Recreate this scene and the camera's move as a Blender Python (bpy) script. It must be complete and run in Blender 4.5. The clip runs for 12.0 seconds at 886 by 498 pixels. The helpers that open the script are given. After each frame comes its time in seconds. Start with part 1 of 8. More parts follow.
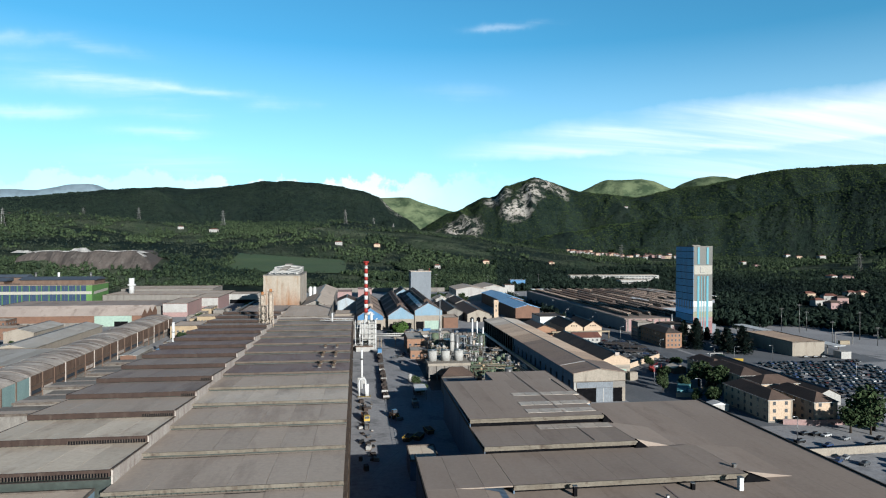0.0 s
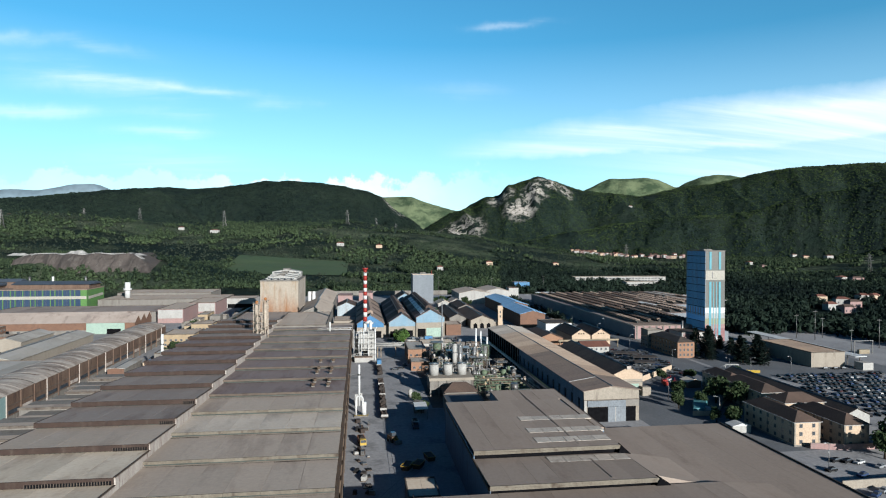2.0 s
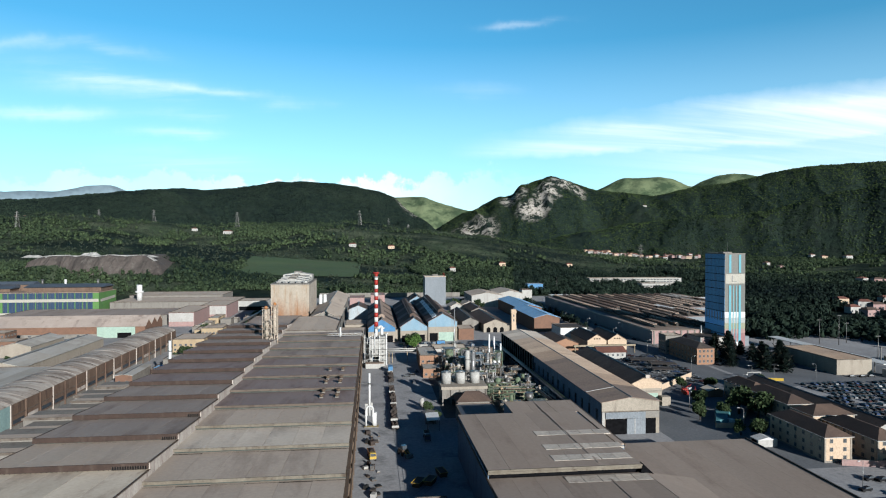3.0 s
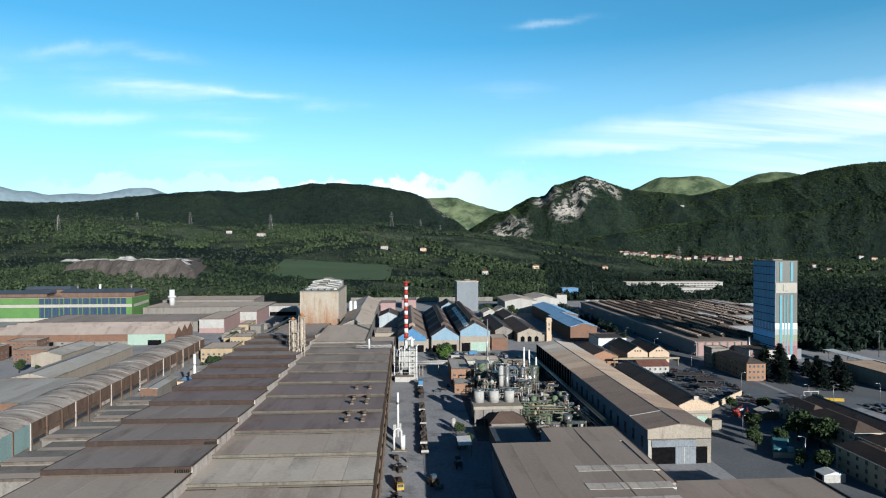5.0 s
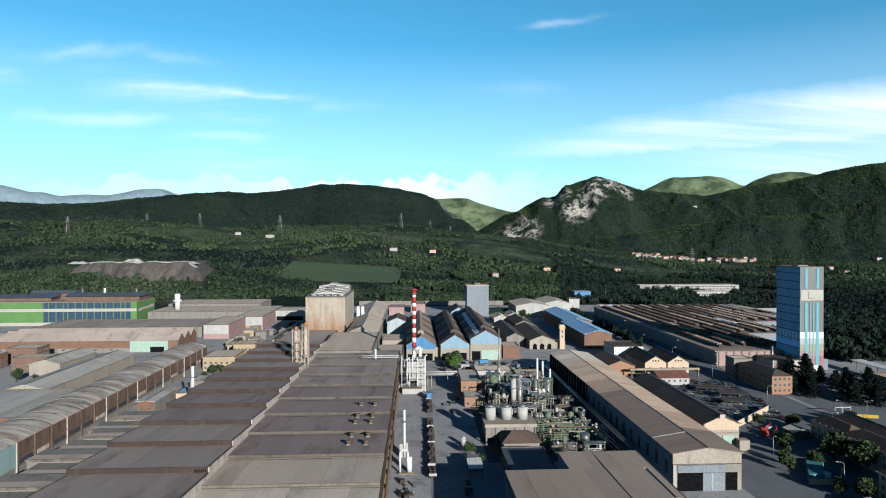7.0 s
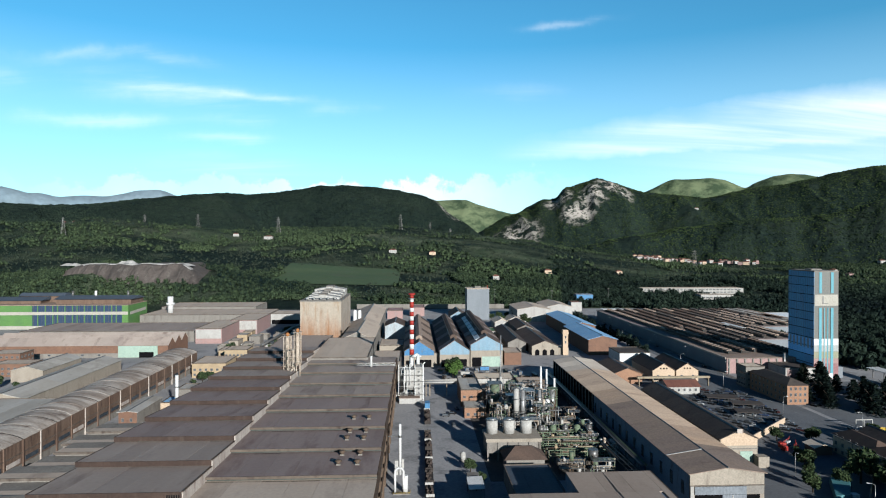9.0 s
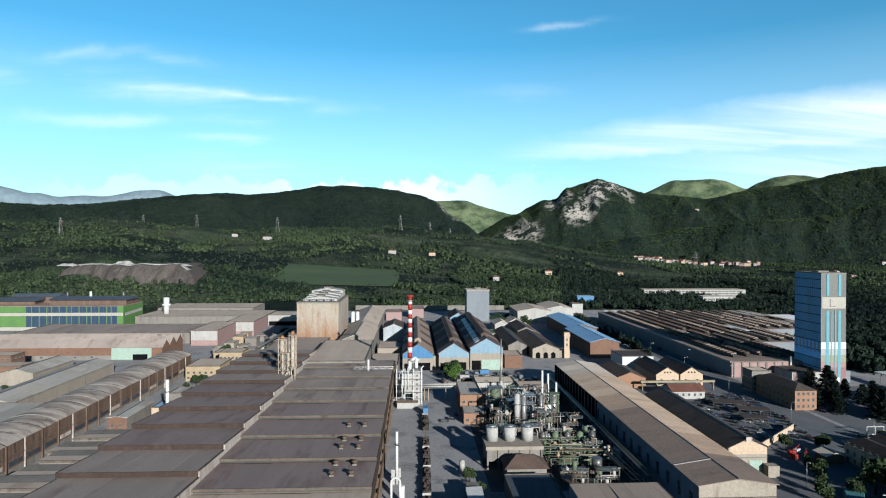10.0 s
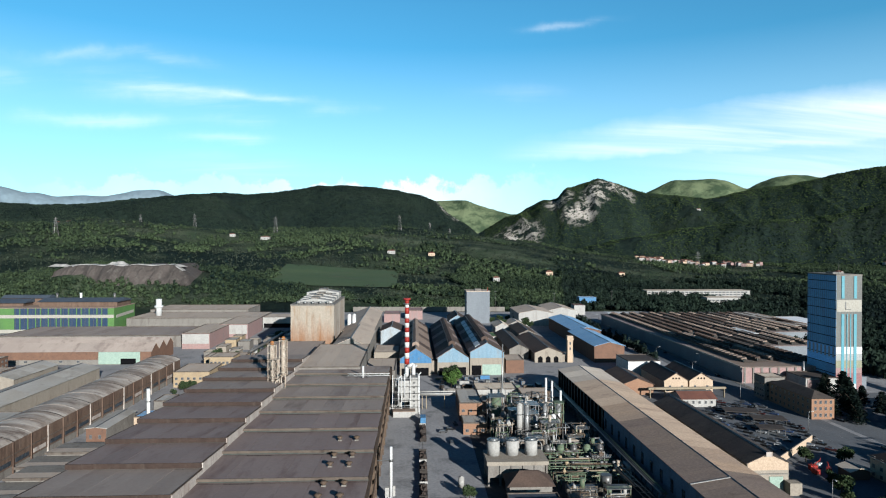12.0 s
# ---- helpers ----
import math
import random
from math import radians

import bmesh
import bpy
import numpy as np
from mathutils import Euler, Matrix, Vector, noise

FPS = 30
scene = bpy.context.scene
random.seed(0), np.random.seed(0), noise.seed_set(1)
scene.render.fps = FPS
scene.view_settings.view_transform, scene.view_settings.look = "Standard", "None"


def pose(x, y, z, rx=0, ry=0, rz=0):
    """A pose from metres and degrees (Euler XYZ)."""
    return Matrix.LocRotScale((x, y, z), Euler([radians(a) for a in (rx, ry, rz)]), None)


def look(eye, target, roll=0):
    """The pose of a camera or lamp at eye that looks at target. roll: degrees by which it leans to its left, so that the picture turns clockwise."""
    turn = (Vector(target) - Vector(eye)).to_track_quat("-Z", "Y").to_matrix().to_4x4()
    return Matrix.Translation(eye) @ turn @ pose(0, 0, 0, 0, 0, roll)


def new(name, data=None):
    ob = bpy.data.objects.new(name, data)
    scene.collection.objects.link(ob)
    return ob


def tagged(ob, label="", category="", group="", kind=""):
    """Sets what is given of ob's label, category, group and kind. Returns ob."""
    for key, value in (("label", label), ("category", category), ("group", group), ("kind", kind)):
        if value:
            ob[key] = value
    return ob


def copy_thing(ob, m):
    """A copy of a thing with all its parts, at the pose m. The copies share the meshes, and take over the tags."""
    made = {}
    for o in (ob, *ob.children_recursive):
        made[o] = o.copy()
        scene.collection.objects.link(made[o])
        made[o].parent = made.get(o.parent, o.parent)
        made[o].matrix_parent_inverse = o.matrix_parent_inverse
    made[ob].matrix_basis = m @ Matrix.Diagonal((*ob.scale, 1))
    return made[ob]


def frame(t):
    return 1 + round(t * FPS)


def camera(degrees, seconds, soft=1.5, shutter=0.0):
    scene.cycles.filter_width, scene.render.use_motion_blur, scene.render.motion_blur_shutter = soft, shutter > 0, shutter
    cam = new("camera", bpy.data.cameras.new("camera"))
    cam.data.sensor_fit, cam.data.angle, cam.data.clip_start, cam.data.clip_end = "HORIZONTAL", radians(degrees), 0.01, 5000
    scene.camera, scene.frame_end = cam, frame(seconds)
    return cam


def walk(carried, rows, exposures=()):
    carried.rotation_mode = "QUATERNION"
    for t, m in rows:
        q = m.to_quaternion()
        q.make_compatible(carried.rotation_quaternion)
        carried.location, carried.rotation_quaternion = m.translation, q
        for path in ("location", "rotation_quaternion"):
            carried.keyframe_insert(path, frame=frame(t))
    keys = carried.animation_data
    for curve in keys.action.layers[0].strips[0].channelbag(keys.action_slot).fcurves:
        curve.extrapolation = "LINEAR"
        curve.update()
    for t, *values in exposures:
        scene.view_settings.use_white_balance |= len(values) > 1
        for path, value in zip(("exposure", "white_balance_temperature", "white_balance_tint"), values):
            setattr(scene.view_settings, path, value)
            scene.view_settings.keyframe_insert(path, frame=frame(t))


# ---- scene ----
cam = camera(71.2, 12.0, soft=1.1)
PATH = [
    (0, (-0.883, -2.532, 73.185), (-0.604, -0.551, 73.164), 0.2),
    (0.5, (0.107, 1.865, 74.037), (0.385, 3.845, 74.015), 0.1),
    (1, (0.817, 6.048, 75.14), (1.094, 8.028, 75.116), 0.1),
    (1.5, (1.392, 10.066, 76.486), (1.667, 12.047, 76.461), 0.1),
    (2, (2.103, 14.398, 77.866), (2.372, 16.379, 77.841), 0.1),
    (2.5, (2.928, 18.625, 79.23), (3.184, 20.609, 79.204), 0.1),
    (3, (3.321, 22.75, 80.406), (3.55, 24.737, 80.38), 0.0),
    (3.2, (3.292, 23.958, 80.834), (3.512, 25.946, 80.809), -0.0),
    (5, (5.157, 38.616, 85.631), (5.282, 40.612, 85.605), -0.1),
    (5.5, (5.46, 42.891, 87.01), (5.569, 44.888, 86.984), -0.1),
    (6, (5.749, 46.915, 88.208), (5.846, 48.912, 88.182), -0.1),
    (6.5, (6.086, 50.825, 88.705), (6.18, 52.822, 88.679), -0.1),
    (7, (6.405, 54.413, 88.933), (6.498, 56.411, 88.908), -0.1),
    (9, (7.656, 70.968, 89.123), (7.749, 72.966, 89.104), 0.0),
    (9.5, (8.207, 75.369, 89.179), (8.3, 77.367, 89.161), 0.1),
    (10, (8.54, 79.443, 89.222), (8.633, 81.441, 89.205), 0.1),
    (10.5, (8.884, 83.618, 89.133), (8.977, 85.615, 89.116), 0.1),
    (11, (9.282, 87.624, 89.329), (9.375, 89.621, 89.311), 0.1),
    (11.5, (9.805, 91.364, 89.367), (9.896, 93.362, 89.35), 0.1),
    (12, (10.083, 95.703, 89.489), (10.176, 97.701, 89.472), 0.1),
]
walk(cam, [(t, look(eye, target, roll)) for t, eye, target, roll in PATH])

# ---- world, sun and exposure ----
SUN_AZ, SUN_EL = 157.0, 15.8          # clockwise from +y, and above the horizon
sun_way = Vector((math.sin(radians(SUN_AZ)) * math.cos(radians(SUN_EL)),
                  math.cos(radians(SUN_AZ)) * math.cos(radians(SUN_EL)), math.sin(radians(SUN_EL))))
sun_data = bpy.data.lights.new("sun", "SUN")
sun_data.energy, sun_data.angle, sun_data.color = 5.0, radians(0.55), (0.965, 0.968, 0.955)
sun = new("sun", sun_data)
sun.matrix_world = look(sun_way * 900, (0, 0, 0))
scene.view_settings.exposure = 1.44


def nodes_of(tree):
    """A short way to add a node with inputs and to link it."""
    def add(kind, sets=(), **links):
        n = tree.nodes.new(kind)
        for key, value in sets:
            if key == "operation":
                n.operation = value
            elif key == "use_clamp":
                n.use_clamp = value
            elif key == "data_type":
                n.data_type = value
            elif key == "blend_type":
                n.blend_type = value
        for key, value in links.items():
            key = key.replace("_", " ")
            sock = n.inputs[int(key[1:])] if key[0] == "i" and key[1:].isdigit() else n.inputs[key]
            if isinstance(value, bpy.types.NodeSocket):
                tree.links.new(value, sock)
            else:
                sock.default_value = value
        return n
    return add


def ramp(add, fac, stops):
    n = add("ShaderNodeValToRGB", Fac=fac)
    while len(n.color_ramp.elements) < len(stops):
        n.color_ramp.elements.new(0.5)
    for e, (p, c) in zip(n.color_ramp.elements, stops):
        e.position, e.color = p, (*c, 1) if len(c) == 3 else c
    return n.outputs["Color"]


def make_world():
    w = bpy.data.worlds.new("sky")
    w.use_nodes = True
    t = w.node_tree
    t.nodes.clear()
    add = nodes_of(t)
    sky = add("ShaderNodeTexSky")
    sky.sky_type, sky.sun_disc = "NISHITA", False
    sky.sun_elevation, sky.sun_rotation = radians(SUN_EL), radians(SUN_AZ)
    sky.altitude, sky.air_density, sky.dust_density, sky.ozone_density = 200, 1.0, 0.25, 2.2
    tc = add("ShaderNodeTexCoord").outputs["Generated"]
    xyz = add("ShaderNodeSeparateXYZ", i0=tc)

    def m(op, a, b=0.0, clamp=False):
        n = add("ShaderNodeMath", (("operation", op), ("use_clamp", clamp)), i0=a, i1=b)
        return n.outputs[0]
    flat = m("ADD", m("ABSOLUTE", xyz.outputs[2]), 0.16)
    px, py = m("DIVIDE", xyz.outputs[0], flat), m("DIVIDE", xyz.outputs[1], flat)
    plane = add("ShaderNodeCombineXYZ", i0=px, i1=py, i2=0.0).outputs[0]

    def wisps(scale, stretch, turn, seed, low, high):
        mp = add("ShaderNodeMapping", Vector=plane, Rotation=(0, 0, radians(turn)), Scale=(stretch, 1, 1), Location=(seed, seed * 0.7, 0))
        n = add("ShaderNodeTexNoise", Vector=mp.outputs[0], Scale=scale, Detail=7.0, Roughness=0.58, Distortion=0.5)
        return ramp(add, n.outputs["Fac"], [(low, (0, 0, 0)), (high, (1, 1, 1))])
    az = m("ARCTAN2", xyz.outputs[0], xyz.outputs[1])
    el = xyz.outputs[2]
    # slow swirls that bend the outlines of every cloud
    bend = add("ShaderNodeTexNoise", Vector=tc, Scale=9.0, Detail=5.0, Roughness=0.6)
    swirl = add("ShaderNodeSeparateColor", i0=bend.outputs["Color"])
    az_b = m("ADD", az, m("MULTIPLY", m("SUBTRACT", swirl.outputs[0], 0.5), 0.16))
    el_b = m("ADD", el, m("MULTIPLY", m("SUBTRACT", swirl.outputs[1], 0.5), 0.035))

    def bell(v, centre, half):
        d = m("DIVIDE", m("SUBTRACT", v, centre), half)
        return m("POWER", 2.718, m("MULTIPLY", m("MULTIPLY", d, d), -1.0))
    # thin wisps: bearing, height, half length, half thickness, slope, weight
    fibre = wisps(5.0, 0.20, 6, 5.3, 0.36, 0.66)
    high_cloud = 0.0
    for a, e, l, thick, slope, k in ((-0.47, 0.257, 0.062, 0.008, 0.20, 0.34), (-0.365, 0.263, 0.05, 0.008, -0.05, 0.32), (-0.37, 0.220, 0.085, 0.017, -0.05, 0.50), (-0.245, 0.2195, 0.09, 0.006, -0.03, 0.42),
                                 (-0.455, 0.173, 0.075, 0.008, 0.05, 0.46), (-0.30, 0.155, 0.06, 0.007, 0.02, 0.30), (-0.27, 0.182, 0.045, 0.009, 0.05, 0.26), (-0.125, 0.207, 0.04, 0.008, 0.12, 0.42), (-0.57, 0.213, 0.04, 0.012, 0.0, 0.34),
                                 (0.245, 0.329, 0.045, 0.0045, 0.05, 0.36), (0.17, 0.235, 0.06, 0.010, 0.0, 0.14), (-0.28, 0.115, 0.10, 0.016, 0.0, 0.20)):
        line = m("SUBTRACT", el_b, m("ADD", e, m("MULTIPLY", m("SUBTRACT", az_b, a), slope)))
        high_cloud = m("ADD", high_cloud, m("MULTIPLY", m("MULTIPLY", bell(line, 0.0, thick), bell(az_b, a, l)), k))
    high_cloud = m("MULTIPLY", high_cloud, m("ADD", 0.12, m("MULTIPLY", fibre, 0.82)))
    # the long veil that rises to the east: crisp lower lip, streaky top, thin haze beneath
    lip = m("SUBTRACT", el_b, 0.136)
    brim = m("SUBTRACT", m("MINIMUM", m("ADD", 0.158, m("MULTIPLY", m("SUBTRACT", az_b, 0.15), 0.14)), 0.206), el_b)
    under = ramp(add, az, [(0.28, (0, 0, 0)), (0.60, (0.55, 0.55, 0.55))])
    low_side = m("MAXIMUM", ramp(add, m("ADD", m("MULTIPLY", lip, 16.0), 0.5), [(0.40, (0, 0, 0)), (0.60, (1, 1, 1))]), under)
    body = m("MULTIPLY", low_side, ramp(add, m("ADD", m("MULTIPLY", brim, 14.0), 0.5), [(0.36, (0, 0, 0)), (0.80, (1, 1, 1))]))
    veil_n = m("ADD", 0.22, m("MULTIPLY", wisps(3.4, 0.16, -12, 8.4, 0.34, 0.66), 0.62))
    veil = m("MULTIPLY", m("MULTIPLY", body, ramp(add, m("ADD", az, 0.5), [(0.62, (0, 0, 0)), (0.76, (0.55, 0.55, 0.55)), (1.0, (1, 1, 1))])), veil_n)
    heap_n = add("ShaderNodeTexNoise", Vector=tc, Scale=24.0, Detail=6.0, Roughness=0.62).outputs["Fac"]
    top = m("ADD", 0.082, m("MULTIPLY", m("SUBTRACT", add("ShaderNodeTexNoise", Vector=tc, Scale=13.0, Detail=7.0, Roughness=0.62).outputs["Fac"], 0.42), 0.15))
    heap = m("MULTIPLY", m("MULTIPLY", ramp(add, m("ADD", m("MULTIPLY", m("SUBTRACT", top, el), 22.0), 0.5), [(0.42, (0, 0, 0)), (0.62, (1, 1, 1))]), m("ADD", bell(az, -0.06, 0.19), m("MULTIPLY", bell(az, -0.42, 0.10), 0.3))), m("ADD", 0.55, m("MULTIPLY", heap_n, 0.6)))
    cloud = m("ADD", m("ADD", m("MULTIPLY", high_cloud, 0.9), m("MULTIPLY", veil, 0.85)), m("MULTIPLY", heap, 0.8), clamp=True)
    haze = ramp(add, el, [(0.0, (1, 1, 1)), (0.10, (0.62, 0.62, 0.62)), (0.3, (0, 0, 0))])
    tint = add("ShaderNodeMix", (("data_type", "RGBA"), ("blend_type", "MULTIPLY")), i0=1.0, i6=sky.outputs[0], i7=(0.40, 1.10, 1.26, 1)).outputs[2]
    hazed = add("ShaderNodeMix", (("data_type", "RGBA"),), i0=m("MULTIPLY", haze, 0.55), i6=tint, i7=(7.3, 9.0, 10.9, 1)).outputs[2]
    mixed = add("ShaderNodeMix", (("data_type", "RGBA"),), i0=cloud, i6=hazed, i7=(9.8, 10.2, 10.4, 1)).outputs[2]
    # above the view the sky is darkened to cut the fill light
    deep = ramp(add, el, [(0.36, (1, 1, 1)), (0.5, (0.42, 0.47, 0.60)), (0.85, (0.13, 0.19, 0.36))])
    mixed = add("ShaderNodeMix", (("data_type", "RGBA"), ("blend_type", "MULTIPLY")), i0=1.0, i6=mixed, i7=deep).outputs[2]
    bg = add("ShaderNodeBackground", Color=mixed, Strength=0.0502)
    out = add("ShaderNodeOutputWorld", Surface=bg.outputs[0])
    scene.world = w


make_world()

# ---- materials ----
MATS = {}


def surf(name, c1, c2, big=0.06, fine=1.5, rough=0.8, metal=0.0, bump=0.3, streak=None, random_value=0.0, ribs=None, c3=None, cover=0.5, spread=0.16, spec=0.12, tone=0.44, low=None, speck=1.0):
    """A weathered surface in world metres: two colours mixed by stains, finer grain, an optional third colour for dirt,
    tone (darkens the colours to balance strong sun against fill light), ribs (axis, spacing) as relief and a value that
    differs from object to object."""
    tone *= 0.71
    c1, c2 = (tuple(v * tone for v in c) for c in (c1, c2))
    c3 = c3 and tuple(v * tone for v in c3)
    mt = bpy.data.materials.new(name)
    mt.use_nodes = True
    t = mt.node_tree
    t.nodes.clear()
    add = nodes_of(t)
    pos = add("ShaderNodeNewGeometry").outputs["Position"]
    obj = add("ShaderNodeObjectInfo").outputs["Random"]
    shift = add("ShaderNodeVectorMath", (("operation", "SCALE"),), Vector=(37.0, 61.0, 13.0), Scale=obj).outputs[0]
    where = add("ShaderNodeVectorMath", (("operation", "ADD"),), i0=pos, i1=shift).outputs[0] if random_value else pos
    stretch = add("ShaderNodeMapping", Vector=where, Scale=streak or (1, 1, 1)).outputs[0]
    n1 = add("ShaderNodeTexNoise", Vector=stretch, Scale=big, Detail=6.0, Roughness=0.62, Distortion=0.4).outputs["Fac"]
    n2 = add("ShaderNodeTexNoise", Vector=where, Scale=fine, Detail=4.0, Roughness=0.7).outputs["Fac"]
    f1 = ramp(add, n1, [(max(0, cover - spread), (0, 0, 0)), (min(1, cover + spread), (1, 1, 1))])
    col = add("ShaderNodeMix", (("data_type", "RGBA"),), i0=f1, i6=(*c1, 1), i7=(*c2, 1)).outputs[2]
    if c3:
        n3 = add("ShaderNodeTexNoise", Vector=add("ShaderNodeMapping", Vector=stretch, Location=(91, 17, 5)).outputs[0], Scale=big * 2.7, Detail=8.0, Roughness=0.68).outputs["Fac"]
        f3 = ramp(add, n3, [(0.53, (0, 0, 0)), (0.68, (1, 1, 1))])
        col = add("ShaderNodeMix", (("data_type", "RGBA"),), i0=f3, i6=col, i7=(*c3, 1)).outputs[2]
    if low:
        # streaks of rust that rise from the foot of the wall to a ragged line
        top, tint = low
        up = add("ShaderNodeSeparateXYZ", i0=pos).outputs[2]
        runs = add("ShaderNodeTexNoise", Vector=add("ShaderNodeMapping", Vector=pos, Scale=(1, 1, 0.10)).outputs[0], Scale=0.22, Detail=5.0, Roughness=0.6).outputs["Fac"]
        edge = add("ShaderNodeMath", (("operation", "MULTIPLY"),), i0=runs, i1=top * 2.0).outputs[0]
        gone = add("ShaderNodeMath", (("operation", "DIVIDE"), ("use_clamp", True)), i0=add("ShaderNodeMath", (("operation", "SUBTRACT"),), i0=edge, i1=up).outputs[0], i1=top * 0.9).outputs[0]
        col = add("ShaderNodeMix", (("data_type", "RGBA"),), i0=gone, i6=col, i7=(*tint, 1)).outputs[2]
    grain = ramp(add, n2, [(0.3, (1 - 0.22 * speck,) * 3), (0.7, (1 + 0.18 * speck,) * 3)])
    col = add("ShaderNodeMix", (("data_type", "RGBA"), ("blend_type", "MULTIPLY")), i0=1.0, i6=col, i7=grain).outputs[2]
    if random_value:
        lo, hi = 1 - random_value, 1 + random_value
        col = add("ShaderNodeMix", (("data_type", "RGBA"), ("blend_type", "MULTIPLY")), i0=1.0, i6=col, i7=ramp(add, obj, [(0, (lo, lo, lo)), (1, (hi, hi * 0.985, hi * 0.97))])).outputs[2]
    height = n2
    b = add("ShaderNodeBump", Height=height, Strength=bump, Distance=0.05)
    if ribs:
        axis, gap = ribs
        sep = add("ShaderNodeSeparateXYZ", i0=pos).outputs[axis]
        wave = add("ShaderNodeMath", (("operation", "SINE"),), i0=add("ShaderNodeMath", (("operation", "MULTIPLY"),), i0=sep, i1=2 * math.pi / gap).outputs[0]).outputs[0]
        b = add("ShaderNodeBump", Height=wave, Strength=0.5, Distance=0.06, Normal=b.outputs[0])
    p = add("ShaderNodeBsdfPrincipled", Base_Color=col, Roughness=rough, Metallic=metal, Normal=b.outputs[0])
    p.inputs["Specular IOR Level"].default_value = spec
    add("ShaderNodeOutputMaterial", Surface=p.outputs[0])
    MATS[name] = mt
    return mt


ROOF_GREY = surf("roof_grey_felt", (0.355, 0.293, 0.236), (0.405, 0.338, 0.276), 0.03, 0.9, 0.85, c3=(0.285, 0.228, 0.185), streak=(1, 0.22, 1), tone=0.95, speck=0.45, random_value=0.035)
ROOF_BLEACHED = surf("roof_bleached_sheet", (0.58, 0.50, 0.41), (0.43, 0.37, 0.305), 0.05, 0.9, 0.8, c3=(0.36, 0.31, 0.26), random_value=0.07, streak=(1, 0.3, 1), tone=0.95, speck=0.5)
ROOF_ZINC = surf("roof_zinc_grey", (0.41, 0.395, 0.365), (0.32, 0.295, 0.255), 0.05, 0.9, 0.75, c3=(0.25, 0.225, 0.19), random_value=0.05, streak=(1, 0.3, 1), tone=0.80, speck=0.4)
ROOF_NEAR = surf("roof_near_felt_brown_grey", (0.225, 0.180, 0.148), (0.262, 0.214, 0.178), 0.035, 0.9, 0.85, c3=(0.185, 0.143, 0.116), streak=(1, 0.25, 1), tone=0.95, speck=0.4, random_value=0.035)
ROOF_RUST = surf("roof_rust_dusted", (0.178, 0.138, 0.128), (0.222, 0.178, 0.165), 0.035, 0.9, 0.85, c3=(0.132, 0.092, 0.084), streak=(1, 0.22, 1), tone=0.95, speck=0.4, random_value=0.05)
ROOF_PALE = surf("roof_pale_sheet", (0.61, 0.52, 0.41), (0.47, 0.395, 0.305), 0.045, 0.9, 0.8, c3=(0.33, 0.265, 0.205), random_value=0.07, streak=(1, 0.3, 1), tone=0.95, speck=0.5)
ROOF_TAN = surf("roof_tan_sheet", (0.44, 0.31, 0.21), (0.34, 0.25, 0.185), 0.05, 1.1, 0.75, c3=(0.25, 0.17, 0.12), random_value=0.05, streak=(0.3, 1, 1), tone=0.95)
ROOF_DARK = surf("roof_dark_tile", (0.055, 0.045, 0.042), (0.085, 0.07, 0.06), 0.1, 1.4, 0.85, c3=(0.04, 0.035, 0.03), random_value=0.08, tone=0.75)
ROOF_BROWN = surf("roof_brown_tile", (0.165, 0.112, 0.088), (0.110, 0.080, 0.066), 0.12, 1.6, 0.85, random_value=0.10, tone=0.5)
ROOF_TAN_GREY = surf("roof_brown_grey_sheet", (0.235, 0.175, 0.135), (0.19, 0.145, 0.12), 0.05, 1.1, 0.8, c3=(0.145, 0.105, 0.085), random_value=0.05, streak=(0.3, 1, 1), tone=0.95)
ROOF_PEACH = surf("roof_peach_sheet", (0.56, 0.42, 0.30), (0.46, 0.34, 0.245), 0.05, 1.1, 0.75, c3=(0.36, 0.26, 0.19), random_value=0.04, streak=(0.3, 1, 1), tone=0.95)
PALE_STEEL = surf("steel_pale_stained", (0.60, 0.53, 0.44), (0.42, 0.33, 0.25), 0.5, 2.0, 0.7, c3=(0.26, 0.15, 0.09), tone=0.62)
ROOF_RED = surf("roof_red_tile", (0.32, 0.14, 0.10), (0.22, 0.10, 0.08), 0.12, 1.6, 0.85, random_value=0.10)
ROOF_BLUE = surf("roof_blue_sheet", (0.17, 0.35, 0.56), (0.24, 0.42, 0.61), 0.08, 1.0, 0.6, ribs=(1, 0.9), c3=(0.26, 0.33, 0.40), tone=0.85)
ROOF_VAULT = surf("vault_sheet_stained", (0.36, 0.325, 0.285), (0.185, 0.15, 0.125), 0.075, 1.2, 0.8, c3=(0.08, 0.055, 0.045), streak=(0.35, 1.5, 1), random_value=0.10, cover=0.5, spread=0.10, tone=0.95)
CONCRETE = surf("concrete_weathered", (0.38, 0.35, 0.31), (0.29, 0.265, 0.235), 0.1, 1.6, 0.85, c3=(0.22, 0.19, 0.165), streak=(1, 1, 0.25))
FASCIA = surf("fascia_stained", (0.27, 0.23, 0.19), (0.13, 0.098, 0.08), 0.22, 2.2, 0.85, c3=(0.08, 0.055, 0.045), streak=(1, 1, 0.2))
SIDE_PALE = surf("side_wall_pale_stained", (0.50, 0.45, 0.40), (0.36, 0.30, 0.26), 0.22, 1.6, 0.85, c3=(0.20, 0.14, 0.115), streak=(1, 1, 0.18), tone=0.74)
RUST_WALL = surf("sheet_wall_rust_brown", (0.20, 0.125, 0.09), (0.28, 0.19, 0.14), 0.16, 1.4, 0.8, c3=(0.11, 0.07, 0.055), streak=(1, 1, 0.2), ribs=(1, 0.8))
BLUE_WALL = surf("sheet_wall_dull_blue", (0.16, 0.25, 0.36), (0.22, 0.31, 0.41), 0.12, 1.4, 0.7, c3=(0.14, 0.15, 0.17), streak=(1, 1, 0.2), ribs=(1, 0.8))
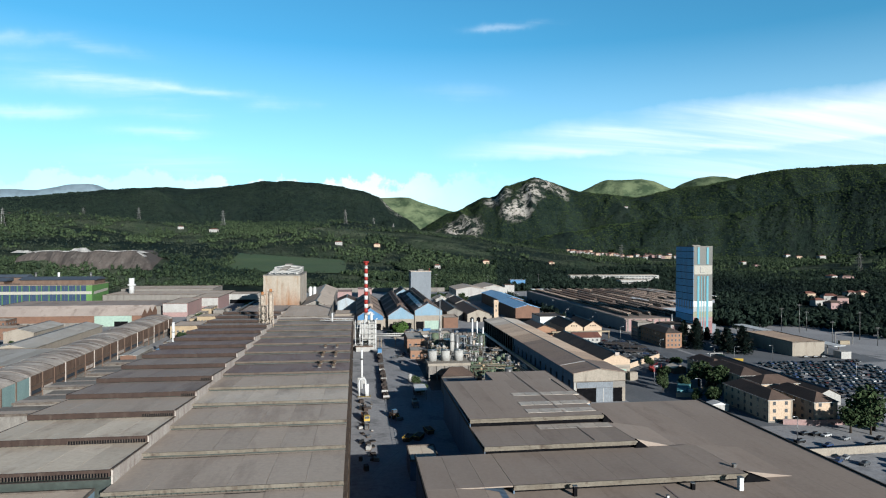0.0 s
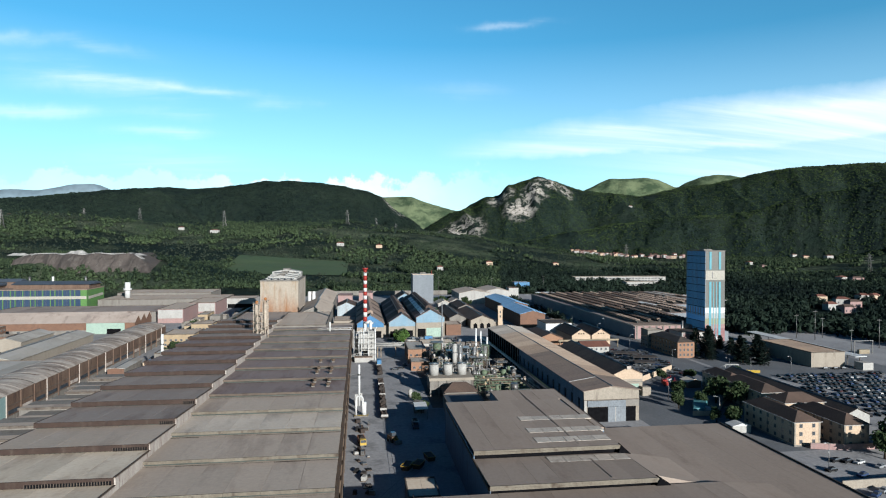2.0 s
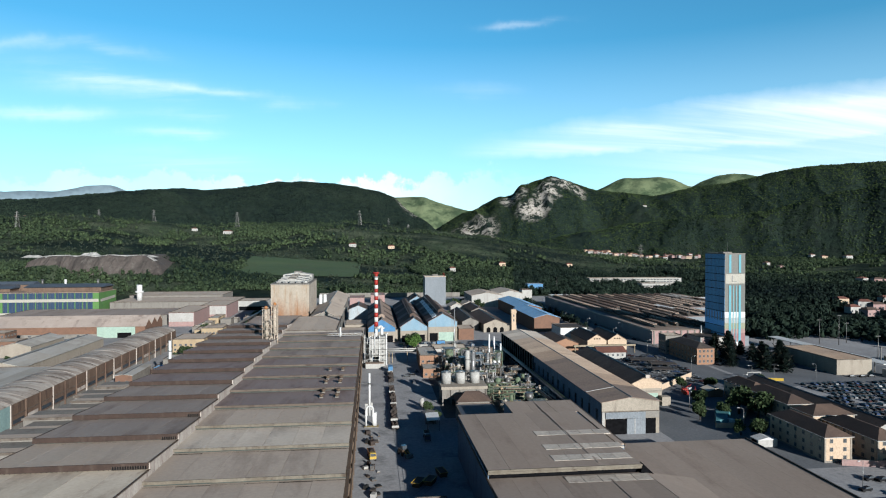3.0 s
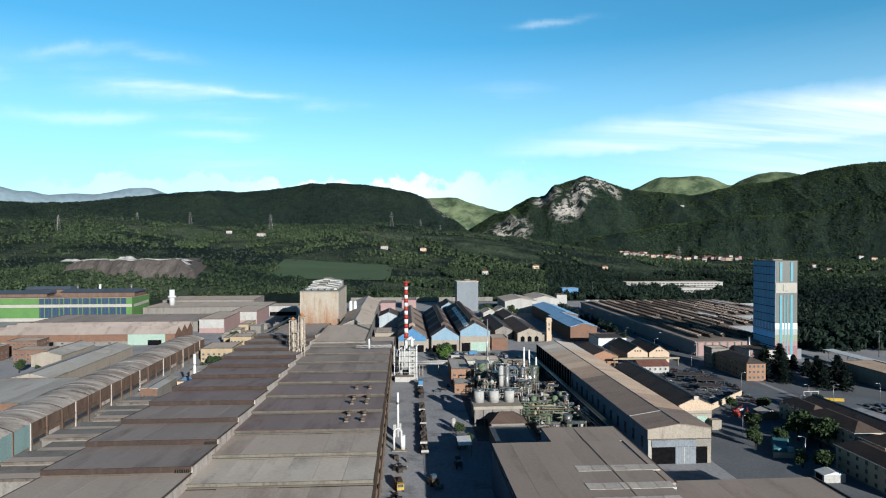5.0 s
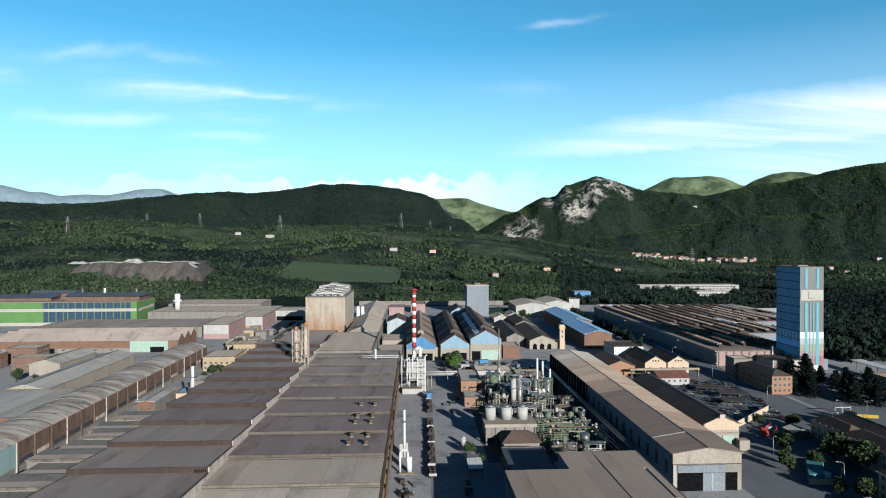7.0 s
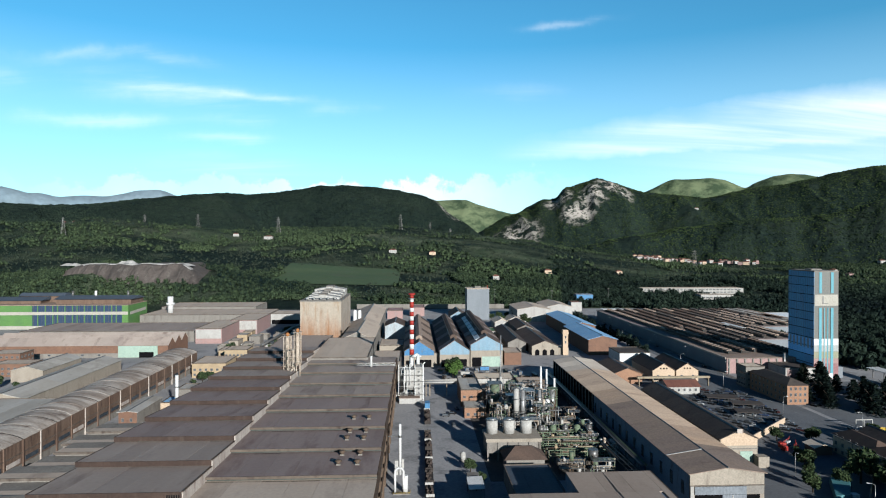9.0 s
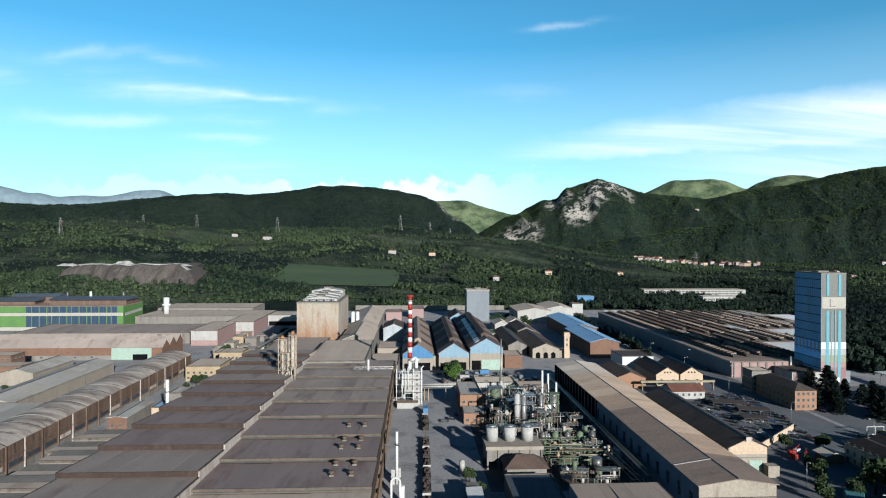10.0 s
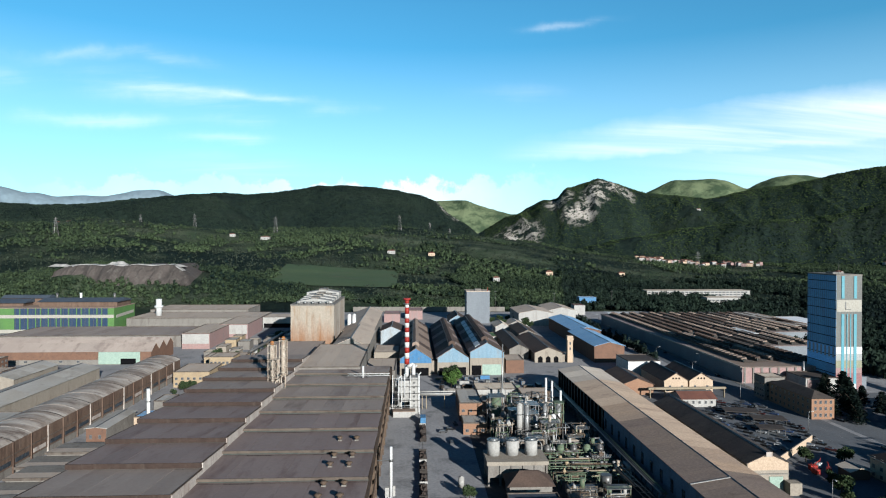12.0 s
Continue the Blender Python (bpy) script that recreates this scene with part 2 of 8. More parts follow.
BEIGE_WALL = surf("wall_beige_render", (0.53, 0.46, 0.375), (0.45, 0.39, 0.315), 0.12, 1.6, 0.85, c3=(0.37, 0.31, 0.25), streak=(1, 1, 0.25))
CREAM_WALL = surf("wall_cream_render", (0.72, 0.54, 0.39), (0.64, 0.485, 0.345), 0.15, 1.6, 0.85, streak=(1, 1, 0.3), tone=0.52)
BLOCK_WALL = surf("block_wall_rust_streaked", (0.55, 0.48, 0.39), (0.47, 0.40, 0.32), 0.09, 1.2, 0.85, c3=(0.40, 0.27, 0.17), streak=(1, 1, 0.13), low=(36.0, (0.13, 0.058, 0.026)), tone=0.5)
BRICK = surf("brick_red", (0.33, 0.185, 0.125), (0.265, 0.15, 0.105), 0.2, 3.0, 0.85, c3=(0.20, 0.125, 0.095))
ORANGE = surf("wall_orange_render", (0.50, 0.285, 0.18), (0.43, 0.24, 0.155), 0.2, 2.0, 0.85, c3=(0.38, 0.22, 0.15))
PINK_WALL = surf("wall_faded_pink", (0.56, 0.36, 0.33), (0.50, 0.33, 0.31), 0.1, 1.2, 0.85, c3=(0.44, 0.36, 0.34), streak=(1, 1, 0.3))
WHITE_WALL = surf("wall_off_white", (0.66, 0.64, 0.60), (0.56, 0.54, 0.50), 0.1, 1.2, 0.8, c3=(0.46, 0.43, 0.39), streak=(1, 1, 0.25))
WHITE_PAINT = surf("paint_white", (0.78, 0.78, 0.76), (0.68, 0.68, 0.66), 0.4, 2.4, 0.5, c3=(0.50, 0.46, 0.41), streak=(1, 1, 0.3), tone=0.58)
RED_PAINT = surf("paint_signal_red", (0.55, 0.05, 0.035), (0.46, 0.05, 0.04), 0.4, 2.4, 0.5)
TEAL = surf("panel_pale_teal", (0.42, 0.60, 0.57), (0.34, 0.50, 0.48), 0.2, 1.4, 0.6, streak=(1, 1, 0.25))
MINT = surf("panel_mint", (0.52, 0.68, 0.56), (0.45, 0.60, 0.50), 0.2, 1.4, 0.6, streak=(1, 1, 0.25))
LIGHT_BLUE = surf("panel_light_blue", (0.29, 0.47, 0.60), (0.36, 0.52, 0.63), 0.14, 1.2, 0.6, c3=(0.36, 0.42, 0.45), streak=(1, 1, 0.25), ribs=(0, 0.9))
STRONG_BLUE = surf("panel_strong_blue", (0.09, 0.29, 0.56), (0.12, 0.33, 0.58), 0.14, 1.2, 0.5, ribs=(0, 0.9), c3=(0.2, 0.28, 0.36))
DARK_BLUE = surf("panel_dark_blue", (0.045, 0.085, 0.16), (0.06, 0.10, 0.17), 0.1, 1.2, 0.5, ribs=(0, 0.9))
GREEN_PANEL = surf("panel_lime_green", (0.19, 0.40, 0.12), (0.16, 0.34, 0.12), 0.1, 1.2, 0.6, tone=0.38)
CREAM_BAND = surf("panel_cream_band", (0.62, 0.585, 0.50), (0.55, 0.52, 0.445), 0.1, 1.2, 0.7)
STEEL = surf("steel_dull", (0.30, 0.30, 0.29), (0.22, 0.215, 0.21), 0.3, 2.0, 0.45, metal=0.55, c3=(0.17, 0.12, 0.09))
STEEL_BRIGHT = surf("steel_cladding", (0.52, 0.52, 0.51), (0.43, 0.43, 0.42), 0.3, 2.0, 0.38, metal=0.5)
RUST_STEEL = surf("steel_rusty", (0.22, 0.15, 0.10), (0.15, 0.105, 0.08), 0.4, 2.5, 0.75, metal=0.2, c3=(0.30, 0.24, 0.18))
BEIGE_STEEL = surf("steel_beige_paint", (0.50, 0.42, 0.30), (0.40, 0.32, 0.22), 0.3, 2.0, 0.7, c3=(0.28, 0.18, 0.11))
GREEN_STEEL = surf("steel_green_paint", (0.22, 0.30, 0.19), (0.17, 0.23, 0.15), 0.3, 2.0, 0.6, c3=(0.22, 0.17, 0.11))
YELLOW = surf("paint_yellow", (0.72, 0.47, 0.05), (0.62, 0.40, 0.06), 0.4, 2.0, 0.5)
ORANGE_PAINT = surf("paint_orange", (0.62, 0.24, 0.07), (0.54, 0.21, 0.07), 0.4, 2.0, 0.5)
ASPHALT = surf("asphalt_yard", (0.215, 0.212, 0.213), (0.265, 0.262, 0.262), 0.03, 0.7, 0.9, c3=(0.135, 0.135, 0.137), bump=0.2, tone=0.95)
ROAD = surf("asphalt_road", (0.105, 0.112, 0.120), (0.138, 0.144, 0.152), 0.04, 0.9, 0.88, bump=0.2, tone=0.85)
TRACK_PAINT = surf("paint_road_white", (0.55, 0.55, 0.53), (0.40, 0.40, 0.39), 0.3, 1.5, 0.8)
SCRAP = surf("scrap_heap_rust", (0.095, 0.068, 0.055), (0.06, 0.05, 0.045), 0.5, 3.0, 0.85, bump=0.6)
RUBBER = surf("tyre_rubber", (0.025, 0.025, 0.025), (0.035, 0.035, 0.035), 1.0, 6.0, 0.85)
BARK = surf("bark", (0.10, 0.075, 0.055), (0.07, 0.055, 0.04), 1.0, 5.0, 0.9)
LIMESTONE = surf("limestone_pale", (0.48, 0.44, 0.38), (0.38, 0.34, 0.29), 0.03, 0.4, 0.9, c3=(0.22, 0.20, 0.16))
CLIFF = surf("quarry_face_brown", (0.15, 0.125, 0.112), (0.10, 0.086, 0.078), 0.05, 0.5, 0.9, c3=(0.20, 0.18, 0.16), streak=(1, 1, 0.22))


def glass(name, tone, rough=0.12):
    mt = bpy.data.materials.new(name)
    mt.use_nodes = True
    add = nodes_of(mt.node_tree)
    p = mt.node_tree.nodes["Principled BSDF"]
    pos = add("ShaderNodeNewGeometry").outputs["Position"]
    n = add("ShaderNodeTexNoise", Vector=pos, Scale=0.7, Detail=3.0).outputs["Fac"]
    mt.node_tree.links.new(ramp(add, n, [(0.3, tuple(v * 0.7 for v in tone)), (0.7, tuple(v * 1.25 for v in tone))]), p.inputs["Base Color"])
    p.inputs["Roughness"].default_value = rough
    p.inputs["Specular IOR Level"].default_value = 0.6
    return mt


GLASS = glass("window_glass_dark", (0.03, 0.035, 0.04))
CAR_GLASS = glass("car_glass", (0.02, 0.024, 0.028), 0.3)
GLASS_DUSTY = glass("clerestory_glass_dusty", (0.022, 0.028, 0.024), 0.4)
# near-black without gloss: the unlit depth of openings is put into this colour
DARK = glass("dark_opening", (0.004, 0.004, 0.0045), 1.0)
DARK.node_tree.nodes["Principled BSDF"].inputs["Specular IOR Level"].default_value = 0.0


def leaf_material(name, dark, light):
    """Foliage whose tone differs from clump to clump."""
    mt = bpy.data.materials.new(name)
    mt.use_nodes = True
    add = nodes_of(mt.node_tree)
    p = mt.node_tree.nodes["Principled BSDF"]
    geo = add("ShaderNodeNewGeometry")
    n = add("ShaderNodeTexNoise", Vector=geo.outputs["Position"], Scale=0.0042, Detail=7.0, Roughness=0.62).outputs["Fac"]
    f = add("ShaderNodeMath", (("operation", "ADD"),), i0=add("ShaderNodeMath", (("operation", "MULTIPLY"),), i0=geo.outputs["Random Per Island"], i1=0.42).outputs[0],
            i1=add("ShaderNodeMath", (("operation", "MULTIPLY"),), i0=ramp(add, n, [(0.3, (0, 0, 0)), (0.7, (1, 1, 1))]), i1=0.58).outputs[0]).outputs[0]
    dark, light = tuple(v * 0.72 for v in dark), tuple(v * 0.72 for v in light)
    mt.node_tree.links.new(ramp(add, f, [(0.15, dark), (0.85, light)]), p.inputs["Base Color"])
    p.inputs["Roughness"].default_value = 0.7
    p.inputs["Specular IOR Level"].default_value = 0.02
    return mt


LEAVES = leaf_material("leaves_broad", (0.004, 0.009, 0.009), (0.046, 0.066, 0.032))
# for dark conifers, and for woods whose shade is put into the colour
LEAVES_DARK = leaf_material("leaves_pine_and_shaded", (0.003, 0.006, 0.007), (0.019, 0.030, 0.020))
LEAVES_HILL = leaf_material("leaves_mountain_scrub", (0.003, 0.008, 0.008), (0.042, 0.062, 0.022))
LEAVES_BRIGHT = leaf_material("leaves_bright", (0.030, 0.062, 0.016), (0.075, 0.125, 0.035))
LEAVES_TREE = leaf_material("leaves_garden", (0.012, 0.022, 0.012), (0.048, 0.068, 0.030))
LEAVES_OLIVE = leaf_material("leaves_olive", (0.016, 0.024, 0.017), (0.036, 0.046, 0.032))


# ---- mesh helpers ----
class Shape:
    """Collects vertices and faces for one mesh."""

    def __init__(self):
        self.v, self.f, self.smooth = [], [], []

    def add(self, verts, faces, smooth=False):
        k = len(self.v)
        self.v += [tuple(p) for p in verts]
        self.f += [tuple(i + k for i in q) for q in faces]
        self.smooth += [smooth] * len(faces)
        return self

    def box(self, x0, x1, y0, y1, z0, z1):
        return self.add([(x0, y0, z0), (x1, y0, z0), (x1, y1, z0), (x0, y1, z0), (x0, y0, z1), (x1, y0, z1), (x1, y1, z1), (x0, y1, z1)],
                        [(3, 2, 1, 0), (4, 5, 6, 7), (0, 1, 5, 4), (1, 2, 6, 5), (2, 3, 7, 6), (3, 0, 4, 7)])

    def loft(self, a, b, smooth=False):
        """A solid between two outlines of equal length; a runs counterclockwise when seen from b."""
        n = len(a)
        self.add(list(a) + list(b), [tuple(reversed(range(n))), tuple(range(n, 2 * n))])
        k = len(self.v) - 2 * n
        self.f += [(k + i, k + (i + 1) % n, k + n + (i + 1) % n, k + n + i) for i in range(n)]
        self.smooth += [smooth] * n
        return self

    def prism_y(self, outline, y0, y1, smooth=False):
        """Outline of (x, z), drawn along y."""
        return self.loft([(x, y1, z) for x, z in outline], [(x, y0, z) for x, z in outline], smooth)

    def prism_x(self, outline, x0, x1, smooth=False):
        """Outline of (y, z), drawn along x."""
        return self.loft([(x0, y, z) for y, z in outline], [(x1, y, z) for y, z in outline], smooth)

    def tube(self, a, b, r0, r1=None, n=10):
        """A round bar or pipe from a to b."""
        r1 = r0 if r1 is None else r1
        a, b = Vector(a), Vector(b)
        q = (b - a).to_track_quat("Z", "Y")
        ring = [Vector((math.cos(2 * math.pi * i / n), math.sin(2 * math.pi * i / n), 0)) for i in range(n)]
        return self.loft([a + q @ (p * r0) for p in ring], [b + q @ (p * r1) for p in ring], n > 5)

    def pipe(self, points, r, n=8):
        for a, b in zip(points, points[1:]):
            self.tube(a, b, r, r, n)
        return self

    def dome(self, x, y, z, r, h, n=12, k=4):
        for i in range(k):
            a0, a1 = math.pi / 2 * i / k, math.pi / 2 * (i + 1) / k
            self.tube((x, y, z + h * math.sin(a0)), (x, y, z + h * math.sin(a1)), r * math.cos(a0), max(r * math.cos(a1), 0.01), n)
        return self

    def mesh(self, name):
        me = bpy.data.meshes.new(name)
        me.from_pydata(self.v, [], self.f)
        if any(self.smooth):
            me.polygons.foreach_set("use_smooth", self.smooth)
        me.update()
        return me


def thing(name, x, y, z=0.0, turn=0.0, label="", category="", group="", kind=""):
    ob = new(name)
    ob.empty_display_size = 0.5
    ob.matrix_basis = pose(x, y, z, 0, 0, turn)
    return tagged(ob, label, category, group, kind)


def part(name, shape, material, parent, label="", at=None):
    """One mesh as a part of a thing; shape is a Shape or a ready mesh."""
    me = shape if isinstance(shape, bpy.types.Mesh) else shape.mesh(name)
    if not me.materials:
        me.materials.append(material)
    ob = new(name, me)
    ob.parent = parent
    if at is not None:
        ob.matrix_basis = at if isinstance(at, Matrix) else Matrix.Translation(at)
    return tagged(ob, label)


def single(name, shape, material, label="", category="", group="", kind="", at=None):
    me = shape if isinstance(shape, bpy.types.Mesh) else shape.mesh(name)
    if not me.materials:
        me.materials.append(material)
    ob = new(name, me)
    if at is not None:
        ob.matrix_basis = at if isinstance(at, Matrix) else Matrix.Translation(at)
    return tagged(ob, label, category, group, kind)


# ---- terrain ----
def smooth(a, b, v):
    t = np.clip((v - a) / (b - a), 0, 1)
    return t * t * (3 - 2 * t)


def lattice(x, y, seed):
    """Value noise on a grid, for arrays."""
    def hashed(i, j):
        n = np.sin(i * 127.1 + j * 311.7 + seed * 74.7) * 43758.5453
        return n - np.floor(n)
    i, j = np.floor(x), np.floor(y)
    u, v = x - i, y - j
    u, v = u * u * (3 - 2 * u), v * v * (3 - 2 * v)
    return (hashed(i, j) * (1 - u) + hashed(i + 1, j) * u) * (1 - v) + (hashed(i, j + 1) * (1 - u) + hashed(i + 1, j + 1) * u) * v


def fractal(x, y, size, octaves, seed):
    s, a, total = 0, 1.0, 0
    for k in range(octaves):
        s, total, a = s + a * lattice(x / size * 2 ** k, y / size * 2 ** k, seed + k), total + a, a * 0.5
    return s / total - 0.5


# crest heights against the bearing east of north, for five ranges one behind another
WEST_RIDGE = ((-70, 180), (-40, 235), (-32, 251), (-28.8, 248), (-25.4, 261), (-22.2, 290), (-18.3, 311), (-16.1, 322), (-14.2, 317), (-11.4, 335), (-8.5, 356), (-6.5, 363), (-4, 357), (-1.5, 342), (0.8, 319), (2.3, 287), (2.9, 250), (3.6, 223), (4.6, 190), (5.9, 140), (9, 20))
EAST_RIDGE = ((4.5, 30), (5.9, 150), (7.1, 186), (8.3, 228), (9.4, 244), (10.7, 276), (11.6, 311), (12.9, 321), (13.3, 353), (13.7, 380), (14.2, 377), (14.7, 394), (16, 413), (16.4, 424), (17.3, 407), (18.5, 381), (20.3, 347), (23.1, 326), (25.5, 309), (27.4, 337), (28.6, 353), (31.4, 365), (33.3, 389), (34.4, 406), (36.4, 423), (42, 428), (55, 400), (80, 330))
SHOULDER = ((6.5, 100), (8.3, 205), (9.4, 264), (10.2, 299), (10.9, 322), (11.7, 348), (13.2, 346), (14.2, 255), (16, 100))
FORE_RIDGE = ((12, 30), (17.5, 103), (20.7, 132), (23, 153), (25.2, 165), (28.5, 184), (31.3, 188), (33.9, 199), (35.4, 217), (37.1, 242), (45, 290), (60, 240))
GAP_HILL = ((-8, 250), (0.5, 371), (2.3, 390), (4.8, 390), (6.1, 355), (7.4, 324), (8.7, 301), (10.2, 266), (18, 200))
BACK_HILL = ((17, 300), (19.5, 399), (20.6, 438), (21.6, 473), (22.7, 511), (23.8, 509), (25.8, 512), (26.9, 494), (28.3, 438), (29, 470), (29.6, 489), (30.4, 510), (31.6, 519), (32.7, 510), (33.6, 490), (37, 420), (45, 380))
FAR_RANGE = ((-75, 400), (-45, 430), (-32.3, 444), (-30.6, 412), (-29.9, 419), (-28.8, 393), (-26.9, 407), (-25.3, 401), (-24.1, 427), (-23.1, 449), (-22, 460), (-21.2, 455), (-20.5, 429), (-17, 330), (-10, 200))

# bare rock on the mountains: centre and reach
CRAGS = ((960, 2990, 100, 110), (836, 2905, 75, 100), (690, 3000, 80, 110), (750, 2815, 100, 80), (450, 2830, 150, 170), (165, 2990, 80, 250))


def crest(profile, az):
    a, h = zip(*profile)
    return (np.interp(az - 0.22, a, h) + 2 * np.interp(az, a, h) + np.interp(az + 0.22, a, h)) / 4


def height(x, y):
    """The lie of the land: a flat valley floor, foothills to the north-west, and the ranges."""
    r, az = np.hypot(x, y), np.degrees(np.arctan2(x, y))
    rough = fractal(x, y, 420, 5, 3)
    west = smooth(26, -6, az)
    foot = smooth(950, 2150, r) * (20 + 105 * west) + smooth(900, 1200, r) * west * 14
    foot = foot + smooth(1000, 1700, r) * rough * (36 + 40 * west)
    spur = 1 + 0.35 * fractal(x * 0.7 + y * 0.3, y * 0.15, 300, 3, 11)

    def ridge(profile, at, run, wob, spurs=60):
        d = at + 150 * fractal(x, y * 0.2, 900, 2, wob)
        up = smooth(0, 1, (r - (d - run)) / run) ** 1.25
        down = 1 - 0.6 * smooth(0, 1, (r - d) / 900)
        side = 1 - 2 * np.abs(fractal(az + 5 * rough + (r - at) / 260, r / 420, 5.0, 4, wob + 50) * 2)
        return (crest(profile, az) - 9) * up * down + (rough * 190 + side * spurs) * up * (1 - up)
    h = np.maximum(foot, ridge(WEST_RIDGE, 3000, 950, 5, 190))
    h = np.maximum(h, ridge(EAST_RIDGE, 3300, 800, 6, 210))
    h = np.maximum(h, ridge(FORE_RIDGE, 2650, 340, 12, 120))
    h = np.maximum(h, ridge(SHOULDER, 3700, 500, 13))
    h = np.maximum(h, ridge(GAP_HILL, 4300, 700, 7, 220))
    h = np.maximum(h, ridge(BACK_HILL, 4350, 700, 8, 260))
    h = h + fractal(x, y, 60, 3, 21) * smooth(1300, 2500, r) * 9
    # the closed canopy of the mountain woods
    h = h + (np.abs(fractal(x, y, 34, 2, 61)) * 11 + fractal(x, y, 14, 1, 63) * 3) * smooth(1900, 2400, r) * smooth(4100, 3700, r)
    h = h + 33 * np.exp(-((x + 395) / 150) ** 4 - ((y - 1030) / 80) ** 4)
    # an unseen mountain added in the south-east, closing the valley, to keep the low sun off the eastern slopes
    h = h + 290 * np.exp(-((x - 2300) / 520) ** 2 - ((y - 1000) / 700) ** 2)
    front = smooth(-110, -80, az) * smooth(115, 85, az)
    return np.where(r < 850, -0.3, h * front - 0.3)


def terrain_material():
    mt = bpy.data.materials.new("valley_and_hill_ground")
    mt.use_nodes = True
    t = mt.node_tree
    add = nodes_of(t)
    p = t.nodes["Principled BSDF"]
    geo = add("ShaderNodeNewGeometry")
    pos = geo.outputs["Position"]

    def noise_at(scale, detail=6.0, rough=0.6):
        return add("ShaderNodeTexNoise", Vector=pos, Scale=scale, Detail=detail, Roughness=rough).outputs["Fac"]
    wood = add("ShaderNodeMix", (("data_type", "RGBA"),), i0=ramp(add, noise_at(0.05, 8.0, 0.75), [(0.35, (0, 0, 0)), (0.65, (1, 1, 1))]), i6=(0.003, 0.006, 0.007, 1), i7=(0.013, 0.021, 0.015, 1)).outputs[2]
    grass = add("ShaderNodeMix", (("data_type", "RGBA"),), i0=ramp(add, noise_at(0.012), [(0.4, (0, 0, 0)), (0.6, (1, 1, 1))]), i6=(0.028, 0.042, 0.024, 1), i7=(0.052, 0.062, 0.040, 1)).outputs[2]
    open_land = ramp(add, noise_at(0.0036, 7.0, 0.66), [(0.47, (0, 0, 0)), (0.60, (1, 1, 1))])
    xyz = add("ShaderNodeSeparateXYZ", i0=pos)
    reach = add("ShaderNodeVectorMath", (("operation", "LENGTH"),), i0=pos).outputs["Value"]
    low_land = ramp(add, add("ShaderNodeMath", (("operation", "DIVIDE"),), i0=reach, i1=5000.0).outputs[0], [(0.40, (1, 1, 1)), (0.47, (0.10, 0.10, 0.10))])
    open_land = add("ShaderNodeMath", (("operation", "MULTIPLY"),), i0=open_land, i1=low_land).outputs[0]
    col = add("ShaderNodeMix", (("data_type", "RGBA"),), i0=open_land, i6=wood, i7=grass).outputs[2]
    # the mountains beyond the gap are high pasture with patches of scrub, lightened in colour as if sunlit
    pasture = add("ShaderNodeMix", (("data_type", "RGBA"),), i0=ramp(add, noise_at(0.008, 8.0, 0.7), [(0.42, (0, 0, 0)), (0.58, (1, 1, 1))]), i6=(0.030, 0.046, 0.026, 1), i7=(0.088, 0.108, 0.060, 1)).outputs[2]
    col = add("ShaderNodeMix", (("data_type", "RGBA"),), i0=ramp(add, add("ShaderNodeMath", (("operation", "DIVIDE"),), i0=reach, i1=5000.0).outputs[0], [(0.755, (0, 0, 0)), (0.775, (1, 1, 1))]), i6=col, i7=pasture).outputs[2]
    # pale crags break through on the rocky shoulder beside the gap and on its flank
    def m(op, a, b=0.0):
        return add("ShaderNodeMath", (("operation", op), ("use_clamp", op == "MULTIPLY")), i0=a, i1=b).outputs[0]

    def near(cx, cy, rx, ry):
        d = m("ADD", add("ShaderNodeMath", (("operation", "POWER"),), i0=add("ShaderNodeMath", (("operation", "DIVIDE"),), i0=m("SUBTRACT", xyz.outputs[0], cx), i1=rx).outputs[0], i1=2.0).outputs[0],
              add("ShaderNodeMath", (("operation", "POWER"),), i0=add("ShaderNodeMath", (("operation", "DIVIDE"),), i0=m("SUBTRACT", xyz.outputs[1], cy), i1=ry).outputs[0], i1=2.0).outputs[0])
        return ramp(add, m("ADD", d, m("SUBTRACT", noise_at(0.012, 6.0, 0.7), 0.5)), [(0.10, (1, 1, 1)), (1.0, (0, 0, 0))])
    crag_n = ramp(add, add("ShaderNodeTexNoise", Vector=add("ShaderNodeMapping", Vector=pos, Scale=(1, 1, 0.5)).outputs[0], Scale=0.021, Detail=9.0, Roughness=0.78).outputs["Fac"], [(0.475, (0, 0, 0)), (0.53, (1, 1, 1))])
    patches = 0.0
    for cx, cy, rx, ry in CRAGS:
        patches = m("MAXIMUM", near(cx, cy, rx, ry), patches)
    crag = m("MULTIPLY", crag_n, patches)
    col = add("ShaderNodeMix", (("data_type", "RGBA"),), i0=crag, i6=col, i7=(0.27, 0.245, 0.215, 1)).outputs[2]
    t.links.new(col, p.inputs["Base Color"])
    b = add("ShaderNodeBump", Height=noise_at(0.09, 8.0, 0.75), Strength=1.0, Distance=7.0)
    t.links.new(b.outputs[0], p.inputs["Normal"])
    p.inputs["Roughness"].default_value = 0.95
    p.inputs["Specular IOR Level"].default_value = 0.02
    return mt


